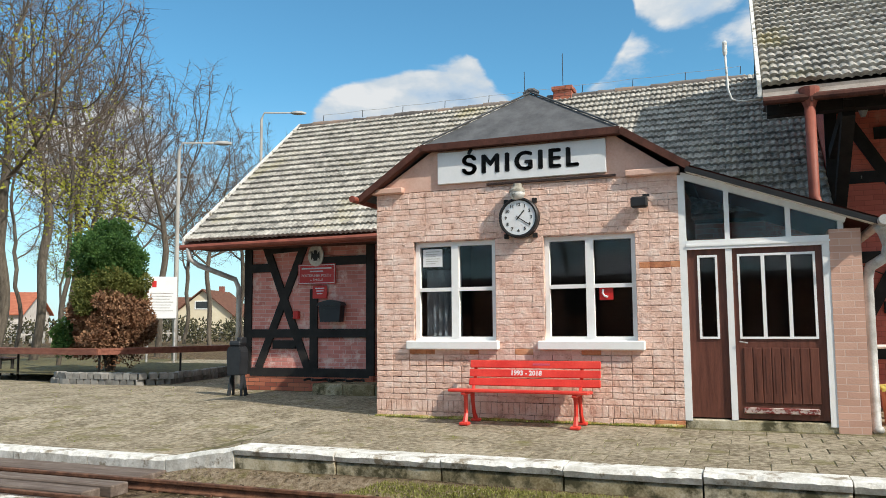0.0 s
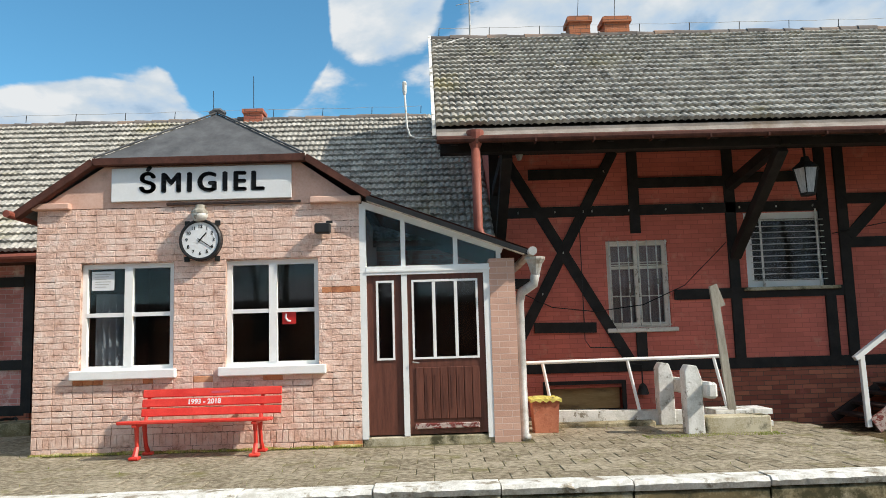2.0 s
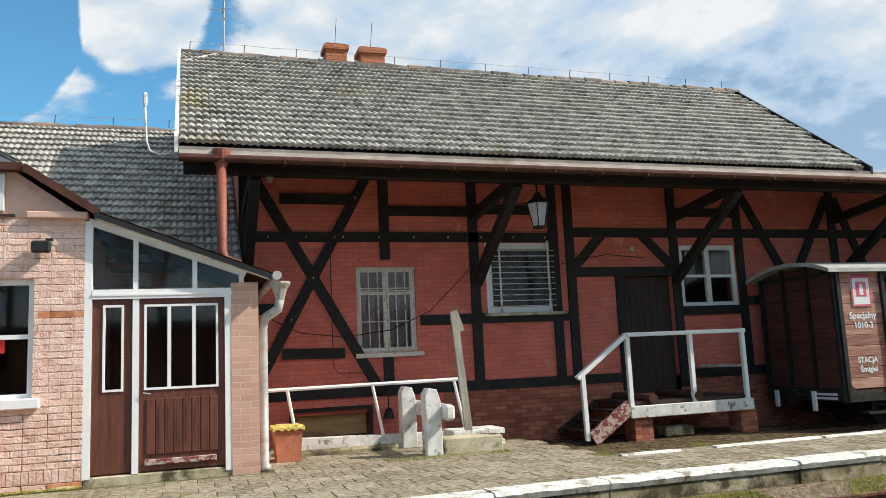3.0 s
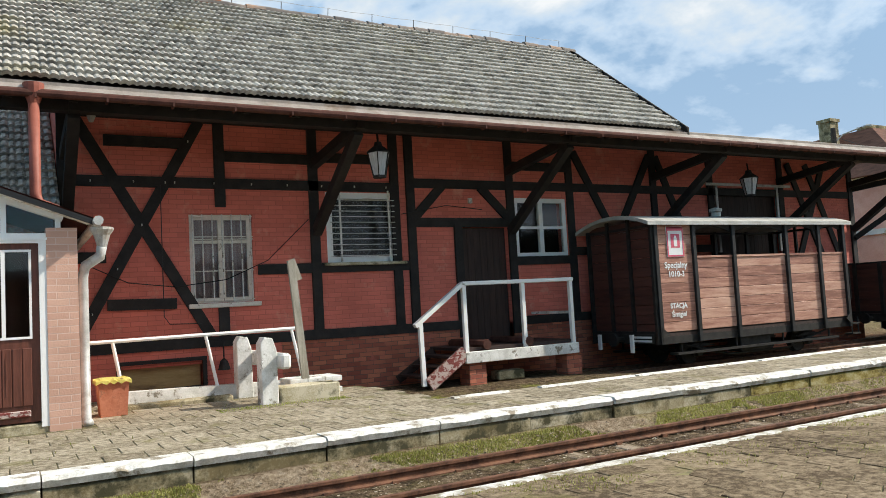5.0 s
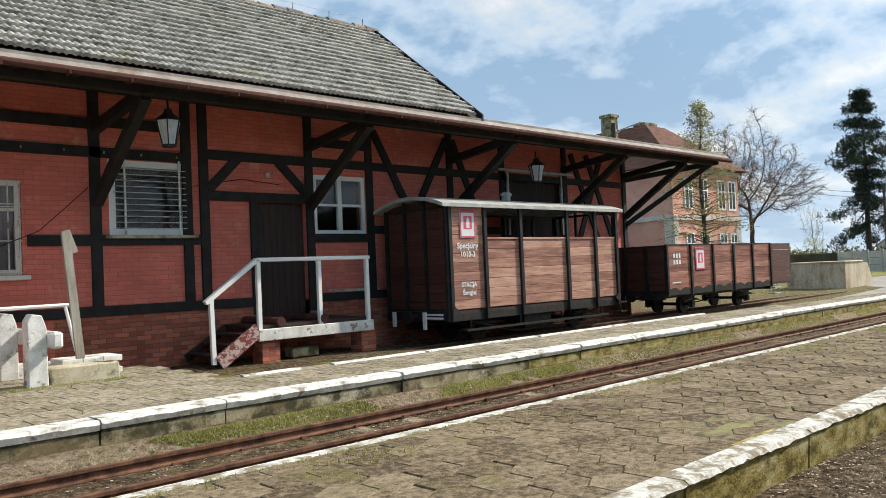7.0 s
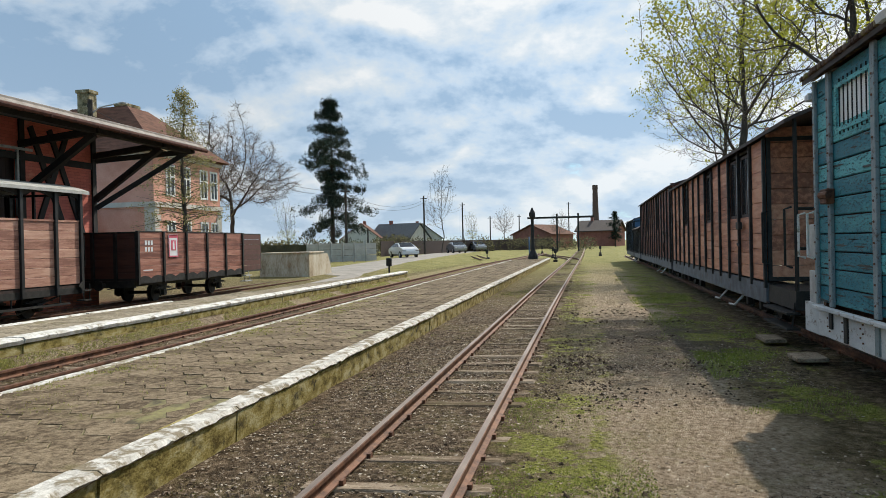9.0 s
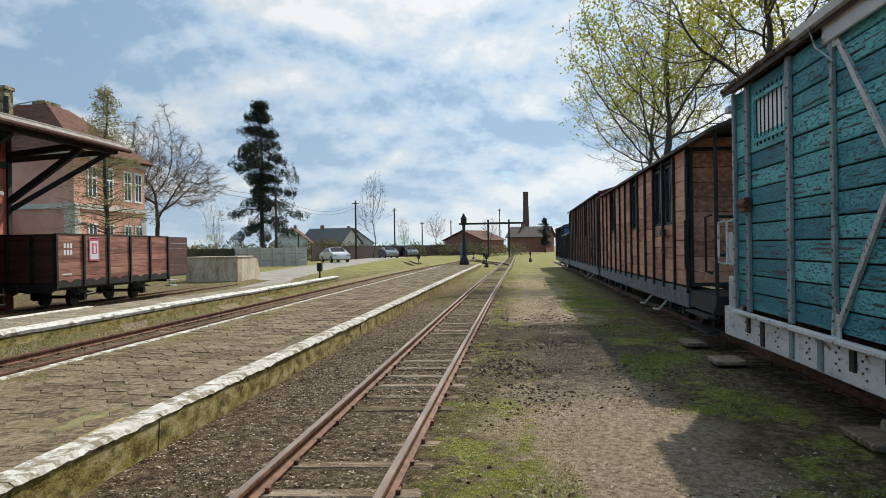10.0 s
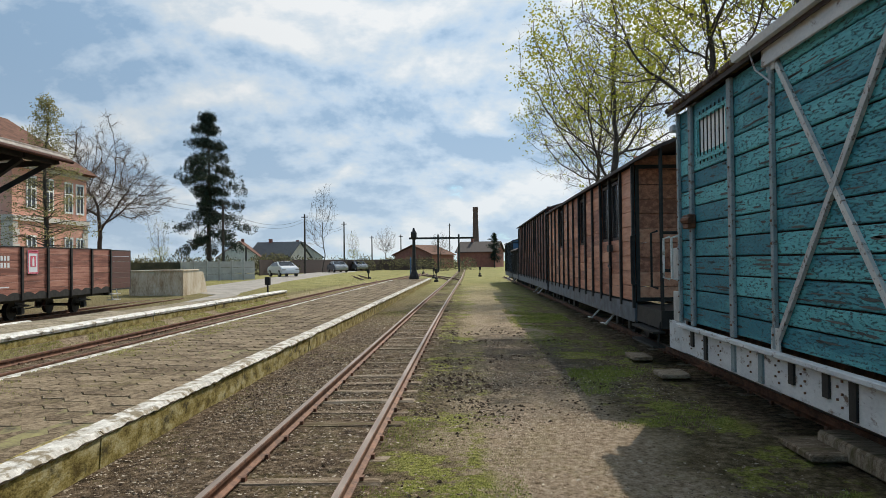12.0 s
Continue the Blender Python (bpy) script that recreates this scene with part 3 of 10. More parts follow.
M_grass_pale = make_mat("yellowing_verge_grass", [(0.2, (0.2, 0.2, 0.05)), (0.6, (0.38, 0.38, 0.11)), (0.9, (0.55, 0.51, 0.23))], rough=0.75, scale=1.0, fine=9, bump=0, per_island=0.7)
M_litter = make_mat("dry_leaf_litter", [(0.2, (0.14, 0.095, 0.06)), (0.6, (0.32, 0.25, 0.17)), (0.9, (0.55, 0.48, 0.38))], rough=0.9, scale=1.0, fine=9, bump=0, per_island=0.9)
M_house = make_mat("ochre_pink_render", [(0.3, (0.6, 0.285, 0.21)), (0.7, (0.71, 0.39, 0.305))], rough=0.9, scale=1, fine=12, bump=0.15)
M_stone = make_mat("pale_render", [(0.3, (0.5, 0.46, 0.42)), (0.7, (0.64, 0.6, 0.55))], rough=0.9, scale=2, fine=20, bump=0.1)
M_roof_red = make_mat("red_clay_roof", [(0.3, (0.30, 0.085, 0.045)), (0.7, (0.45, 0.16, 0.09))], rough=0.85, scale=1.5, fine=18, bump=0.4, stretch=(1, 1, 4))
M_roof_brown = make_mat("brown_clay_roof", [(0.3, (0.09, 0.045, 0.033)), (0.7, (0.19, 0.095, 0.066))], rough=0.9, scale=1.5, fine=18, bump=0.4, stretch=(1, 1, 4), spec=0.1)
M_blind = make_mat("blue_grey_blind", [(0.3, (0.12, 0.14, 0.17)), (0.7, (0.26, 0.29, 0.33))], rough=0.9, scale=3, fine=40, bump=0.1)
M_larch = make_mat("olive_larch_needles", [(0.2, (0.20, 0.19, 0.08)), (0.8, (0.36, 0.33, 0.15))], rough=0.8, scale=1.2, fine=12, bump=0, per_island=0.5)
M_cream = make_mat("cream_render", [(0.3, (0.62, 0.54, 0.38)), (0.7, (0.72, 0.65, 0.5))], rough=0.9, scale=1, fine=14, bump=0.1)
M_asphalt = make_mat("worn_asphalt", [(0.3, (0.2, 0.182, 0.158)), (0.7, (0.34, 0.315, 0.278))], rough=0.9, scale=1.2, fine=60, bump=0.3)
M_fence = make_mat("grey_concrete_panel", [(0.3, (0.36, 0.345, 0.32)), (0.7, (0.5, 0.48, 0.445))], rough=0.9, scale=2, fine=25, bump=0.3)
M_carw = make_mat("white_car_paint", [(0.3, (0.74, 0.74, 0.75)), (0.7, (0.8, 0.8, 0.81))], rough=0.2, scale=1, bump=0, rough_var=0.05)
M_carg = make_mat("silver_car_paint", [(0.3, (0.3, 0.31, 0.33)), (0.7, (0.36, 0.37, 0.39))], rough=0.25, scale=1, bump=0, metal=0.5, rough_var=0.05)
M_cobble = make_mat("granite_sett", [(0.2, (0.14, 0.135, 0.125)), (0.6, (0.27, 0.26, 0.24)), (0.9, (0.38, 0.36, 0.33))], rough=0.85, scale=8, fine=60, bump=0.5, per_object=0.4, per_island=0.4)
M_plank_red = make_mat("red_brown_plank", [(0.3, (0.17, 0.055, 0.035)), (0.7, (0.3, 0.12, 0.08))], rough=0.6, scale=3, fine=30, stretch=(1, 4, 4), bump=0.3)
M_grey_wood = make_mat("silvered_wood", [(0.3, (0.22, 0.2, 0.16)), (0.7, (0.42, 0.39, 0.33))], rough=0.85, scale=4, fine=40, stretch=(4, 4, 0.6), bump=0.4)
M_peel_red = peel_mat("flaking_red_board", (0.16, 0.03, 0.025), (0.25, 0.055, 0.045), (0.5, 0.4, 0.36), at=(0.47, 0.53), scale=9, along=(1, 3, 1.5))
M_yellow = make_mat("yellow_cloth", [(0.3, (0.46, 0.38, 0.07)), (0.7, (0.66, 0.58, 0.16))], rough=0.85, scale=8, bump=0.3, stain=(0.25, 0.2, 0.08), stain_scale=12, stain_at=(0.56, 0.64))
M_pot = make_mat("terracotta", [(0.3, (0.4, 0.13, 0.07)), (0.7, (0.55, 0.22, 0.13))], rough=0.9, scale=7, fine=40, bump=0.6, stain=(0.2, 0.12, 0.08), stain_at=(0.58, 0.68), stain_scale=9)
M_darkbin = make_mat("dark_grey_plastic", [(0.3, (0.016, 0.018, 0.022)), (0.7, (0.03, 0.033, 0.038))], rough=0.45, scale=5, bump=0.1)
M_ply = make_mat("yellowed_plywood", [(0.3, (0.3, 0.2, 0.08)), (0.7, (0.45, 0.32, 0.15))], rough=0.8, scale=3, fine=20, stretch=(0.6, 3, 3), bump=0.2, stain=(0.15, 0.09, 0.05), stain_at=(0.55, 0.7))
M_poster_blue = make_mat("blue_print", [(0.3, (0.03, 0.08, 0.3)), (0.7, (0.05, 0.12, 0.4))], rough=0.5, bump=0)
M_poster_green = make_mat("green_print", [(0.3, (0.25, 0.35, 0.03)), (0.7, (0.35, 0.45, 0.05))], rough=0.5, bump=0)
M_pink_print = make_mat("pink_print", [(0.3, (0.62, 0.1, 0.16)), (0.7, (0.7, 0.14, 0.2))], rough=0.5, bump=0)
M_blue_shed = make_mat("blue_wagon_paint", [(0.3, (0.05, 0.12, 0.24)), (0.7, (0.09, 0.19, 0.34))], rough=0.6, scale=3, bump=0.2)
M_far_red = make_mat("far_red_brick", [(0.3, (0.2, 0.075, 0.055)), (0.7, (0.3, 0.12, 0.09))], rough=0.9, scale=2, fine=16, bump=0.2)
M_hedge = make_mat("far_shrubs", [(0.2, (0.05, 0.05, 0.03)), (0.6, (0.13, 0.12, 0.07)), (0.9, (0.24, 0.22, 0.11))], rough=0.9, scale=0.8, fine=9, bump=0, per_island=0.8)


def thin_leaf(mt, amount):
    """Light shines through thin leaves and blades."""
    nt = mt.node_tree
    N, L = nt.nodes.new, nt.links.new
    bsdf = [n for n in nt.nodes if n.type == "BSDF_PRINCIPLED"][0]
    out = [n for n in nt.nodes if n.type == "OUTPUT_MATERIAL"][0]
    tr, mx = N("ShaderNodeBsdfTranslucent"), N("ShaderNodeMixShader")
    L(bsdf.inputs["Base Color"].links[0].from_socket, tr.inputs["Color"])
    mx.inputs[0].default_value = amount
    L(bsdf.outputs[0], mx.inputs[1])
    L(tr.outputs[0], mx.inputs[2])
    L(mx.outputs[0], out.inputs[0])


for leafy in (M_bud, M_grass, M_grass_pale, M_straw, M_thuja, M_thuja_mix, M_larch, M_hedge):
    thin_leaf(leafy, 0.45)
M_far_dark = make_mat("sooty_brick", [(0.3, (0.07, 0.045, 0.04)), (0.7, (0.13, 0.08, 0.068))], rough=0.9, scale=2, fine=16, bump=0.2)

# ---------- mesh helpers ----------
def box(bm, x0, x1, y0, y1, z0, z1, bevel=0.0):
    vs = [bm.verts.new(p) for p in ((x0, y0, z0), (x1, y0, z0), (x1, y1, z0), (x0, y1, z0), (x0, y0, z1), (x1, y0, z1), (x1, y1, z1), (x0, y1, z1))]
    fs = [bm.faces.new([vs[i] for i in f]) for f in ((3, 2, 1, 0), (4, 5, 6, 7), (0, 1, 5, 4), (1, 2, 6, 5), (2, 3, 7, 6), (3, 0, 4, 7))]
    if bevel:
        es = {e for f in fs for e in f.edges}
        bmesh.ops.bevel(bm, geom=list(es), offset=bevel, segments=1, affect="EDGES", profile=0.5)
    return bm


def beam(bm, p, q, w, d, up=(0, 0, 1)):
    """A squared timber from p to q, w wide across and d deep along up."""
    p, q = Vector(p), Vector(q)
    a = (q - p).normalized()
    u = Vector(up)
    s = a.cross(u)
    if s.length < 1e-4:
        s = a.cross(Vector((1, 0, 0)))
    s.normalize()
    u = s.cross(a).normalized()
    vs = []
    for c in (p, q):
        for i, j in ((-1, -1), (1, -1), (1, 1), (-1, 1)):
            vs.append(bm.verts.new(c + s * (i * w / 2) + u * (j * d / 2)))
    for f in ((3, 2, 1, 0), (4, 5, 6, 7), (0, 1, 5, 4), (1, 2, 6, 5), (2, 3, 7, 6), (3, 0, 4, 7)):
        bm.faces.new([vs[i] for i in f])
    return bm


def tube(bm, pts, r, seg=8, cap=True):
    """A round bar or pipe along pts; r is one radius or one for each point."""
    pts = [Vector(p) for p in pts]
    rs = r if isinstance(r, (list, tuple)) else [r] * len(pts)
    rings = []
    ref = None
    for i, p in enumerate(pts):
        a = (pts[min(i + 1, len(pts) - 1)] - pts[max(i - 1, 0)]).normalized()
        if ref is None:
            ref = a.orthogonal().normalized()
        s = (ref - a * ref.dot(a))
        s = s.normalized() if s.length > 1e-5 else a.orthogonal().normalized()
        ref = s
        t = a.cross(s)
        rings.append([bm.verts.new(p + (s * math.cos(k * math.tau / seg) + t * math.sin(k * math.tau / seg)) * rs[i]) for k in range(seg)])
    for a, b in zip(rings, rings[1:]):
        for k in range(seg):
            bm.faces.new((a[k], a[(k + 1) % seg], b[(k + 1) % seg], b[k]))
    if cap:
        bm.faces.new(rings[0][::-1])
        bm.faces.new(rings[-1])
    return bm


def prism(bm, poly, axis, a, b):
    """The polygon poly, given in the two other axes, pushed from a to b along axis."""
    def at(p, v):
        return {"x": (v, p[0], p[1]), "y": (p[0], v, p[1]), "z": (p[0], p[1], v)}[axis]
    lo = [bm.verts.new(at(p, a)) for p in poly]
    hi = [bm.verts.new(at(p, b)) for p in poly]
    n = len(poly)
    bm.faces.new(lo)
    bm.faces.new(hi[::-1])
    for i in range(n):
        bm.faces.new((lo[i], hi[i], hi[(i + 1) % n], lo[(i + 1) % n]))
    return bm


def lathe(bm, prof, at=(0, 0, 0), seg=16, sx=1.0, sy=1.0):
    """A turned form: prof lists (radius, z) from bottom to top."""
    rings = []
    for r, z in prof:
        rings.append([bm.verts.new((at[0] + r * sx * math.cos(k * math.tau / seg), at[1] + r * sy * math.sin(k * math.tau / seg), at[2] + z)) for k in range(seg)])
    for a, b in zip(rings, rings[1:]):
        for k in range(seg):
            bm.faces.new((a[k], a[(k + 1) % seg], b[(k + 1) % seg], b[k]))
    bm.faces.new(rings[0][::-1])
    bm.faces.new(rings[-1])
    return bm


def B():
    return bmesh.new()


def done(name, bm, mat, smooth=False):
    bmesh.ops.recalc_face_normals(bm, faces=bm.faces)
    me = bpy.data.meshes.new(name)
    bm.to_mesh(me)
    bm.free()
    me.materials.append(mat)
    if smooth:
        for p in me.polygons:
            p.use_smooth = True
    return me


def part(name, bm, mat, parent, label="", smooth=False):
    """Links a bmesh (or a finished mesh) as one object under a thing or a part."""
    me = bm if isinstance(bm, bpy.types.Mesh) else done(name, bm, mat, smooth)
    ob = new(name, me)
    ob.parent = parent
    if label:
        tagged(ob, label)
    return ob


def thing(name, at=(0, 0, 0), label="", category="", group="", kind="", rz=0.0):
    ob = new(name)
    ob.empty_display_size = 0.1
    ob.matrix_basis = pose(*at, 0, 0, rz)
    return tagged(ob, label, category, group, kind)


def solid(name, bm, mat, label="", category="", group="", kind="", smooth=False, at=None):
    ob = new(name, done(name, bm, mat, smooth))
    if at:
        ob.matrix_basis = pose(*at)
    return tagged(ob, label, category, group, kind)


def raw_mesh(name, verts, faces, mat, smooth=False):
    me = bpy.data.meshes.new(name)
    me.from_pydata([tuple(v) for v in verts], [], faces)
    me.materials.append(mat)
    if smooth:
        me.polygons.foreach_set("use_smooth", [True] * len(me.polygons))
    return me


def block_mesh(name, w, d, h, c, mat):
    """A slab or brick round its own middle with a chamfered upper or outer rim: 10 faces."""
    x, y, z = w / 2, d / 2, h
    v = [(-x, -y, 0), (x, -y, 0), (x, y, 0), (-x, y, 0), (-x, -y, z - c), (x, -y, z - c), (x, y, z - c), (-x, y, z - c),
         (-x + c, -y + c, z), (x - c, -y + c, z), (x - c, y - c, z), (-x + c, y - c, z)]
    f = [(0, 1, 5, 4), (1, 2, 6, 5), (2, 3, 7, 6), (3, 0, 4, 7), (4, 5, 9, 8), (5, 6, 10, 9), (6, 7, 11, 10), (7, 4, 8, 11), (8, 9, 10, 11)]
    return raw_mesh(name, v, f, mat)


def joined(name, me_list, mat):
    """One mesh out of (mesh, matrix) pairs."""
    vs, fs = [], []
    for me, m in me_list:
        o = len(vs)
        vs += [m @ v.co for v in me.vertices]
        fs += [tuple(i + o for i in p.vertices) for p in me.polygons]
    return raw_mesh(name, vs, fs, mat)


def text_mesh(name, body, size, mat, depth=0.004, space=1.0, bold=0.0):
    cu = bpy.data.curves.new(name, "FONT")
    cu.body, cu.size, cu.extrude, cu.align_x, cu.align_y = body, size, depth, "CENTER", "CENTER"
    cu.space_character = space
    cu.offset = bold
    cu.resolution_u = 4
    tmp = bpy.data.objects.new(name, cu)
    me = bpy.data.meshes.new_from_object(tmp)
    me.name = name
    me.materials.clear()
    me.materials.append(mat)
    bpy.data.objects.remove(tmp)
    return me


def lettering(name, body, size, mat, parent, m, depth=0.004, space=1.0, bold=0.0, label=""):
    ob = part(name, text_mesh(name, body, size, mat, depth, space, bold), mat, parent, label)
    ob.matrix_basis = m
    return ob


rnd = random.Random(7)


# ---------- ground ----------
def smooth01(v):
    v = max(0.0, min(1.0, v))
    return v * v * (3 - 2 * v)


G0 = -0.385


def plaza_z(x, y):
    return -0.15 * smooth01((-0.1 - x) / 0.9) * smooth01((0.4 - y) / 3.0)


def ground_height(x, y):
    plaza = smooth01((y + 2.75) / 0.3) * (1 - smooth01((x - 9.4) / 1.2))
    z = G0 + (plaza_z(x, y) - 0.09 - G0) * plaza
    if -4.8 < y < -2.4:
        z = max(z, G0 + 0.035 + 0.155 * smooth01((y + 3.5) / 0.38) * (0.25 + 0.75 * smooth01((x + 1.3) / 1.0)))
    yard = smooth01((x - 9.4) / 1.2) * smooth01((y + 1.0) / 1.0)
    z += 0.12 * yard * (1 - smooth01((x - 14.0) / 3.0))
    z += 0.16 * smooth01((x - 26) / 20.0) * smooth01((y - 0.0) / 3.0)
    return z


def build_ground():
    xs = sorted(set([-900, -400, -200, -120, -80, -55] + [-40 + 1.0 * i for i in range(0, 37)] + [-3 + 0.4 * i for i in range(0, 76)] + [28 + 2.0 * i for i in range(0, 40)] + [120, 200, 400, 900, 1800]))
    ys = sorted(set([-900, -300, -120, -60, -35] + [-25 + 0.5 * i for i in range(0, 42)] + [-4 + 0.3 * i for i in range(0, 28)] + [5 + 1.5 * i for i in range(0, 30)] + [70, 120, 300, 900]))
    vs = []
    for x in xs:
        for y in ys:
            n = 0.012 * noise.noise((x * 1.3, y * 1.3, 0)) + 0.02 * noise.noise((x * 0.3, y * 0.3, 5)) if abs(x) < 60 and abs(y) < 40 else 0
            vs.append((x, y, ground_height(x, y) + n))
    ny = len(ys)
    fs = [(i * ny + j, (i + 1) * ny + j, (i + 1) * ny + j + 1, i * ny + j + 1) for i in range(len(xs) - 1) for j in range(ny - 1)]
    ob = new("ground", raw_mesh("ground", vs, fs, M_ground, True))
    tagged(ob, "trodden earth and patchy grass round the tracks", "ground", kind="structure")


build_ground()


# ---------- platforms ----------

def in_platform(x, y):
    if y < -2.93:
        return False
    if x < 9.9:
        return y < 14 and x > -26 and not (-4.4 < x and y > 3.1) and not (0.05 < x < 6.0 and y > -0.02) and not (x > 6.5 and y > 1.35) and not (-2.55 < x < 0 and y > 2.5) and not (-9.9 < x < -6.9 and y > 3.3)
    if x < 21:
        return y < -1.35
    return x < 36.5 and y < -1.45 - (x - 21) * 0.085


def build_platform():
    st = thing("station_platform", (0, 0, 0), "low station platform paved with worn concrete slabs", "platform", kind="structure")
    bm = B()
    # bedding under the slabs, following their fall
    nx = [-26, -20, -14, -9, -6, -4, -2.5, -1.6, -1.0, -0.7, -0.4, -0.1, 0.5, 4, 9.9]
    ny = [-2.98, -2.4, -1.8, -1.2, -0.6, 0.0, 0.4, 1.4, 6, 14]
    grid = [[bm.verts.new((x, y, plaza_z(x, y) - 0.0075)) for y in ny] for x in nx]
    for i in range(len(nx) - 1):
        for j in range(len(ny) - 1):
            if nx[i] >= 4 and ny[j] >= 1.4:
                continue
            bm.faces.new((grid[i][j], grid[i + 1][j], grid[i + 1][j + 1], grid[i][j + 1]))
    a = [bm.verts.new((x, y, -0.0075)) for x, y in ((9.9, -2.98), (37, -3.0), (37, -2.78), (21, -1.4), (9.9, -1.3))]
    bm.faces.new(a)
    part("bedding", bm, M_joint, st, "mossy bedding between slabs")
    w = 0.35
    meshes = [block_mesh("slab", w - 0.007, w - 0.011, 0.05, 0.006, M_slab) for _ in range(4)]
    for k, me in enumerate(meshes):
        for v in me.vertices:
            v.co.z += rnd.uniform(-0.002, 0.002)
    near, rest = [], []
    for j in range(0, 48):
        y = -2.76 + j * w
        for i in range(-75, 107):
            x = i * w + (0.5 * w if j % 2 else 0)
            if not in_platform(x, y) or (x < -14 and y > 6):
                continue
            z = plaza_z(x, y)
            sx = (plaza_z(x + 0.1, y) - plaza_z(x - 0.1, y)) / 0.2
            sy = (plaza_z(x, y + 0.1) - plaza_z(x, y - 0.1)) / 0.2
            m = Matrix.Translation((x, y, z - 0.05 + rnd.uniform(-0.002, 0.002))) @ Euler((sy + rnd.uniform(-0.004, 0.004), -sx + rnd.uniform(-0.004, 0.004), rnd.uniform(-0.005, 0.005))).to_matrix().to_4x4()
            me = meshes[rnd.randrange(4)]
            (near if -0.5 < x < 11.4 and y < 0.1 else rest).append((me, m))
    near.sort(key=lambda e: e[1].translation.y)
    for me, m in near[:300]:
        ob = part("slab", me, M_slab, st)
        ob.matrix_basis = m
    tagged(part("paving", joined("paving", near[300:] + rest, M_slab), M_slab, st), kind="stuff")
    return st


def kerb_block(name, x0, x1, y0, z0, z1, depth, mat, parent, rough=0.012, slope=0.0):
    """A cast kerb stone with a knocked-about upper edge."""
    bm = B()
    n = max(2, int((x1 - x0) / 0.055))
    rows = []
    for i in range(n + 1):
        x = x0 + (x1 - x0) * i / n
        dz = slope * (i / n)
        wave = noise.noise((x * 2.1, y0 * 3, 4.0))
        chip = min(0.0, noise.noise((x * 7.0, y0, 8.0)) + 0.25)
        j = lambda a: rnd.uniform(-a, a) * 0.35
        rows.append([bm.verts.new(p) for p in ((x, y0 + 0.02, z0), (x, y0 + j(0.006), z1 - 0.03 + dz + rough * 0.7 * wave + 0.05 * chip + j(rough)), (x, y0 + 0.03 - 0.05 * chip + j(0.008), z1 + dz + 0.02 * chip + j(0.004)), (x, y0 + depth, z1 + dz + j(0.003)), (x, y0 + depth, z0))])
    for a, b in zip(rows, rows[1:]):
        for k in range(4):
            bm.faces.new((a[k], a[k + 1], b[k + 1], b[k]))
    bm.faces.new(rows[0])
    bm.faces.new(rows[-1][::-1])
    return part(name, bm, mat, parent)


def build_kerbs():
    st = thing("platform_kerb", (0, -3.05, 0), "concrete platform kerb with white painted top, mossy below", "kerb", kind="structure")
    x = -0.1
    i = 0
    while x < 36.4:
        ln = 1.12 + rnd.uniform(-0.06, 0.06) if x < 14 else 2.2
        y = 0.0 + rnd.uniform(-0.015, 0.015)
        top = rnd.uniform(-0.008, 0.012)
        mat = M_kerb if x < 13 else M_kerb_moss
        kerb_block("kerb_stone", x + 0.008, x + ln - 0.008, y + 0.035, -0.42, top - 0.06, 0.24, mat, st)
        cap = kerb_block("white_cap", x + 0.006, x + ln - 0.006, y, top - 0.062, top + 0.02, 0.3, M_kerb_cap, st, 0.014)
        x += ln
    for x0, x1, za, zb in ((-0.95, -0.1, -0.14, 0.0), (-2.0, -0.95, -0.15, -0.15), (-3.1, -2.0, -0.15, -0.15), (-4.2, -3.1, -0.15, -0.15), (-5.3, -4.2, -0.15, -0.15), (-8, -5.3, -0.15, -0.15), (-12, -8, -0.15, -0.15)):
        kerb_block("white_cap", x0 + 0.006, x1 - 0.006, 0, -0.42, za + 0.01, 0.22, M_kerb_cap, st, 0.012, zb - za)
    st2 = thing("platform_rear_kerb", (0, 0, 0), "whitewashed rear edge of the narrow platform", "kerb", kind="structure")
    for x0, x1 in ((10.0, 10.8), (11.3, 12.9), (12.95, 15.4), (15.45, 18.0), (18.05, 20.9)):
        kerb_block("edge_stone", x0, x1, -1.42 - (x0 - 10) * 0.012, -0.36, 0.02, 0.12, M_kerb_cap, st2, 0.01)


def mid_z(y):
    """The middle platform falls gently to its northern edge."""
    return -0.11 - 0.085 * (y + 7.4) / 2.6


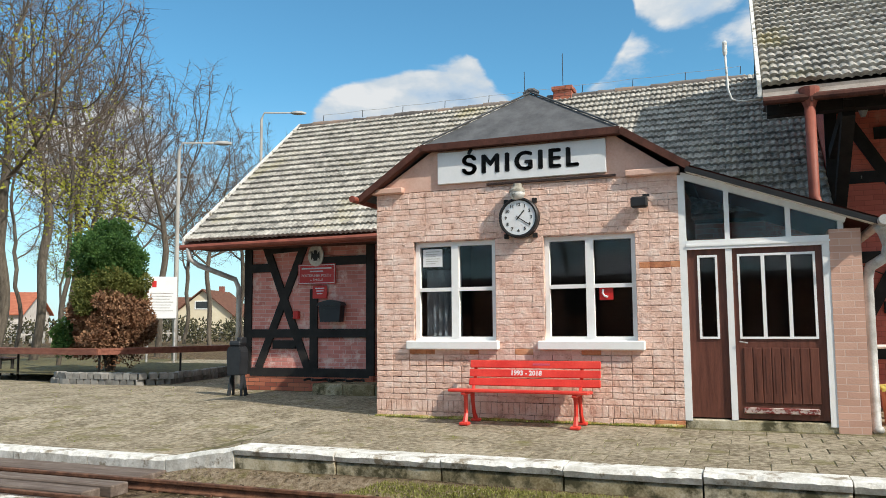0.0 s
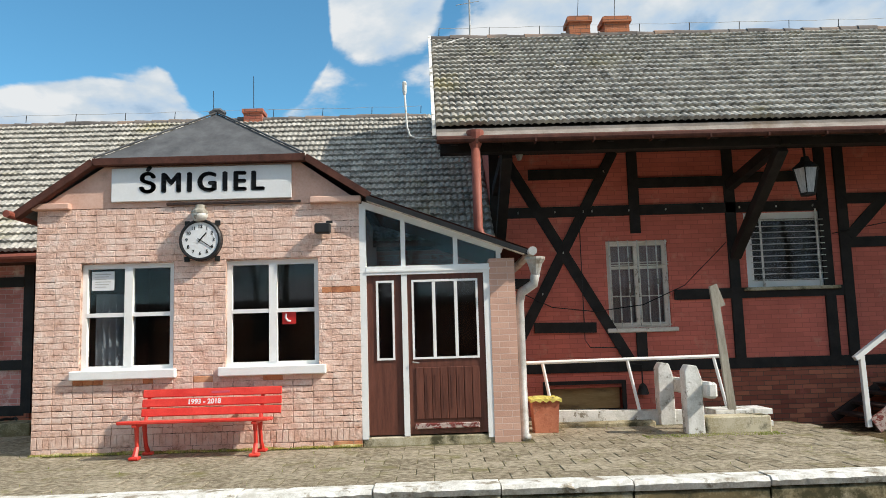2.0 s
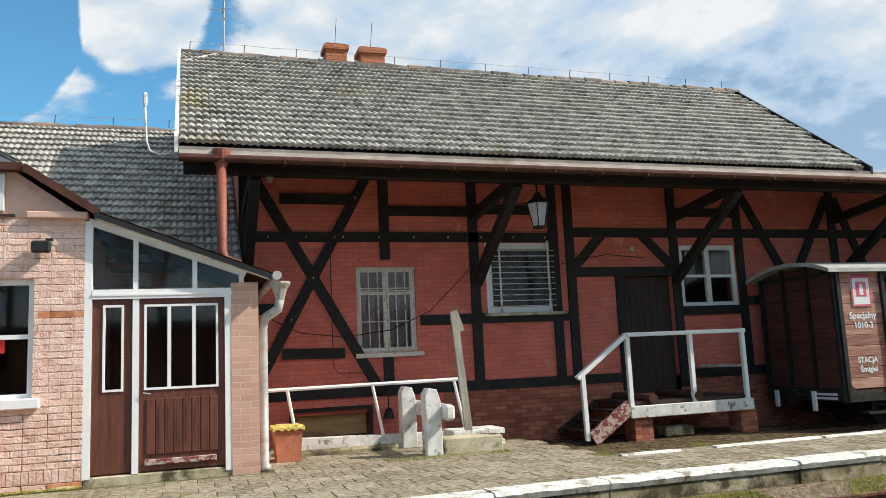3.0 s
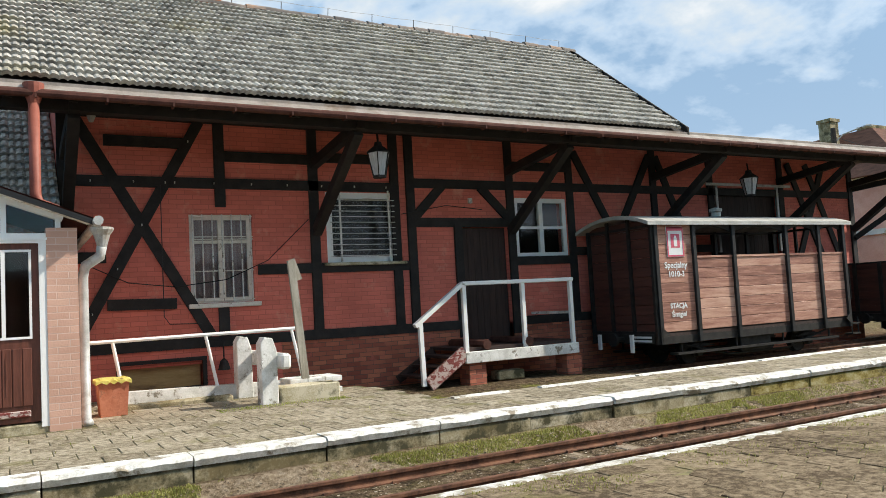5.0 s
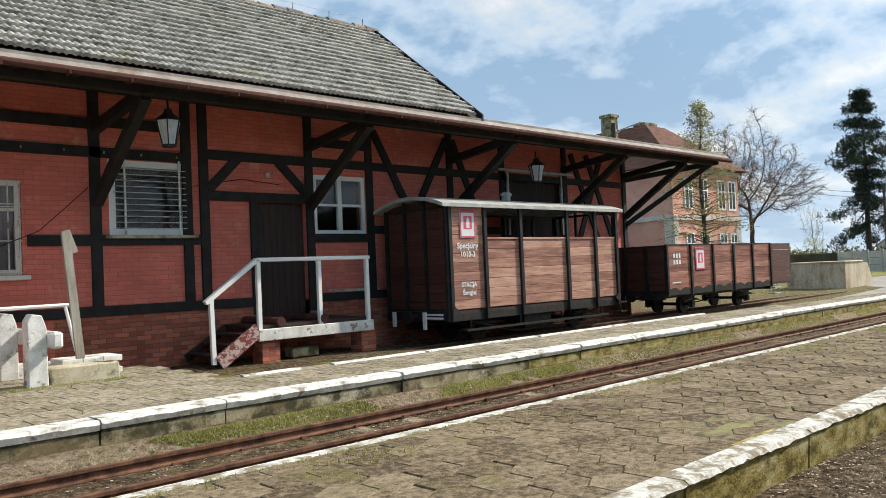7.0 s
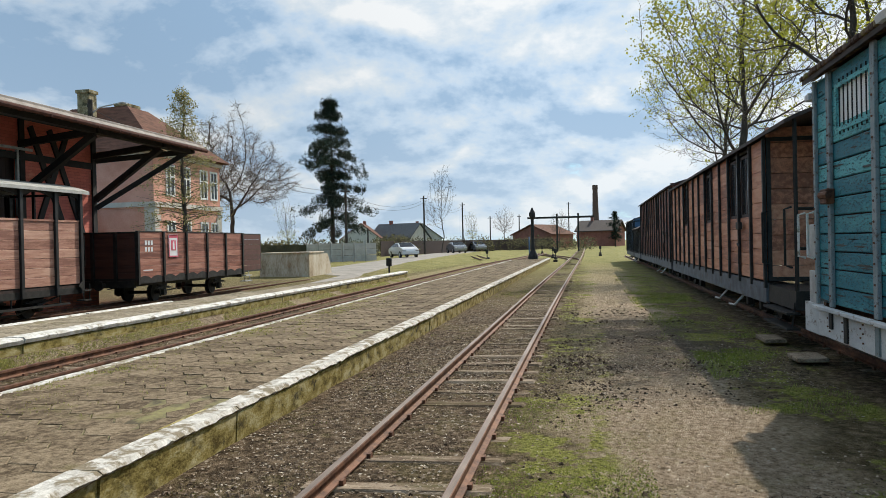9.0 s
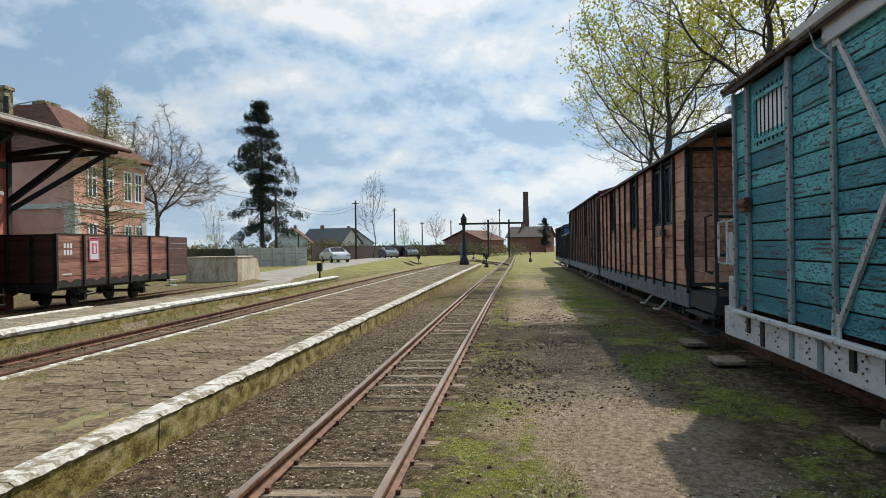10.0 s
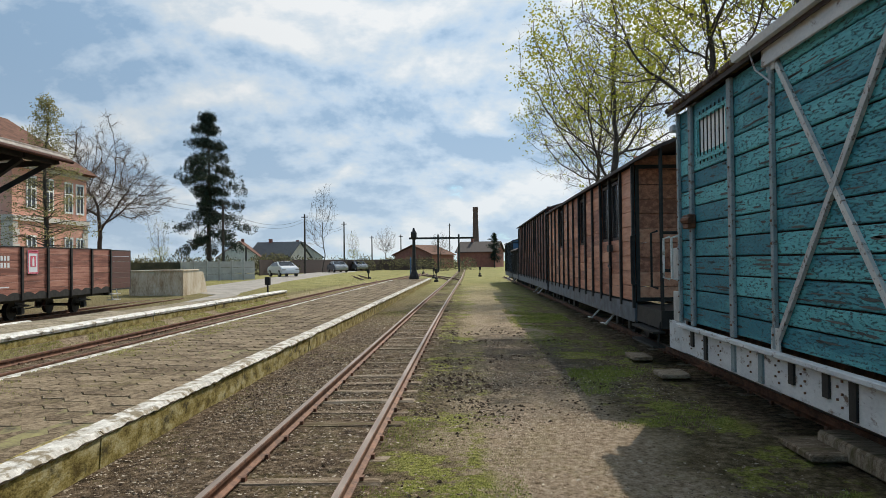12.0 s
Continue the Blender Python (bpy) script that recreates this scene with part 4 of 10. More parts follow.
def build_mid_platform():
    st = thing("middle_platform", (0, 0, 0), "narrow middle platform of dark worn paving slabs", "platform", kind="structure")
    x0, x1, y0, y1, zt = -10, 62, -7.35, -4.85, -0.11
    bm = B()
    prism(bm, [(y0, -0.5), (y1, -0.5), (y1, mid_z(y1) - 0.011), (y0, mid_z(y0) - 0.011)], "x", x0, x1)
    part("bedding", bm, M_joint_brown, st)
    # hexagonal concrete pavers
    R = 0.205
    w, d = R * math.sqrt(3), R * 1.5
    ms = []
    for _ in range(4):
        v, f = [], []
        for rr, zz in ((R - 0.004, 0.0), (R - 0.004, 0.052), (R - 0.012, 0.06)):
            v += [(rr * math.sin(k * math.tau / 6), rr * math.cos(k * math.tau / 6), zz + rnd.uniform(-0.002, 0.0015)) for k in range(6)]
        for o in (0, 6):
            f += [(o + k, o + 6 + k, o + 6 + (k + 1) % 6, o + (k + 1) % 6) for k in range(6)]
        f.append(tuple(range(17, 11, -1)))
        ms.append(raw_mesh("paver", v, f, M_slab_dark))
    near, rest = [], []
    for j in range(8):
        y = y0 + 0.12 + d * j
        for i in range(int((x1 - x0) / w)):
            x = x0 + w * (i + (0.5 if j % 2 else 0.0))
            m = Matrix.Translation((x, y, mid_z(y) - 0.06 + rnd.uniform(-0.0025, 0.0025) + 0.016 * noise.noise((x * 0.5, y * 0.8, 9)))) @ Euler((rnd.uniform(-0.006, 0.006), rnd.uniform(-0.005, 0.005), rnd.uniform(-0.014, 0.014))).to_matrix().to_4x4()
            (near if 7 < x < 26 else rest).append((ms[rnd.randrange(4)], m))
    near.sort(key=lambda e: e[1].translation.x)
    for me, m in near[:250]:
        part("paver", me, M_slab_dark, st).matrix_basis = m
    tagged(part("paving", joined("paving", near[250:] + rest, M_slab_dark), M_slab_dark, st), kind="stuff")
    for side, y in (("south", -7.55), ("north", -4.86)):
        k = thing("middle_platform_kerb", (0, 0, 0), "rough whitewashed kerb on a mossy yellowed wall" if side == "south" else "flush whitewashed kerb beside the rail", "kerb", kind="structure")
        x = x0
        while x < x1 - 0.5:
            ln = min(1.9 + rnd.uniform(-0.2, 0.2) if x < 30 else 5.0, x1 - x)
            if side == "south":
                kerb_block("wall_block", x, x + ln - 0.015, y + rnd.uniform(0, 0.02), -0.46, zt - 0.02 + rnd.uniform(-0.01, 0.01), 0.26, M_kerb_moss, k, 0.02)
                kerb_block("white_cap", x, x + ln - 0.01, y - 0.012, zt - 0.035, zt + 0.012, 0.2, M_kerb_white, k, 0.022)
            else:
                kerb_block("white_cap", x, x + ln - 0.01, y + rnd.uniform(0, 0.03), -0.42, -0.2, 0.14, M_kerb_white, k, 0.02)
            x += ln


build_platform()
build_mid_platform()
build_kerbs()


# ---------- tracks ----------
def rail_bar(bm, pts, top):
    """A flat-bottomed rail along pts in plan: foot, web and head."""
    prof = [(-0.045, -0.1), (0.045, -0.1), (0.045, -0.09), (0.008, -0.078), (0.008, -0.035), (0.026, -0.026), (0.026, -0.002), (0.02, 0.0), (-0.02, 0.0), (-0.026, -0.002), (-0.026, -0.026), (-0.008, -0.035), (-0.008, -0.078), (-0.045, -0.09)]
    rings = []
    for i, p in enumerate(pts):
        a = (Vector(pts[min(i + 1, len(pts) - 1)]) - Vector(pts[max(i - 1, 0)])).normalized()
        s = Vector((-a.y, a.x))
        rings.append([bm.verts.new((p[0] + s.x * u, p[1] + s.y * u, top + v)) for u, v in prof])
    n = len(prof)
    for a, b in zip(rings, rings[1:]):
        for k in range(n):
            bm.faces.new((a[k], a[(k + 1) % n], b[(k + 1) % n], b[k]))
    bm.faces.new(rings[0])
    bm.faces.new(rings[-1][::-1])


def build_track(name, label, path, gauge, top, x0, x1, sleepers=True, step=0.62, head=None):
    """path(x) gives the middle of the track; two rails, sleepers and spikes."""
    tr = thing(name, (0, 0, 0), label, "railway track", kind="structure")
    n = max(2, int((x1 - x0) / 2.0))
    xs = [x0 + (x1 - x0) * i / n for i in range(n + 1)]
    for s in (-1, 1):
        bm = B()
        rail_bar(bm, [(x, path(x) + s * (gauge + 0.052) / 2) for x in xs], top)
        r = part("rail", bm, M_rust, tr)
        bm = B()
        w = 0.021
        ring = [(bm.verts.new((x, path(x) + s * (gauge + 0.052) / 2 - w, top + 0.0015)), bm.verts.new((x, path(x) + s * (gauge + 0.052) / 2 + w, top + 0.0015))) for x in xs]
        for a, b in zip(ring, ring[1:]):
            bm.faces.new((a[0], b[0], b[1], a[1]))
        part("rail_head", bm, head or M_rail_top, r, "rust-brown running surface" if head else "worn shiny running surface")
    if sleepers:
        me = [block_mesh("sleeper", 0.19, 1.18, 0.12, 0.015, M_sleeper) for _ in range(3)]
        for m in me:
            for v in m.vertices:
                v.co.x += rnd.uniform(-0.012, 0.012)
                v.co.y += rnd.uniform(-0.03, 0.03)
                v.co.z += rnd.uniform(-0.008, 0.008)
        x = x0 + 0.3
        far = []
        while x < x1:
            m = Matrix.Translation((x, path(x), top - 0.234 + rnd.uniform(-0.016, 0.008))) @ Euler((rnd.uniform(-0.012, 0.012), 0, rnd.uniform(-0.04, 0.04))).to_matrix().to_4x4()
            if x < 45:
                part("sleeper", me[rnd.randrange(3)], M_sleeper, tr).matrix_basis = m
            else:
                far.append((me[0], m))
            x += step
        if far:
            tagged(part("far_sleepers", joined("far_sleepers", far, M_sleeper), M_sleeper, tr), kind="stuff")
        bm = B()
        x = x0 + 0.3
        while x < min(x1, 26):
            for s in (-1, 1):
                for o in (-0.055, 0.055):
                    y = path(x) + s * (gauge + 0.052) / 2 + o
                    box(bm, x - 0.03, x + 0.03, y - 0.014, y + 0.014, top - 0.12, top - 0.08)
            x += step
        tagged(part("rail_fastenings", bm, M_rust, tr), kind="stuff")
    return tr


build_track("track_1", "rusty narrow gauge track beside the station platform", lambda x: -3.98 - 0.9 * smooth01((x - 45) / 40), 0.75, -0.235, -30, 95, True, head=M_rust)
build_track("track_2", "rusty narrow gauge rails on weathered sleepers", lambda x: -9.03 - 0.2 * smooth01((x - 20) / 60), 0.75, -0.26, -10, 150, True)
build_track("track_3", "siding track under the row of old wagons", lambda x: -13.72, 0.75, -0.26, -6, 75, True)
build_track("track_4", "grassed-over siding track beside the goods shed", lambda x: 1.98, 0.75, -0.29, 10.5, 37.6, True)
build_track("switch_2", "rusty turnout rails curving away to the goods yard", lambda x: -4.02 + (0.0055 * (x - 50) ** 2 if x < 68 else 1.782 + 0.198 * (x - 68)), 0.75, -0.25, 51, 98, False, head=M_rust)
build_track("switch_1", "turnout rails that join the two tracks", lambda x: -9.2 + 4.2 * smooth01((x - 62) / 34), 0.75, -0.265, 60, 98, False)


def build_crossing():
    cr = thing("plank_crossing", (0, 0, 0), "worn timber planks of a foot crossing over the rails", "level crossing", kind="structure")
    for y in (-3.2, -3.44, -3.8, -4.12, -4.6, -4.78):
        bm = B()
        xa = -9 + rnd.uniform(-0.1, 0.1)
        xb = -0.86 + rnd.uniform(-0.05, 0.05)
        box(bm, xa, xb, y - 0.11, y + 0.11, -0.36, -0.24 + rnd.uniform(-0.008, 0.006), 0.012)
        part("plank", bm, M_plank_dark, cr)


build_crossing()


# ---------- station building ----------
def wall_cells(bm, x0, x1, z0, z1, y0, y1, holes):
    """A wall of thickness y0 to y1 whose openings (xa, xb, za, zb) go right through."""
    xs = sorted({x0, x1, *[h[0] for h in holes], *[h[1] for h in holes]})
    zs = sorted({z0, z1, *[h[2] for h in holes], *[h[3] for h in holes]})
    for xa, xb in zip(xs, xs[1:]):
        for za, zb in zip(zs, zs[1:]):
            cx, cz = (xa + xb) / 2, (za + zb) / 2
            if any(h[0] < cx < h[1] and h[2] < cz < h[3] for h in holes):
                continue
            box(bm, xa, xb, y0, y1, za, zb)
    bmesh.ops.remove_doubles(bm, verts=bm.verts, dist=1e-4)
    return bm


def frame_bars(bm, x0, x1, z0, z1, y0, y1, w):
    """A closed rectangular frame, w wide."""
    loops = []
    for y in (y0, y1):
        for d in (0.0, w):
            loops.append([bm.verts.new(p) for p in ((x0 + d, y, z0 + d), (x1 - d, y, z0 + d), (x1 - d, y, z1 - d), (x0 + d, y, z1 - d))])
    for p, q in ((0, 1), (1, 3), (3, 2), (2, 0)):
        for k in range(4):
            n = (k + 1) % 4
            bm.faces.new((loops[p][k], loops[p][n], loops[q][n], loops[q][k]))
    return bm


def window(parent, x0, x1, z0, z1, y, cols=2, transom=None, w=0.06, depth=0.07, frame_mat=None, sill=None, label="white painted wooden casement window"):
    """A casement set at y: frame, mullions, transom, panes, sill."""
    fm = frame_mat or M_white
    bm = frame_bars(B(), x0, x1, z0, z1, y, y + depth, w)
    wd = part("window", bm, fm, parent, label)
    cw = (x1 - x0 - 2 * w) / cols
    for i in range(1, cols):
        bm = B()
        xm = x0 + w + cw * i
        box(bm, xm - 0.05, xm + 0.05, y - 0.012, y + depth - 0.01, z0 + w, z1 - w)
        part("mullion", bm, fm, wd)
    zs = [z0 + w, z1 - w] if transom is None else [z0 + w, transom, z1 - w]
    if transom:
        for i in range(cols):
            xa = x0 + w + cw * i + (0.05 if i else 0)
            xb = x0 + w + cw * (i + 1) - (0.05 if i < cols - 1 else 0)
            bm = B()
            box(bm, xa, xb, y - 0.004, y + depth - 0.016, transom - 0.025, transom + 0.025)
            part("transom", bm, fm, wd)
    for i in range(cols):
        for za, zb in zip(zs, zs[1:]):
            bm = B()
            box(bm, x0 + w + cw * i, x0 + w + cw * (i + 1), y + depth * 0.5, y + depth * 0.5 + 0.006, za, zb)
            p = part("pane", bm, M_glass, wd)
            p.visible_shadow = False
    if sill:
        bm = B()
        box(bm, sill[0], sill[1], sill[4], y + 0.02, sill[2], sill[3], 0.012)
        part("sill", bm, fm, wd)
    return wd


def tile_mesh(mat):
    us = [0.0, 0.025, 0.06, 0.1, 0.125, 0.16, 0.205]
    hs = [0.004, 0.026, 0.03, 0.006, 0.026, 0.03, 0.008]
    v, f = [], []
    for k, (yy, lift) in enumerate(((0.0, 0.066), (0.37, 0.0))):
        v += [(u, yy, h + lift) for u, h in zip(us, hs)]
    v += [(u, 0.006, h + 0.006) for u, h in zip(us, hs)]
    n = len(us)
    for i in range(n - 1):
        f.append((i, i + 1, n + 1 + i, n + i))
        f.append((2 * n + i, 2 * n + 1 + i, i + 1, i))
    return raw_mesh("roof_tile", v, f, mat)


def tile_roof(parent, x0, x1, eave, ridge, near, mat=M_tile, w=0.2, ex=0.26, cut=None):
    """Rows of pantiles from the eave (y, z) up to the ridge (y, z). near picks the stretch whose tiles are parts."""
    up = Vector((0, ridge[0] - eave[0], ridge[1] - eave[1]))
    length = up.length
    up.normalize()
    nrm = Vector((1, 0, 0)).cross(up)
    rows = int(length / ex) + 1
    ex = length / rows
    base = [tile_mesh(mat) for _ in range(3)]
    for me in base[1:]:
        for v in me.vertices:
            v.co.z += rnd.uniform(-0.003, 0.003)
    got, rest = [], []
    cols = int((x1 - x0) / w)
    w = (x1 - x0) / cols
    for r in range(rows):
        o = Vector((0, eave[0], eave[1])) + up * (r * ex)
        for c in range(cols):
            p = o + Vector((x0 + c * w, 0, 0)) + nrm * rnd.uniform(-0.003, 0.005)
            m = Matrix((( 1, up.x, nrm.x, p.x), (0, up.y, nrm.y, p.y), (0, up.z, nrm.z, p.z), (0, 0, 0, 1)))
            m = m @ Euler((rnd.uniform(-0.012, 0.012), rnd.uniform(-0.012, 0.012), rnd.uniform(-0.012, 0.012))).to_matrix().to_4x4()
            if cut and cut(p):
                continue
            (got if near(p, r) and len(got) < 290 else rest).append((base[rnd.randrange(3)], m))
    for me, m in got:
        part("roof_tile", me, mat, parent).matrix_basis = m
    tagged(part("tile_field", joined("tile_field", rest, mat), mat, parent), kind="stuff")


def ridge_row(parent, x0, x1, y, z, step=0.36):
    bm = B()
    seg = 7
    for xx, rr in ((0.0, 0.13), (step + 0.03, 0.115)):
        for k in range(seg):
            a = math.pi * k / (seg - 1)
            bm.verts.new((xx, math.cos(a) * rr, math.sin(a) * rr * 0.85))
    bm.verts.ensure_lookup_table()
    for k in range(seg - 1):
        bm.faces.new((bm.verts[k], bm.verts[k + 1], bm.verts[seg + k + 1], bm.verts[seg + k]))
    bm.faces.new(bm.verts[:seg])
    me = done("ridge_tile", bm, M_ridge)
    n = int((x1 - x0) / step)
    for i in range(n):
        ob = part("ridge_tile", me, M_ridge, parent)
        ob.matrix_basis = pose(x0 + i * step, y, z - 0.05 + rnd.uniform(-0.012, 0.012), 0, rnd.uniform(-2, 2), rnd.uniform(-2, 2))


def lightning_line(parent, x0, x1, y, z, step=0.95):
    """The ridge conductor: a thin wire on short upright holders."""
    n = int((x1 - x0) / step)
    for i in range(n + 1):
        x = x0 + (x1 - x0) * i / n
        part("wire_holder", tube(B(), [(x, y, z - 0.02), (x + 0.01, y, z + 0.14)], 0.008, 5), M_black_iron, parent)
    w = B()
    tube(w, [(x0 + (x1 - x0) * i / (2 * n), y, z + 0.14 - (0.018 if i % 2 else 0)) for i in range(2 * n + 1)], 0.004, 4)
    part("conductor_wire", w, M_zinc, parent)


BW1, BW2 = (0.56, 1.71, 1.0, 2.33), (2.36, 3.51, 1.0, 2.33)


def build_bay():
    st = thing("station_office", (2.0, 1.5, 0), "pink limewashed brick station office bay with felted hip roof", "station building")
    st.matrix_basis = Matrix()
    bm = B()
    wall_cells(bm, 0.0, 4.03, -0.05, 3.03, 0.02, 0.3, [BW1, BW2])
    wl = part("front_wall", bm, M_pink_joint, st, "pink limewashed brick wall with flaking paint")
    for xa in (0.0, 3.73):
        part("side_wall", box(B(), xa, xa + 0.3, 0.3, 3.2, -0.05, 3.03), M_pink_face, st)
    # near-black lining hides the pink inner walls and paints the office dim
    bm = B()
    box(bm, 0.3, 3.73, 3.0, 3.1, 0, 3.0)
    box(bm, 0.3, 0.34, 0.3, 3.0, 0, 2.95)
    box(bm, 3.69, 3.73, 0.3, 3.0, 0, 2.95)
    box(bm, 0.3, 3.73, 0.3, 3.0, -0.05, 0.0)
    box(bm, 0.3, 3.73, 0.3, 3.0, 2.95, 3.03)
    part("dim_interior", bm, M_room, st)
    # gable field and cornice
    bm = B()
    prism(bm, [(0.02, 3.03), (4.01, 3.03), (4.01, 3.06), (3.30, 3.56), (0.82, 3.56), (0.02, 3.06)], "y", 0.012, 0.3)
    part("gable", bm, M_pink_plaster, st, "pink plastered gable above the brickwork")
    for xa, xb in ((-0.06, 0.42), (3.42, 4.06)):
        bm = B()
        box(bm, xa, xb, -0.07, 0.1, 3.02, 3.1, 0.012)
        part("cornice", bm, M_pink_plaster, st)
    # roof
    bm = B()
    P = {k: bm.verts.new(v) for k, v in dict(p0=(-0.2, -0.1, 2.99), p1=(0.74, -0.1, 3.64), p2=(3.36, -0.1, 3.64), p3=(4.16, -0.1, 3.13), a=(2.03, 0.8, 4.46), b=(2.03, 4.5, 4.46),
                                             l0=(-0.2, 3.4, 2.99), l1=(0.74, 3.6, 3.64), r1=(3.36, 3.6, 3.64), r0=(4.16, 3.4, 3.13)).items()}
    for f in (("p1", "p2", "a"), ("p1", "a", "b", "l1"), ("p2", "r1", "b", "a"), ("p0", "p1", "l1", "l0"), ("p2", "p3", "r0", "r1")):
        bm.faces.new([P[k] for k in f])
    bmesh.ops.recalc_face_normals(bm, faces=bm.faces)
    bmesh.ops.solidify(bm, geom=bm.faces[:], thickness=0.05)
    part("felt_roof", bm, M_felt, st, "dark grey felt hip roof")
    bm = B()
    for p, q in (((0.74, -0.12, 3.655), (2.03, 0.79, 4.475)), ((3.36, -0.12, 3.655), (2.03, 0.79, 4.475))):
        part("felt_seam", tube(B(), [p, Vector(p).lerp(Vector(q), 0.5) + Vector((0, 0, 0.005)), q], 0.014, 5), M_felt, st)
    tube(bm, [(1.93, 0.8, 4.45), (2.0, 0.8, 4.5), (2.06, 0.8, 4.5), (2.13, 0.8, 4.45)], 0.04, 6)
    part("roof_peak", bm, M_felt, st)
    bm = B()
    pts = [(-0.22, -0.115, 2.95), (0.72, -0.115, 3.6), (3.38, -0.115, 3.6), (4.18, -0.115, 3.08)]
    for p, q in zip(pts, pts[1:]):
        beam(bm, p, q, 0.035, 0.085)
    pf = part("fascia", bm, M_copper, st, "brown painted eaves board")
    bm = B()
    for p, q in zip(pts, pts[1:]):
        beam(bm, Vector(p) + Vector((0, 0.07, -0.03)), Vector(q) + Vector((0, 0.07, -0.03)), 0.1, 0.025)
    part("soffit", bm, M_copper, st)
    bm = B()
    tube(bm, [(-0.25, -0.26, 2.95), (-0.25, 1.4, 2.96), (-0.25, 3.0, 2.97)], 0.045, 10)
    part("side_gutter", bm, M_copper_red, st, "red-brown gutter end")
    window(st, *BW1, 0.07, 2, 1.69, sill=(0.47, 1.76, 0.895, 1.01, -0.07))
    window(st, *BW2, 0.07, 2, 1.69, sill=(2.28, 3.6, 0.895, 1.01, -0.07))
    # bricks: 40 courses
    ch = 3.02 / 40
    def lumpy(w, h, mat):
        """A brick face rounded by many coats of limewash: 7 by 4 points."""
        v, f = [], []
        us, ts = [-0.5, -0.475, -0.25, 0.0, 0.25, 0.475, 0.5], [-0.5, -0.41, 0.41, 0.5]
        for j, tv in enumerate(ts):
            for i, u in enumerate(us):
                rim = i in (0, 6) or j in (0, 3)
                v.append((u * w + rnd.uniform(-0.002, 0.002), tv * h + rnd.uniform(-0.0045, 0.0045), (0.006 if rim else 0.0086) + rnd.uniform(-0.0013, 0.0013)))
        for j in range(3):
            for i in range(6):
                o = j * 7 + i
                f.append((o, o + 1, o + 8, o + 7))
        o = len(v)
        v += [(-w / 2, -h / 2, -0.01), (w / 2, -h / 2, -0.01), (w / 2, h / 2, -0.01), (-w / 2, h / 2, -0.01)]
        f += [(o, o + 1, 6, 0), (o + 1, o + 2, 27, 6), (o + 2, o + 3, 21, 27), (o + 3, o, 0, 21)]
        return raw_mesh("brick", v, f, mat)

    sizes = (0.245, 0.1225, 0.1837, 0.07)
    pool = {k: [lumpy(k, ch, M_pink) for _ in range(7)] for k in sizes}
    wide = {k: pool[k][0] for k in sizes}
    sold = lumpy(0.07, 0.14, M_pink)
    rot = Matrix.Rotation(radians(90), 4, "X")
    allb = []

    def put(me, cx, cz):
        allb.append((me, Matrix.Translation((cx, 0.016 + rnd.uniform(-0.0016, 0.0016), cz + 0.004 * noise.noise((cx * 1.1, 0, cz * 9)) + rnd.uniform(-0.0012, 0.0012))) @ Euler((rnd.uniform(-0.03, 0.03), rnd.uniform(-0.008, 0.008), rnd.uniform(-0.007, 0.007))).to_matrix().to_4x4() @ rot))

    for r in range(40):
        z = ch * (r + 0.5)
        if r in (1, 2):
            continue
        x = 0.0 if r % 2 == 0 else -0.1225
        k = 0
        while x < 4.03:
            w = 0.245 if r % 2 == 0 or rnd.random() > 0.6 else 0.1225
            xa, xb = max(0.0, x), min(4.03, x + w)
            segs = [(xa, xb)]
            for h in (BW1, BW2):
                if h[2] - 0.1 < z < h[3]:
                    out = []
                    for a, b in segs:
                        if b <= h[0] or a >= h[1]:
                            out.append((a, b))
                        else:
                            if a < h[0]:
                                out.append((a, h[0]))
                            if b > h[1]:
                                out.append((h[1], b))
                    segs = out
            for a, b in segs:
                if b - a > 0.012:
                    key = min(wide, key=lambda q: abs(q - (b - a)))
                    put(pool[key][rnd.randrange(7)], (a + b) / 2, z)
                    m = allb[-1][1]
                    allb[-1] = (allb[-1][0], m @ Matrix.Diagonal(((b - a) / key * (rnd.choice((0.975, 0.99, 1.0, 1.002)) if z > 0.8 else 0.958), rnd.uniform(0.9, 0.985) if z > 0.8 else rnd.uniform(0.84, 0.92), 1, 1)))
            x += w
    for i in range(54):
        put(sold, 0.037 + i * 0.0745, ch * 2)
    # bricks that have lost their limewash
    worn = {k: lumpy(k, ch, M_worn) for k in sizes}
    back = {v.name: k for k in sizes for v in pool[k]}
    swapped = []
    for me, m in allb:
        p = m.translation
        patch = (3.56 < p.x < 4.02 and 1.86 < p.z < 1.98) or (0.8 < p.z < 0.9 and noise.noise((p.x * 2.2, 0, p.z * 5)) > 0.2) or (p.z < 0.12 and p.x > 3.7)
        swapped.append((worn[back[me.name]] if patch and me.name in back else me, m))
    allb = swapped
    allb.sort(key=lambda e: (abs(e[1].translation.x - 2.9) + abs(e[1].translation.z - 0.8) * 1.5))
    for me, m in allb[:300]:
        part("brick", me, M_pink, wl).matrix_basis = m
    for nm, mt in (("brickwork", M_pink), ("worn_brickwork", M_worn)):
        tagged(part(nm, joined(nm, [e for e in allb[300:] if e[0].materials[0] == mt], mt), mt, wl), kind="stuff")
    # worn base
    bm = B()
    n = 40
    rows = []
    for i in range(n + 1):
        x = 4.03 * i / n
        h = 0.035 + 0.03 * noise.noise((x * 3, 0, 2)) + rnd.uniform(-0.01, 0.01)
        rows.append([bm.verts.new((x, 0.03, max(0.01, h))), bm.verts.new((x, -0.035 + rnd.uniform(-0.02, 0.015), 0.002))])
    for a, b in zip(rows, rows[1:]):
        bm.faces.new((a[0], a[1], b[1], b[0]))
    part("mossy_footing", bm, M_kerb_moss, st)
    # window niche wood strip under the gable
    bm = B()
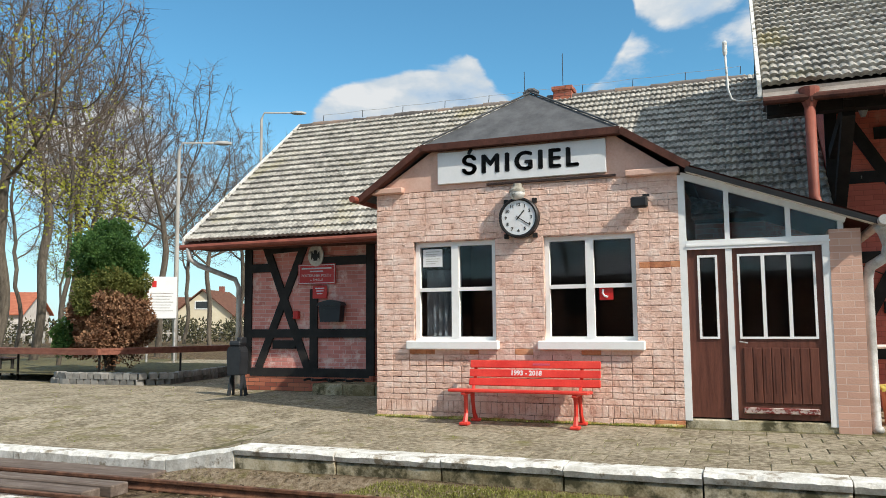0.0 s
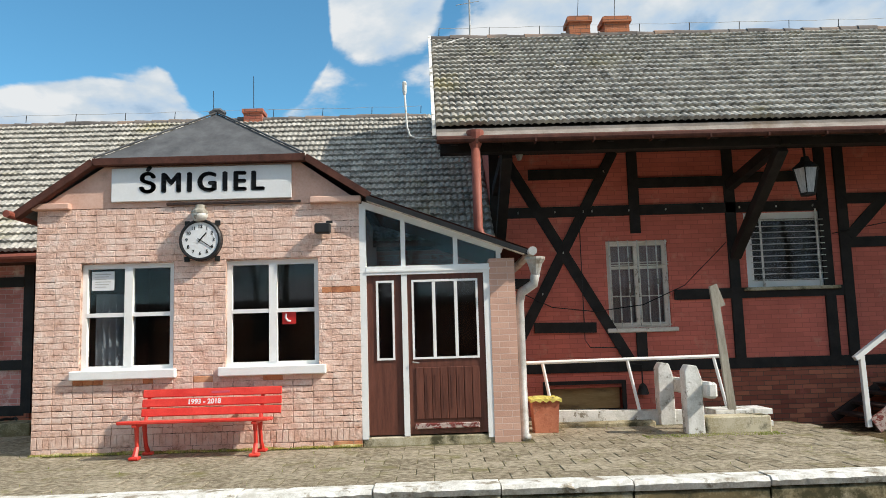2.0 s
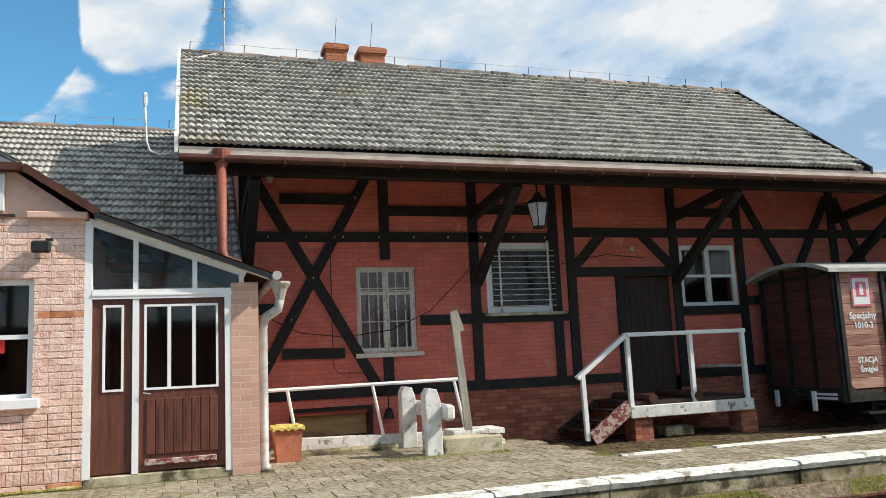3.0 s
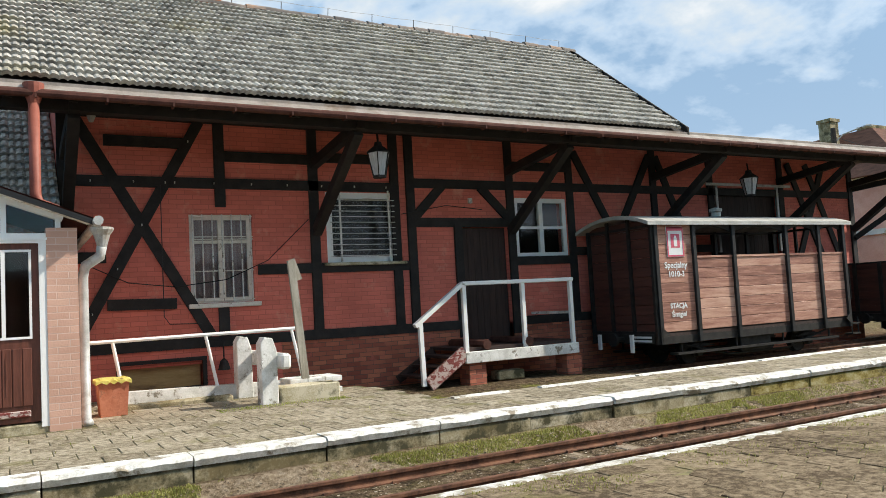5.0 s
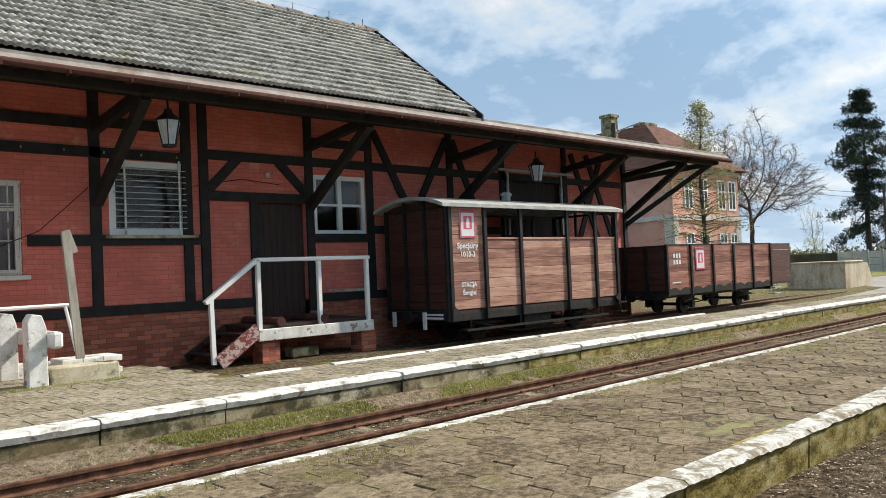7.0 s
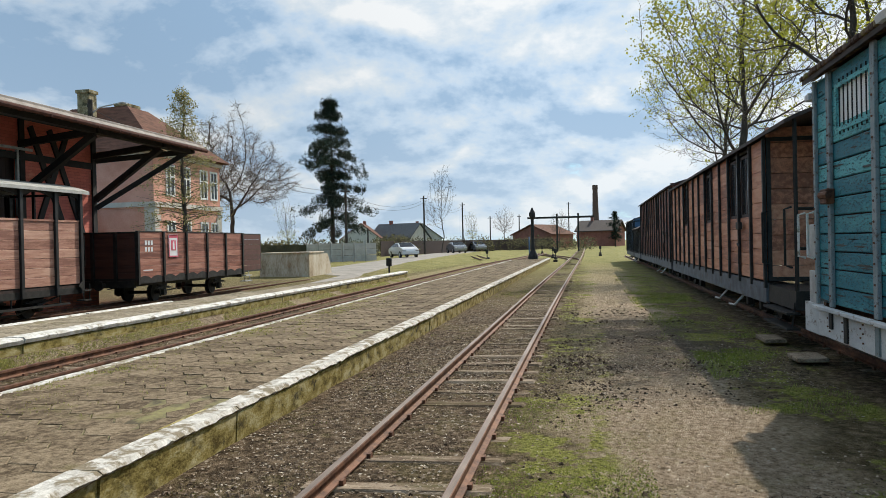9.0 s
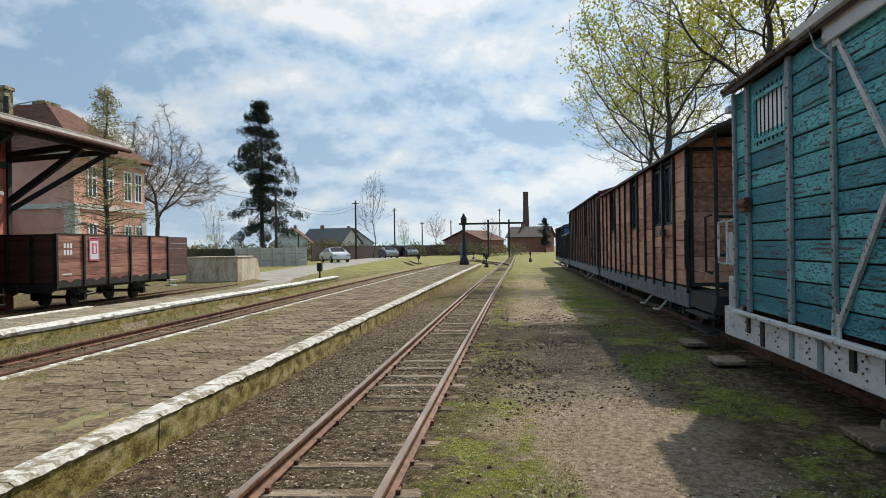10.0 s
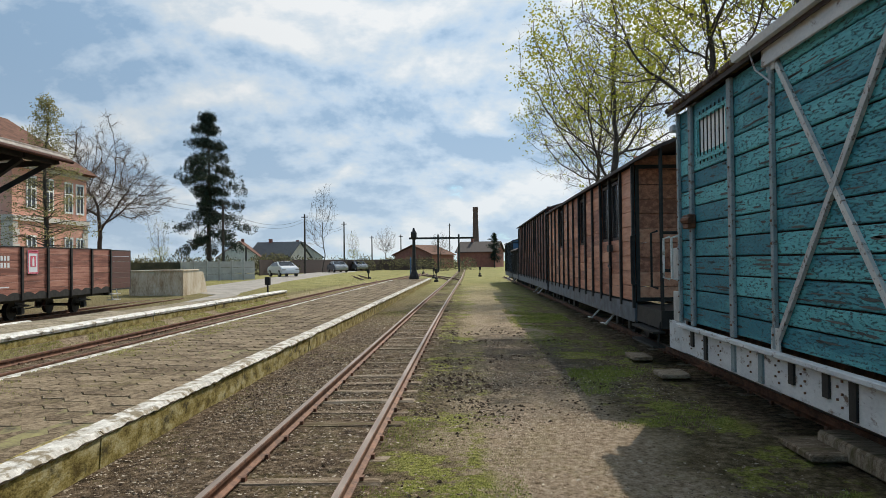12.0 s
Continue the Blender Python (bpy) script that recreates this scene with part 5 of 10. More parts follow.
    box(bm, 1.62, 3.3, -0.025, 0.02, 3.045, 3.07)
    part("wooden_strip", bm, M_door_dark, st)
    return st


def build_window_things():
    n = thing("paper_notice", (0.8, 0.102, 2.12), "white printed paper notice behind the pane", "notice")
    bm = B()
    box(bm, -0.14, 0.14, -0.003, 0.0, -0.12, 0.12)
    part("sheet", bm, M_sign_white, n)
    for k in range(6):
        part("text_line", box(B(), -0.1, 0.1 - 0.03 * (k % 3), -0.005, -0.0035, 0.08 - k * 0.032, 0.09 - k * 0.032), M_zinc, n)
    p = thing("telephone_sign", (3.13, 0.098, 1.6), "small red telephone sign on the pane", "sign")
    bm = B()
    box(bm, -0.085, 0.085, -0.003, 0.0, -0.085, 0.085)
    part("plate", bm, M_sign_red, p)
    bm = tube(B(), [(-0.035, -0.006, 0.045), (-0.045, -0.006, 0.0), (-0.02, -0.006, -0.04), (0.02, -0.006, -0.05)], 0.013, 6)
    part("handset", bm, M_sign_white, p)
    c = thing("window_blinds", (0.62, 0.32, 1.02), "grey vertical blinds drawn in the office window", "blinds")
    for i in range(6):
        bm = B()
        box(bm, -0.04, 0.04, -0.003, 0.003, 0.0, 0.95 if i < 5 else 0.94)
        part("blind_slat", bm, M_blind, c).matrix_basis = pose(0.05 + i * 0.085, 0, 0, 0, 0, 35 + rnd.uniform(-10, 10))


def build_sign():
    s = thing("name_board", (2.06, -0.02, 3.315), "white painted station name board with black capitals", "sign")
    bm = B()
    box(bm, -1.13, 1.13, -0.015, 0.03, -0.215, 0.215, 0.006)
    part("board", bm, M_sign_white, s)
    me = text_mesh("letters", "ŚMIGIEL", 0.345, M_black, 0.003, 1.3)
    fat = joined("letters", [(me, Matrix.Translation((dx, dy, 0))) for dx, dy in ((-0.014, 0), (0.014, 0), (0, 0.009), (0, -0.009), (-0.008, 0.006), (0.008, -0.006))], M_black)
    part("letters", fat, M_black, s).matrix_basis = pose(0.0, -0.018, 0.0, 90, 0, 0)


def build_clock():
    c = thing("station_clock", (2.07, -0.02, 2.58), "round white station clock with black rim and digits", "clock")
    rx = Matrix.Rotation(radians(90), 4, "X")
    bm = lathe(B(), [(0.25, -0.02), (0.262, 0.0), (0.262, 0.09), (0.245, 0.105), (0.225, 0.1), (0.222, 0.085)], seg=40)
    bmesh.ops.transform(bm, matrix=rx, verts=bm.verts)
    part("rim", bm, M_black, c, smooth=False)
    bm = lathe(B(), [(0.223, 0.084), (0.223, 0.088)], seg=40)
    bmesh.ops.transform(bm, matrix=rx, verts=bm.verts)
    part("dial", bm, M_sign_white, c, "white dial")
    for h in range(1, 13):
        a = radians(90 - 30 * h)
        lettering("numeral", str(h), 0.058, M_black, c, pose(0.168 * math.cos(a), -0.09, 0.168 * math.sin(a), 90, 0, 0), 0.001, 1.0, 0.002)
    for name, ang, ln, w in (("hour_hand", 90 - 41, 0.12, 0.016), ("minute_hand", 90 - 124, 0.185, 0.011)):
        a = radians(ang)
        d = Vector((math.cos(a), 0, math.sin(a)))
        bm = B()
        beam(bm, Vector((0, -0.095, 0)) - d * 0.035, Vector((0, -0.095, 0)) + d * ln, w, 0.003, (0, 1, 0))
        part(name, bm, M_black, c)
    for sx in (-1, 1):
        for sz in (-1, 1):
            bm = B()
            box(bm, sx * 0.19 - 0.03, sx * 0.19 + 0.03, 0.0, 0.04, sz * 0.225 - 0.03, sz * 0.225 + 0.03)
            part("lug", bm, M_black_iron, c)
    l = thing("wall_lamp", (2.06, 0.0, 2.93), "old wall lamp with glass bowl over the clock", "lamp")
    bm = lathe(B(), [(0.02, -0.12), (0.07, -0.11), (0.095, -0.06), (0.1, -0.02)], (0, -0.1, 0), 14)
    part("bowl", bm, M_dirty_white, l, smooth=True)
    bm = lathe(B(), [(0.105, -0.02), (0.1, 0.01), (0.06, 0.05), (0.05, 0.09)], (0, -0.1, 0), 14)
    box(bm, -0.04, 0.04, -0.1, 0.02, 0.05, 0.1)
    part("cap", bm, M_grey_wood, l)
    f = thing("floodlight", (3.59, 0.0, 2.69), "small black floodlight on the brick wall", "lamp")
    bm = B()
    box(bm, -0.1, 0.1, -0.16, -0.06, -0.075, 0.06, 0.02)
    for i in range(5):
        box(bm, -0.09 + i * 0.04, -0.075 + i * 0.04, -0.06, -0.035, -0.06, 0.05)
    part("housing", bm, M_black, f)
    bm = B()
    box(bm, -0.02, 0.02, -0.06, 0.02, -0.02, 0.02)
    box(bm, 0.04, 0.12, -0.1, -0.08, 0.06, 0.09)
    part("bracket", bm, M_black_iron, f)


def build_porch():
    st = thing("entrance_porch", (0, 0, 0), "lean-to porch with white framed glazing and brown doors", "porch")
    bm = B()
    box(bm, 5.65, 5.97, 0.0, 0.35, -0.05, 2.26)
    box(bm, 5.7, 5.97, 0.35, 3.2, -0.05, 2.2)
    part("pillar", bm, M_pink_face, st, "pink facing brick pillar with stained foot")
    bm = B()
    box(bm, 4.03, 5.66, 0.02, 0.2, -0.05, 0.1, 0.015)
    part("threshold", bm, M_kerb, st, "rough concrete threshold")
    bm = B()
    v = [(4.1, -0.13, 3.12), (6.22, -0.13, 2.33), (6.22, 3.2, 2.33), (4.1, 3.2, 3.12)]
    bm.faces.new([bm.verts.new(p) for p in v])
    bmesh.ops.solidify(bm, geom=bm.faces[:], thickness=0.035)
    part("roof", bm, M_copper, st, "brown sheet lean-to roof")
    bm = B()
    beam(bm, (4.14, -0.14, 3.05), (6.2, -0.14, 2.285), 0.03, 0.06)
    part("verge_board", bm, M_black, st)
    bm = B()
    beam(bm, (4.14, -0.05, 3.03), (6.1, -0.05, 2.30), 0.15, 0.02)
    part("soffit", bm, M_dirty_white, st)
    y0, y1 = 0.03, 0.1

    def bar(name, p, q, w=0.08, d=0.075):
        bm = B()
        beam(bm, p, q, d, w)
        part(name, bm, M_white, st, "white painted frame")

    bm = B()
    box(bm, 4.03, 4.11, y0 - 0.02, y1, 0.08, 3.0)
    part("jamb", bm, M_white, st)
    bm = B()
    box(bm, 5.575, 5.65, y0 - 0.022, y1, 0.06, 2.1)
    part("jamb", bm, M_white, st)
    bm = B()
    box(bm, 4.545, 4.615, y0 - 0.012, y1, 0.1, 2.1)
    part("mullion", bm, M_white, st)
    bm = B()
    box(bm, 4.11, 5.8, y0 - 0.025, y1 + 0.01, 2.09, 2.2)
    box(bm, 4.11, 5.66, y0 - 0.035, y1, 2.125, 2.15)
    part("transom_beam", bm, M_white, st)
    bar("sloping_bar", (4.06, 0.055, 3.0), (5.83, 0.055, 2.37))
    sl = lambda x: 3.0 - (x - 4.06) * 0.356
    for x in (4.575, 5.235, 5.775):
        bm = B()
        box(bm, x - 0.028, x + 0.028, y0 - 0.008, y1, 2.2, sl(x) - 0.02)
        part("glazing_bar", bm, M_white, st)
    for xa, xb in ((4.11, 4.547), (4.603, 5.207), (5.263, 5.747)):
        bm = B()
        prism(bm, [(xa, 2.2), (xb, 2.2), (xb, sl(xb) - 0.03), (xa, sl(xa) - 0.03)], "y", 0.062, 0.068)
        part("pane", bm, M_glass, st).visible_shadow = False

    def leaf(xa, xb, ga, gb, panes, boards):
        bm = B()
        wall_cells(bm, xa, xb, 0.12, 2.09, 0.05, 0.09, [(ga, gb, 1.03, 2.02)])
        dr = part("door", bm, M_door, st, "brown varnished wooden door with white glazing bars")
        bm = frame_bars(B(), ga, gb, 1.03, 2.02, 0.035, 0.08, 0.026)
        part("glazing_frame", bm, M_white, dr)
        pw = (gb - ga) / panes
        for i in range(1, panes):
            bm = B()
            box(bm, ga + pw * i - 0.02, ga + pw * i + 0.02, 0.036, 0.079, 1.056, 1.994)
            part("glazing_bar", bm, M_white, dr)
        for i in range(panes):
            bm = B()
            box(bm, ga + pw * i, ga + pw * (i + 1), 0.065, 0.07, 1.03, 2.02)
            part("pane", bm, M_glass, dr).visible_shadow = False
        if boards:
            n = 8
            bw = (xb - xa - 0.16) / n
            for i in range(n):
                bm = B()
                x = xa + 0.08 + i * bw
                box(bm, x + 0.004, x + bw - 0.004, 0.032, 0.052, 0.3, 0.93, 0.006)
                if 0 < i < 6:
                    box(bm, x + bw * 0.4, x + bw * 0.6, 0.026, 0.034, 0.42, 0.84)
                part("board", bm, M_door, dr)
            bm = B()
            box(bm, xa + 0.06, xb - 0.1, 0.02, 0.05, 0.18, 0.25, 0.01)
            part("weather_bar", bm, M_peel_red, dr)
            bm = tube(B(), [(xa + 0.05, 0.05, 1.0), (xa + 0.05, -0.01, 1.0), (xa + 0.13, -0.015, 0.985)], 0.009, 6)
            part("handle", bm, M_zinc, dr, "steel lever handle")

    leaf(4.112, 4.543, 4.225, 4.45, 1, False)
    leaf(4.617, 5.573, 4.67, 5.5, 3, True)
    # dimness behind the porch glass is in the near-black colour
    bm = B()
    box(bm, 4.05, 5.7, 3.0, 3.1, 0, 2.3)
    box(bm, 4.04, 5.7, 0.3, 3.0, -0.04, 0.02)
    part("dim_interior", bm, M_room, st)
    g = thing("grey_downpipe", (0, 0, 0), "grey zinc downpipe with hopper beside the porch", "downpipe")
    bm = tube(B(), [(6.17, -0.3, 2.31), (6.17, 1.0, 2.3), (6.17, 3.0, 2.29)], 0.055, 10)
    part("gutter", bm, M_zinc, g)
    bm = B()
    lathe(bm, [(0.05, -0.1), (0.09, 0.04), (0.13, 0.1), (0.13, 0.13)], (6.23, 0.0, 2.13), 12)
    part("hopper", bm, M_zinc, g)
    bm = tube(B(), [(6.23, 0.0, 2.05), (6.21, 0.05, 1.93), (6.06, 0.12, 1.83), (6.03, 0.16, 1.7), (6.03, 0.17, 1.0), (6.03, 0.17, 0.06), (6.05, 0.08, 0.03)], 0.06, 10)
    part("pipe", bm, M_zinc, g, smooth=True)
    for z in (1.6, 0.62):
        bm = lathe(B(), [(0.058, 0), (0.058, 0.03)], (6.03, 0.17, z), 12)
        box(bm, 5.97, 6.03, 0.2, 0.23, z, z + 0.03)
        part("clip", bm, M_zinc, g)


def timber(st, bars, y, w=0.16, t=0.05):
    for k, (p, q) in enumerate(bars):
        bm = B()
        yk = y - 0.0025 * (k % 6)
        beam(bm, (p[0], yk, p[1]), (q[0], yk, q[1]), t, w, (0, 0, 1) if abs(q[0] - p[0]) > 1e-3 else (1, 0, 0))
        part("timber", bm, M_timber, st)


def build_low_house():
    st = thing("waiting_house", (0, 0, 0), "low half-timbered station wing under a mossy tiled roof", "station building")
    bm = B()
    wall_cells(bm, -4.4, 5.95, 0.3, 2.95, 3.2, 3.5, [(-1.62, -0.55, 0.3, 2.4)])
    wl = part("front_wall", bm, M_plaque, st, "rose painted brick infill")
    bm = B()
    box(bm, -4.42, -1.62, 3.16, 3.2, -0.2, 0.3)
    box(bm, -4.42, 5.95, 3.2, 3.55, -0.3, 0.3)
    part("plinth", bm, M_bare, st, "bare dark red brick plinth")
    bm = B()
    prism(bm, [(3.5, 0.3), (10.2, 0.3), (10.2, 2.9), (6.55, 5.85), (3.5, 3.2)], "x", -4.4, -4.1)
    box(bm, -4.1, 5.95, 9.9, 10.2, -0.2, 2.9)
    part("gable_wall", bm, M_plaque, st)
    timber(st, [((-4.33, 0.3), (-4.33, 2.9)), ((-1.68, 0.3), (-1.68, 2.9)), ((-2.86, 0.4), (-2.86, 1.9)), ((-4.25, 0.34), (-1.7, 0.34)), ((-4.25, 1.07), (-1.75, 1.07)), ((-2.75, 2.42), (-1.75, 2.42)), ((-4.25, 2.33), (-3.8, 2.33)), ((-4.25, 2.86), (-1.7, 2.86)), ((-3.85, 2.68), (-3.05, 2.72)), ((-3.75, 0.86), (-3.25, 0.86))], 3.182)
    timber(st, [((-4.08, 0.4), (-3.05, 2.8)), ((-3.95, 2.8), (-2.98, 0.4))], 3.176, 0.15)
    for p, q, n in (((-4.4, 3.22, 2.85), (5.0, 3.22, 2.85), 0),):
        bm = B()
        beam(bm, p, q, 0.14, 0.16)
        part("wall_plate", bm, M_timber, st)
    bm = B()
    box(bm, -1.6, -0.57, 3.3, 3.35, 0.3, 2.4)
    part("door", bm, M_door, st, "brown wooden door in the recess")
    bm = B()
    ev, rg = (2.42, 2.80), (6.5, 6.0)
    for (ya, za), (yb, zb) in ((ev, rg), (rg, (10.6, 2.8))):
        prism(bm, [(ya, za), (yb, zb), (yb, zb - 0.06), (ya, za - 0.06)], "x", -5.2, 5.93)
    rf = part("roof", bm, M_copper, st, "pitched roof with weathered grey-green pantiles")
    tile_roof(rf, -5.2, 5.93, (ev[0] - 0.03, ev[1] + 0.005), (rg[0], rg[1] + 0.005), lambda p, r: -3.9 < p.x < -0.3 and r < 16)
    ridge_row(rf, -5.2, 5.0, 6.5, 6.04)
    bm = B()
    for x in (-5.24,):
        prism(bm, [(ev[0] - 0.06, ev[1] - 0.08), (rg[0], rg[1] - 0.08), (rg[0], rg[1] + 0.11), (ev[0] - 0.06, ev[1] + 0.1)], "x", x - 0.04, x)
    part("verge_board", bm, M_dirty_white, rf, "white painted verge board")
    bm = B()
    box(bm, -5.2, 0.0, ev[0] - 0.03, ev[0] + 0.01, ev[1] - 0.14, ev[1] - 0.02)
    part("eaves_board", bm, M_copper_red, rf, "red-brown eaves board")
    bm = B()
    box(bm, -5.2, 0.0, ev[0], 3.2, ev[1] - 0.1, ev[1] - 0.07)
    part("soffit", bm, M_copper, rf)
    lightning_line(rf, -4.6, 4.8, 6.5, 6.12)
    bm = tube(B(), [(-5.28, ev[0] - 0.1, 2.71), (-2, ev[0] - 0.1, 2.73), (-0.15, ev[0] - 0.1, 2.75)], 0.05, 8)
    part("gutter", bm, M_copper_red, st)
    bm = tube(B(), [(-5.1, ev[0] - 0.1, 2.7), (-5.1, ev[0] - 0.06, 2.5), (-5.0, 2.5, 2.38), (-4.55, 3.05, 2.12), (-4.5, 3.1, 1.95), (-4.5, 3.1, 0.1)], 0.05, 10)
    part("downpipe", bm, M_zinc, st, "grey zinc downpipe", smooth=True)
    bm = B()
    box(bm, 1.08, 1.46, 6.3, 6.7, 5.6, 6.16)
    box(bm, 1.05, 1.49, 6.27, 6.73, 6.14, 6.22)
    part("chimney", bm, M_bare, st, "small brick chimney")
    bm = tube(B(), [(1.25, 6.5, 6.3), (1.25, 6.5, 7.0)], 0.008, 5)
    tube(bm, [(0.4, 6.5, 6.0), (0.4, 6.5, 6.7)], 0.008, 5)
    part("rod", bm, M_black_iron, st)
    # concrete step
    s = thing("door_step", (-1.2, 2.9, 0), "low concrete doorstep before the recessed door", "step", kind="structure")
    for i in range(4):
        bm = B()
        box(bm, -1.3 + 0.62 * i, -1.3 + 0.62 * i + 0.6, -0.38, 0.26, -0.02, 0.19, 0.012)
        part("concrete_block", bm, M_kerb, s)
    # signs by the door
    p = thing("eagle_plaque", (-2.80, 3.15, 2.53), "oval white plaque with a plain bird shape", "plaque")
    rx = Matrix.Rotation(radians(90), 4, "X")
    bm = lathe(B(), [(0.165, 0.0), (0.165, 0.03), (0.145, 0.035)], (0, 0, 0), 24, 1.0, 1.25)
    bmesh.ops.transform(bm, matrix=rx, verts=bm.verts)
    part("rim", bm, M_dirty_white, p)
    bm = B()
    prism(bm, [(-0.035, -0.1), (0.035, -0.1), (0.05, -0.03), (0.09, -0.08), (0.085, 0.08), (0.04, 0.02), (0.03, 0.1), (-0.03, 0.1), (-0.04, 0.02), (-0.085, 0.08), (-0.09, -0.08), (-0.05, -0.03)], "y", -0.045, -0.033)
    part("emblem", bm, M_black, p)
    r = thing("police_sign", (-2.79, 3.15, 2.18), "red enamel sign with white lettering by the door", "sign")
    bm = B()
    box(bm, -0.4, 0.4, -0.012, 0.012, -0.19, 0.19)
    part("plate", bm, M_sign_red, r)
    bm = frame_bars(B(), -0.385, 0.385, -0.175, 0.175, -0.014, -0.010, 0.012)
    part("border", bm, M_sign_white, r)
    lettering("letters", "POSTERUNEK POLICJI", 0.066, M_sign_white, r, pose(0, -0.014, -0.03, 90, 0, 0), 0.001)
    lettering("letters", "w ŚMIGLU", 0.06, M_sign_white, r, pose(0, -0.014, -0.11, 90, 0, 0), 0.001)
    part("text_line", box(B(), -0.32, 0.32, -0.015, -0.011, 0.095, 0.12), M_sign_white, r)
    part("text_line", box(B(), -0.14, 0.14, -0.015, -0.011, 0.04, 0.062), M_sign_white, r)
    r2 = thing("small_red_sign", (-2.72, 3.15, 1.84), "small red sign under the larger one", "sign")
    bm = B()
    box(bm, -0.15, 0.15, -0.012, 0.012, -0.12, 0.12)
    part("plate", bm, M_sign_red, r2)
    for i, z in enumerate((0.07, 0.02, -0.03)):
        part("text_line", box(B(), -0.1 + 0.02 * i, 0.1 - 0.02 * i, -0.014, -0.011, z - 0.01, z + 0.01), M_sign_white, r2)
    mb = thing("letter_box", (-2.42, 3.12, 1.48), "black wall letter box with a pitched lid", "letter box")
    bm = B()
    prism(bm, [(-0.2, -0.2), (0.2, -0.2), (0.23, 0.12), (-0.23, 0.12)], "y", -0.14, 0.03)
    part("body", bm, M_darkbin, mb)
    bm = B()
    prism(bm, [(-0.27, 0.1), (0.27, 0.1), (0.22, 0.16), (0.0, 0.21), (-0.22, 0.16)], "y", -0.17, 0.03)
    part("lid", bm, M_darkbin, mb)
    bm = B()
    box(bm, -0.16, 0.16, -0.146, -0.141, 0.03, 0.045)
    part("slot", bm, M_black, mb)
    al = thing("alarm_box", (-3.22, 3.15, 1.42), "small red alarm box on the wall", "alarm")
    bm = B()
    box(bm, -0.06, 0.06, -0.05, 0.03, -0.08, 0.07, 0.012)
    part("case", bm, M_sign_red, al)
    ho = thing("hose_coil", (-2.3, 2.9, 0.19), "black hose coiled on the doorstep", "hose")
    bm = tube(B(), [(-0.6 + 0.05 * i, 0.12 * math.sin(i * 0.9), 0.03 + 0.02 * math.sin(i * 1.7) ** 2) for i in range(26)], 0.022, 6)
    part("hose", bm, M_black, ho)


build_low_house()
build_bay()
build_window_things()
build_sign()
build_clock()
build_porch()


# ---------- goods shed ----------
EV, RG = (0.8, 4.16), (4.8, 7.0)


def shed_end(y):
    """The tiled roof ends on a skew: further on at the ridge than at the eaves."""
    return 16.62 + 0.63 * max(0.0, 1 - abs(y - 4.8) / 4.0)


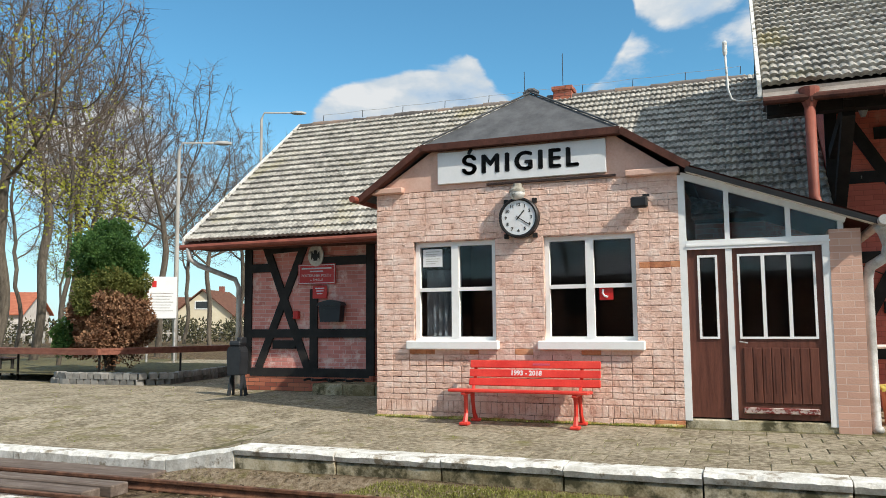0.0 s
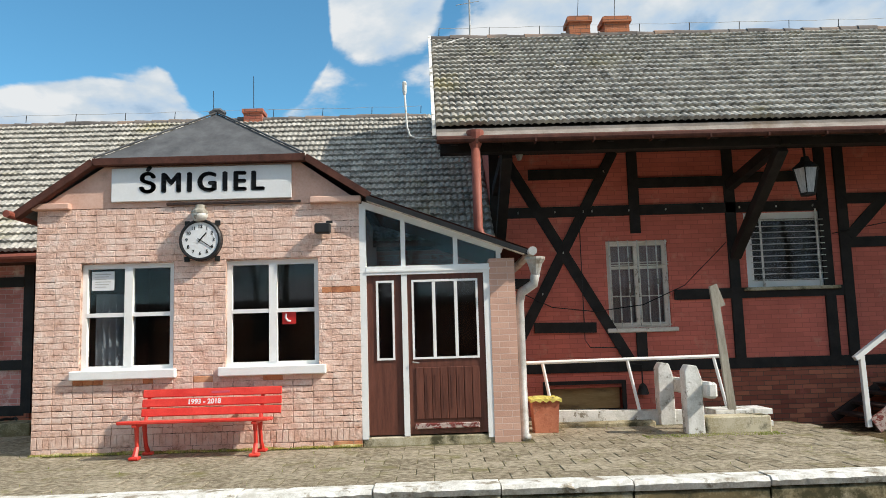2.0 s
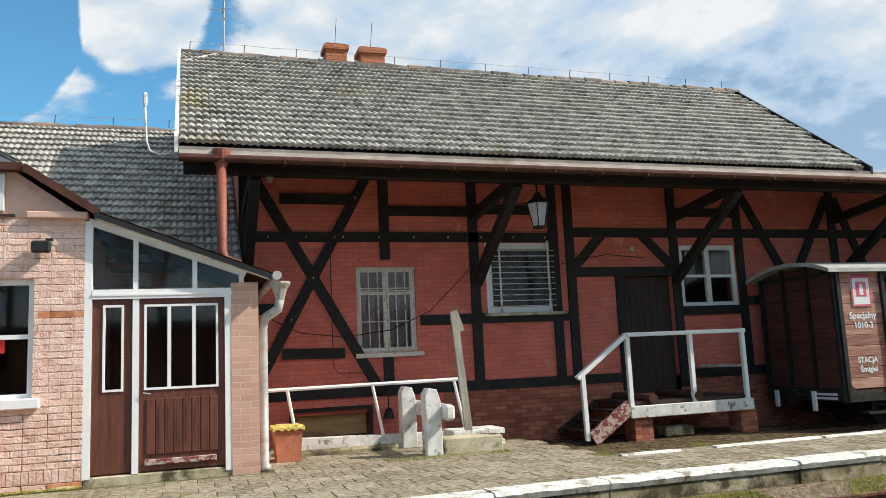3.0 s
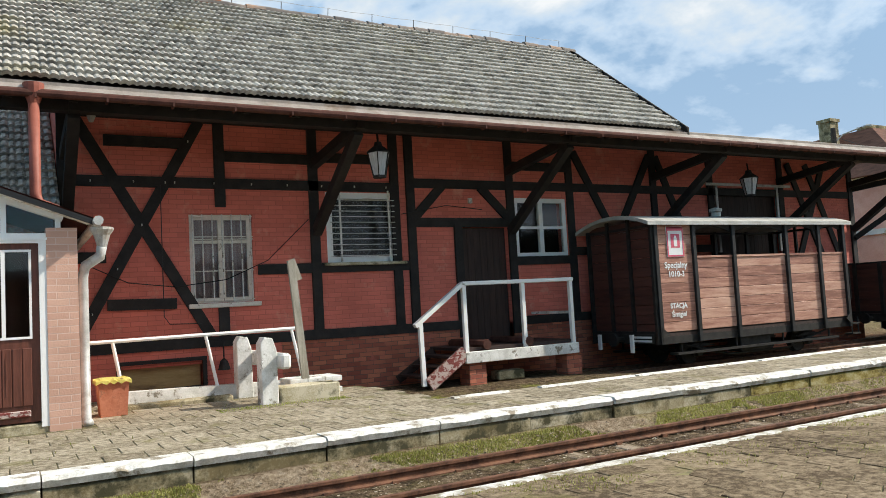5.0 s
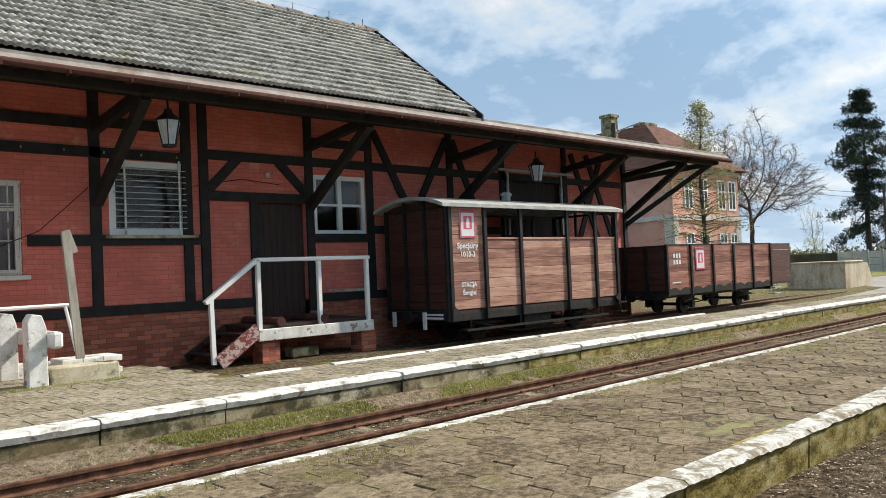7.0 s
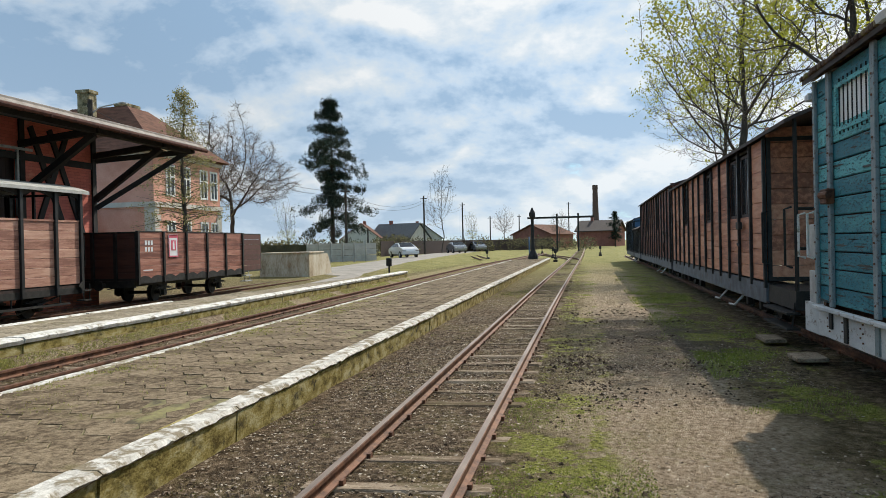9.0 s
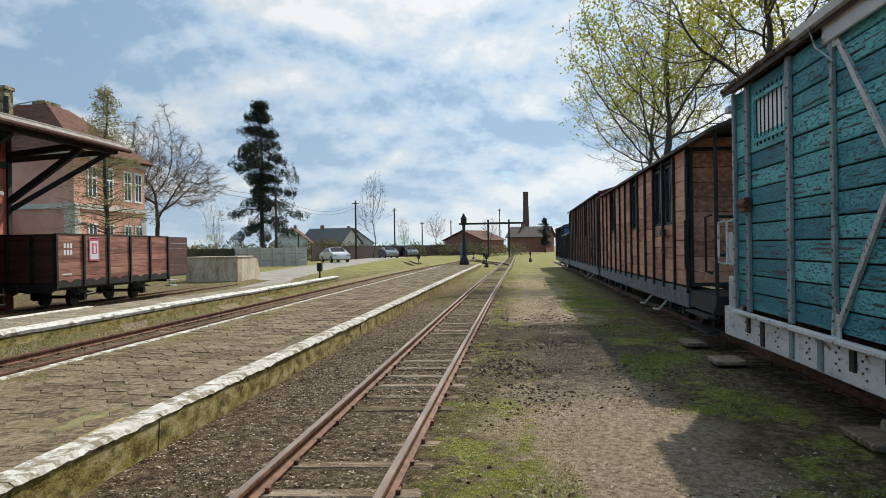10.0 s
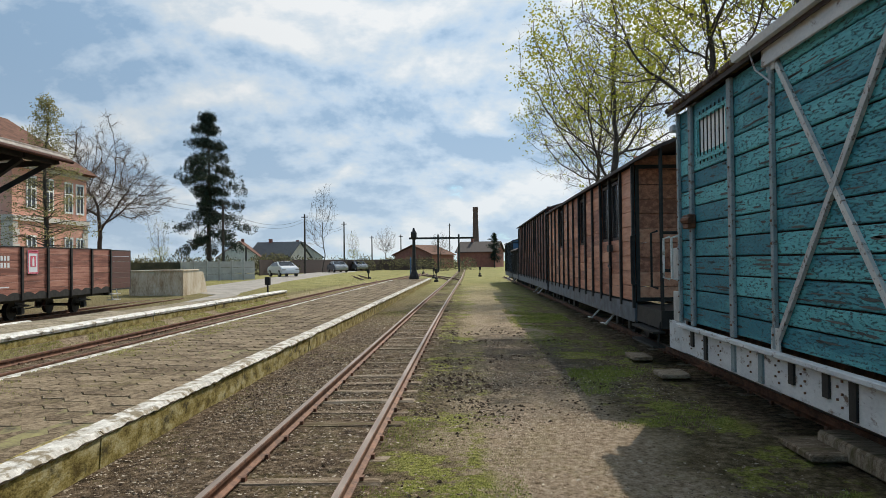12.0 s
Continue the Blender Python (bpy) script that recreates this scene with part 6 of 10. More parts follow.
def build_goods():
    st = thing("goods_shed", (0, 0, 0), "dark red half-timbered goods shed with deep canopy", "goods shed")
    holes = [(7.85, 8.88, 1.38, 2.83), (10.2, 11.6, 1.98, 3.24), (12.95, 14.02, 0.42, 2.62), (14.2, 15.5, 2.0, 3.2), (19.9, 22.2, 0.45, 3.55), (6.75, 8.0, 0.05, 0.5)]
    bm = B()
    wall_cells(bm, 5.95, 25.2, 0.72, 4.5, 3.2, 3.5, [h for h in holes if h[3] > 0.8])
    part("front_wall", bm, M_red, st, "dark red painted brick infill")
    bm = B()
    wall_cells(bm, 9.3, 25.2, -0.4, 0.72, 3.17, 3.5, [(12.95, 14.02, 0.42, 0.72), (19.9, 22.2, 0.45, 0.72)])
    part("plinth", bm, M_bare, st, "bare red brick plinth")
    bm = wall_cells(B(), 5.95, 9.3, -0.4, 0.72, 3.18, 3.5, [holes[5]])
    part("painted_plinth", bm, M_red, st, "dark red painted plinth with a cellar hatch")
    bm = B()
    box(bm, 24.9, 25.2, 3.5, 8.8, -0.4, 4.4)
    box(bm, 5.95, 6.25, 3.5, 8.8, -0.4, 4.4)
    box(bm, 6.25, 24.9, 8.5, 8.8, -0.4, 4.4)
    prism(bm, [(3.2, 4.4), (8.8, 4.4), (4.8, 6.85)], "x", 16.4, 16.7)
    prism(bm, [(3.2, 4.4), (8.8, 4.4), (4.8, 6.85)], "x", 5.95, 6.25)
    part("end_wall", bm, M_red, st)
    # near-black shell paints the shed's inside dim
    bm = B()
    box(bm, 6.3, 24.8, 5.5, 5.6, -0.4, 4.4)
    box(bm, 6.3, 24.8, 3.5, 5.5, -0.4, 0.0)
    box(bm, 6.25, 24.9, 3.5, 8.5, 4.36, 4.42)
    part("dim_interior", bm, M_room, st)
    t = [((6.03, 0.8), (6.03, 4.5)), ((9.98, 0.8), (9.98, 4.5)), ((11.55, 0.8), (11.55, 4.5)), ((11.87, 0.8), (11.87, 4.5)), ((12.86, 0.5), (12.86, 2.7)), ((14.1, 0.5), (14.1, 4.5)), ((15.62, 0.8), (15.62, 4.5)), ((18.0, 0.8), (18.0, 4.5)), ((19.8, 0.8), (19.8, 4.5)), ((22.3, 0.8), (22.3, 4.5)), ((25.1, 0.8), (25.1, 4.5)),
         ((8.36, 2.95), (8.36, 4.4)), ((8.36, 0.8), (8.36, 1.36)),
         ((6.1, 3.34), (11.5, 3.34)), ((11.9, 3.44), (25, 3.44)), ((6.1, 0.76), (12.9, 0.74)), ((14.1, 0.74), (25.1, 0.74)), ((6.6, 1.42), (7.62, 1.40)), ((8.95, 1.90), (11.85, 1.90)), ((11.9, 2.7), (14.05, 2.7)), ((14.15, 1.93), (15.6, 1.93)), ((6.1, 4.42), (25.1, 4.42)), ((6.1, 2.15), (6.6, 2.15)), ((6.6, 3.98), (7.9, 3.98)), ((8.45, 3.8), (9.9, 3.8)), ((10.05, 3.85), (11.5, 3.85)), ((14.2, 3.85), (15.6, 3.85)), ((15.7, 2.1), (19.7, 2.1))]
    timber(st, t, 3.178, 0.17, 0.05)
    timber(st, [((6.2, 4.3), (8.15, 0.85)), ((8.05, 4.35), (6.2, 0.95)), ((11.95, 2.8), (12.55, 3.4)), ((14.02, 2.8), (13.4, 3.4)), ((15.75, 4.2), (16.9, 2.2)), ((17.9, 4.2), (16.7, 2.2)), ((18.1, 4.2), (19.0, 2.2)), ((22.4, 0.9), (24.0, 4.2)), ((24.9, 0.9), (23.3, 4.2)), ((24.2, 0.9), (22.6, 4.2))], 3.172, 0.17, 0.05)
    # roof
    bm = B()
    for a, b in ((EV, RG), (RG, (8.8, 4.16))):
        prism(bm, [a, b, (b[0], b[1] - 0.07), (a[0], a[1] - 0.07)], "x", 5.05, 17.2)
    for v in bm.verts:
        if v.co.x > 10:
            v.co.x = shed_end(v.co.y) - 0.03
    rf = part("roof", bm, M_timber, st, "steep pantiled roof, grey with yellow moss")
    tile_roof(rf, 5.05, 17.25, (EV[0] - 0.03, EV[1] + 0.01), (RG[0], RG[1] + 0.01), lambda p, r: 5.0 < p.x < 9.0 and r < 15, cut=lambda p: p.x + 0.2 > shed_end(p.y))
    ridge_row(rf, 5.05, 17.3, 4.8, 7.05)
    lightning_line(rf, 5.2, 16.9, 4.8, 7.13, 0.9)
    bm = B()
    prism(bm, [(EV[0] - 0.05, EV[1] - 0.1), (RG[0], RG[1] - 0.1), (RG[0], RG[1] + 0.13), (EV[0] - 0.05, EV[1] + 0.12)], "x", 4.99, 5.04)
    part("verge_board", bm, M_dirty_white, rf, "white painted verge board")
    bm = B()
    prism(bm, [(EV[0] - 0.05, EV[1] - 0.1), (RG[0], RG[1] - 0.1), (RG[0], RG[1] + 0.09), (EV[0] - 0.05, EV[1] + 0.08)], "x", 17.0, 17.04)
    for v in bm.verts:
        v.co.x += shed_end(v.co.y) - 17.0
    part("verge_board", bm, M_timber, rf)
    # low roof of the further bays
    bm = B()
    prism(bm, [(EV[0], EV[1] - 0.02), (3.4, 4.62), (9.8, 4.62), (9.8, 4.5), (3.4, 4.5), (EV[0], EV[1] - 0.1)], "x", 16.5, 26.75)
    part("low_roof", bm, M_felt, st, "low felted canopy roof")
    bm = B()
    box(bm, 5.05, 26.75, EV[0] - 0.04, EV[0] - 0.01, EV[1] - 0.16, EV[1] - 0.01)
    prism(bm, [(EV[0] - 0.125, EV[1] - 0.135), (EV[0] - 0.118, EV[1] - 0.13), (EV[0] + 0.03, EV[1] + 0.016), (EV[0] + 0.03, EV[1] + 0.008)], "x", 5.05, 26.75)
    part("eaves_flashing", bm, M_flash, st, "pale zinc eaves flashing")
    bm = B()
    tube(bm, [(5.05, EV[0] - 0.13, EV[1] - 0.185), (16, EV[0] - 0.13, EV[1] - 0.19), (26.8, EV[0] - 0.13, EV[1] - 0.205)], 0.055, 10)
    part("gutter", bm, M_copper, st, "brown painted gutter")
    for x in [5.6 + 0.8 * i for i in range(27)]:
        bm = B()
        box(bm, x - 0.012, x + 0.012, EV[0] - 0.192, EV[0] - 0.04, EV[1] - 0.25, EV[1] - 0.2)
        part("gutter_bracket", bm, M_copper, st)
    bm = B()
    box(bm, 5.1, 26.7, EV[0] + 0.25, EV[0] + 0.43, EV[1] - 0.28, EV[1] - 0.1)
    part("eaves_beam", bm, M_timber, st)
    bm = B()
    for a, b in ((EV, (3.25, 4.16 + 0.589 * 2.45)),):
        prism(bm, [(EV[0], EV[1] - 0.09), (3.2, 4.5), (3.2, 4.47), (EV[0], EV[1] - 0.12)], "x", 5.1, 26.7)
    part("soffit", bm, M_door_dark, st)
    for i in range(30):
        bm = B()
        x = 5.3 + i * 0.735
        beam(bm, (x, 0.9, EV[1] - 0.14), (x, 3.2, 4.44), 0.1, 0.12)
        part("rafter", bm, M_timber, st)
    for x in (6.05, 10.0, 14.08, 18.0, 22.2, 25.1):
        bm = B()
        beam(bm, (x, 3.15, 2.52), (x, 1.15, EV[1] - 0.3), 0.15, 0.15)
        part("strut", bm, M_timber, st)
        bm = B()
        beam(bm, (x, 3.15, 3.72), (x, 1.0, EV[1] - 0.2), 0.13, 0.16)
        part("tie_beam", bm, M_timber, st)
    bm = B()
    beam(bm, (25.15, 3.15, 2.3), (26.6, 1.2, EV[1] - 0.25), 0.14, 0.14)
    beam(bm, (25.15, 3.15, 3.6), (26.7, 1.0, EV[1] - 0.2), 0.12, 0.14)
    part("corner_strut", bm, M_timber, st)
    # chimneys
    for xa, xb, zt in ((7.72, 8.12, 7.42), (8.4, 8.88, 7.4)):
        bm = B()
        box(bm, xa, xb, 4.7, 5.1, 6.6, zt)
        box(bm, xa - 0.04, xb + 0.04, 4.66, 5.14, zt - 0.13, zt - 0.03)
        ch = part("chimney", bm, M_chim, st, "red brick chimney")
        bm = tube(B(), [((xa + xb) / 2, 4.9, zt - 0.05), ((xa + xb) / 2 + 0.05, 4.9, zt + 0.6)], 0.006, 5)
        part("rod", bm, M_black_iron, ch)
    # antenna
    an = thing("roof_antenna", (5.8, 4.8, 7.0), "thin television aerial on the ridge", "antenna")
    bm = tube(B(), [(0, 0, 0), (0.02, 0, 1.35)], 0.018, 6)
    part("mast", bm, M_zinc, an)
    bm = B()
    for z in (0.75, 0.95, 1.15):
        tube(bm, [(-0.25, 0.05, z), (0.2, -0.05, z + 0.03)], 0.007, 5)
    tube(bm, [(0.0, -0.3, 0.95), (0.0, 0.3, 1.0)], 0.008, 5)
    part("elements", bm, M_zinc, an)
    bm = tube(B(), [(0, 0, 0.1), (-0.75, -0.6, -0.36)], 0.02, 6)
    part("stay", bm, M_zinc, an)
    dp = thing("red_downpipe", (0, 0, 0), "red-brown downpipe with hopper head under the eaves", "downpipe")
    bm = B()
    lathe(bm, [(0.06, -0.2), (0.11, -0.06), (0.12, 0.02), (0.12, 0.06)], (5.58, 0.72, 4.04), 12)
    part("hopper", bm, M_copper_red, dp)
    bm = tube(B(), [(5.58, 0.72, 3.9), (5.58, 0.72, 2.75), (5.62, 0.7, 2.63), (5.8, 0.68, 2.55)], 0.065, 10)
    part("pipe", bm, M_copper_red, dp, smooth=True)
    vp = thing("vent_pipe", (0, 0, 0), "white bent vent pipe at the roof corner", "pipe")
    bm = tube(B(), [(5.06, 0.95, 4.08), (4.78, 0.95, 4.08), (4.68, 0.95, 4.12), (4.64, 0.95, 4.25), (4.62, 0.95, 4.75)], 0.015, 8)
    part("pipe", bm, M_dirty_white, vp, smooth=True)
    bm = lathe(B(), [(0.022, 0), (0.03, 0.04), (0.03, 0.17), (0.02, 0.19)], (4.62, 0.95, 4.72), 10)
    part("cap", bm, M_dirty_white, vp)
    # windows
    h = holes[0]
    w = window(st, h[0], h[1], h[2], h[3], 3.24, 2, 2.38, 0.085, 0.07, M_cream_frame, sill=(7.8, 8.98, 1.3, 1.375, 3.13), label="chipped white barred window with drawn curtain")
    for x in [7.9 + 0.158 * i for i in range(7)]:
        bm = tube(B(), [(x, 3.185, 1.4), (x, 3.185, 2.83)], 0.011, 6)
        part("bar", bm, M_dirty_white, w)
    for z in (1.9, 2.42, 2.46, 1.42, 2.8):
        bm = tube(B(), [(7.86, 3.185, z), (8.88, 3.185, z)], 0.009, 6)
        part("cross_bar", bm, M_cream_frame, w)
    bm = B()
    box(bm, 7.9, 8.84, 3.36, 3.37, 1.45, 2.78)
    part("curtain", bm, make_mat("mauve_curtain", [(0.3, (0.34, 0.21, 0.2)), (0.7, (0.5, 0.36, 0.34))], rough=0.9, scale=2, fine=20, stretch=(12, 1, 0.4), bump=0.2), w)
    h = holes[1]
    w = window(st, h[0], h[1], h[2], h[3], 3.2, 1, None, 0.11, 0.08, M_white, label="white window behind horizontal bars")
    bm = B()
    box(bm, 10.1, 11.7, 3.08, 3.2, 1.93, 1.985, 0.01)
    part("sill", bm, M_kerb, w)
    for i in range(11):
        bm = tube(B(), [(10.26, 3.15, 2.1 + i * 0.1), (11.52, 3.15, 2.1 + i * 0.1)], 0.008, 5)
        part("bar", bm, M_dirty_white, w)
    for x in (10.45, 11.4):
        bm = B()
        box(bm, x - 0.015, x + 0.015, 3.14, 3.16, 1.95, 3.28)
        part("upright", bm, M_dirty_white, w)
    h = holes[3]
    w = window(st, h[0], h[1], h[2], h[3], 3.2, 2, 2.6, 0.09, 0.08, M_white, label="white painted casement window")
    # doors
    dr = part("door", frame_bars(B(), 12.96, 14.01, 0.42, 2.6, 3.33, 3.36, 0.08), M_door_dark, st, "dark brown boarded door")
    for i in range(7):
        x = 12.98 + i * 0.147
        part("board", box(B(), x, x + 0.142, 3.3, 3.33, 0.42, 2.6), M_door_dark, dr)
    gd = part("sliding_door", frame_bars(B(), 19.92, 22.18, 0.45, 3.5, 3.33, 3.36, 0.1), M_door_dark, st, "dark slatted goods door with pale frame")
    for i in range(16):
        x = 19.92 + i * 0.142
        part("board", box(B(), x, x + 0.137, 3.3, 3.33, 0.45, 3.5), M_door_dark, gd)
    bm = B()
    box(bm, 19.6, 22.6, 3.1, 3.14, 3.58, 3.64)
    box(bm, 19.95, 20.02, 3.14, 3.2, 2.0, 3.58)
    box(bm, 22.1, 22.17, 3.14, 3.2, 2.0, 3.58)
    part("door_rail", bm, M_zinc, gd)
    bm = B()
    box(bm, 6.78, 7.97, 3.28, 3.32, 0.08, 0.47)
    part("hatch", bm, M_ply, st, "yellowed plywood cellar hatch")
    bm = frame_bars(B(), 6.7, 8.05, 0.02, 0.54, 3.13, 3.2, 0.06)
    part("hatch_frame", bm, M_timber, st)
    # small lamps and cables on the wall
    for i, (x, y, z) in enumerate(((10.15, 1.45, 3.62), (19.3, 1.9, 3.55))):
        l = thing("canopy_lantern", (x + 0.32, y, z - 0.02), "grey lantern hanging under the canopy", "lamp", "lanterns under the canopy")
        bm = B()
        lathe(bm, [(0.09, -0.32), (0.16, 0.0)], (0, 0, 0), 6)
        part("glass_bowl", bm, M_curtain, l)
        bm = B()
        lathe(bm, [(0.18, 0.0), (0.17, 0.02), (0.07, 0.1), (0.05, 0.16)], (0, 0, 0), 6)
        lathe(bm, [(0.1, -0.34), (0.1, -0.31)], (0, 0, 0), 6)
        for k in range(6):
            a = k * math.tau / 6
            beam(bm, (0.092 * math.cos(a), 0.092 * math.sin(a), -0.32), (0.163 * math.cos(a), 0.163 * math.sin(a), 0.0), 0.014, 0.014)
        part("frame", bm, M_black_iron, l)
        bm = tube(B(), [(0, 0, 0.15), (0, 0.02, 0.3)], 0.015, 6)
        part("hanger", bm, M_black_iron, l)
        l.matrix_basis = l.matrix_basis @ Matrix.Scale(1.15, 4)
    sp = thing("corner_spotlight", (6.35, 2.2, 4.1), "small spotlight under the eaves", "lamp")
    bm = lathe(B(), [(0.03, -0.08), (0.06, 0.0), (0.05, 0.06)], (0, 0, 0), 10)
    part("head", bm, M_zinc, sp)
    bm = tube(B(), [(0, 0, 0.05), (0, 0.0, 0.15)], 0.012, 6)
    part("arm", bm, M_black_iron, sp)
    cb = thing("wall_cables", (0, 0, 0), "loose dark cables strung across the brick wall", "cable")
    for pts in ([(6.2, 3.14, 2.1), (6.9, 3.12, 1.75), (7.6, 3.1, 1.66), (8.4, 3.1, 1.75), (9.1, 3.1, 2.05), (9.85, 3.12, 2.75)], [(7.42, 3.15, 3.3), (7.42, 3.15, 1.2), (7.5, 3.15, 1.08), (8.0, 3.15, 1.06)], [(11.65, 3.13, 2.85), (12.6, 3.13, 3.02), (13.4, 3.13, 2.95)], [(9.0, 0.95, 4.0), (11, 0.96, 3.98), (14, 0.97, 4.0)]):
        bm = tube(B(), pts, 0.008, 5)
        part("cable", bm, M_black, cb)
    jb = thing("junction_box", (13.15, 3.14, 3.12), "small pale junction box", "junction box")
    bm = B()
    box(bm, -0.04, 0.04, -0.03, 0.03, -0.05, 0.05, 0.008)
    part("case", bm, M_dirty_white, jb)
    for k in range(9):
        x = 6.4 + k * 0.62
        pg = thing("wire_peg", (x, 3.135, 3.335), "small white peg on the black timber", "peg", "pegs along the timber")
        part("peg", box(B(), -0.006, 0.006, -0.022, 0.02, -0.017, 0.017), M_dirty_white, pg)
    for k in range(5):
        f = (k + 0.5) / 5
        pg = thing("wire_peg", (8.05 - 1.85 * f, 3.13, 4.35 - 3.4 * f), "small white peg on the black timber", "peg", "pegs along the timber")
        part("peg", box(B(), -0.006, 0.006, -0.022, 0.02, -0.017, 0.017), M_dirty_white, pg)
    bell = thing("iron_bell", (8.3, 3.08, 0.42), "small black iron bell on a bracket", "bell")
    bm = lathe(B(), [(0.1, -0.12), (0.085, -0.06), (0.06, 0.02), (0.02, 0.06)], (0, -0.03, 0), 12)
    part("bell", bm, M_black_iron, bell)
    bm = tube(B(), [(0, -0.03, 0.05), (0, -0.03, 0.35), (-0.3, -0.03, 0.4)], 0.012, 6)
    part("bracket", bm, M_black_iron, bell)


def build_loading_stage():
    st = thing("loading_stage", (12.1, 1.9, -0.25), "small timber loading stage with white handrail and steps", "loading stage")
    z0 = -0.25
    bm = B()
    box(bm, 0.0, 2.45, -0.06, 0.0, 0.36, 0.56, 0.01)
    part("front_beam", bm, M_dirty_white, st, "white painted front beam")
    for i in range(8):
        bm = B()
        box(bm, 0.02, 2.43, 0.02 + i * 0.158, 0.17 + i * 0.158, 0.57, 0.62)
        part("deck_board", bm, M_door_dark, st)
    for x in (0.1, 2.2):
        bm = B()
        box(bm, x, x + 0.34, 0.02, 0.36, -0.1, 0.37)
        part("brick_pier", bm, M_bare, st)
    bm = B()
    box(bm, 0.75, 1.3, 0.1, 0.4, 0.0, 0.16, 0.02)
    part("concrete_block", bm, M_kerb, st)
    for x in (0.02, 1.25, 2.33):
        bm = B()
        box(bm, x, x + 0.07, -0.03, 0.04, 0.56, 1.72)
        part("post", bm, M_white, st)
    bm = B()
    box(bm, 0.0, 2.42, -0.05, 0.05, 1.7, 1.77, 0.01)
    part("handrail", bm, M_white, st)
    bm = B()
    beam(bm, (-0.92, 0.0, 1.06), (0.04, 0.0, 1.74), 0.1, 0.07)
    part("sloping_handrail", bm, M_white, st)
    bm = B()
    beam(bm, (-0.8, 0.0, 0.06), (-0.82, 0.0, 1.1), 0.07, 0.07, (0, 1, 0))
    part("post", bm, M_white, st)
    bm = B()
    beam(bm, (-0.72, -0.03, 0.08), (0.0, -0.03, 0.56), 0.05, 0.24)
    part("stringer", bm, M_peel_red, st, "flaking red stair string")
    bm = B()
    beam(bm, (-0.75, 1.1, 0.1), (0.0, 1.1, 0.56), 0.05, 0.14)
    part("stringer", bm, M_door_dark, st)
    for i in range(3):
        bm = B()
        x = -0.72 + i * 0.24
        box(bm, x, x + 0.27, 0.0, 1.1, 0.15 + i * 0.155, 0.195 + i * 0.155, 0.01)
        part("tread", bm, M_door_dark, st)
    for x, y in ((0.45, -0.02), (1.35, -0.02)):
        bm = B()
        tube(bm, [(x, -0.05, 0.66), (x, 1.2, 0.66)], 0.085, 8)
        part("roller", bm, M_copper, st)
    bm = B()
    for z in (1.1,):
        box(bm, 2.34, 2.38, 0.05, 1.25, z, z + 0.05)
    part("side_rail", bm, M_dirty_white, st)
    return st


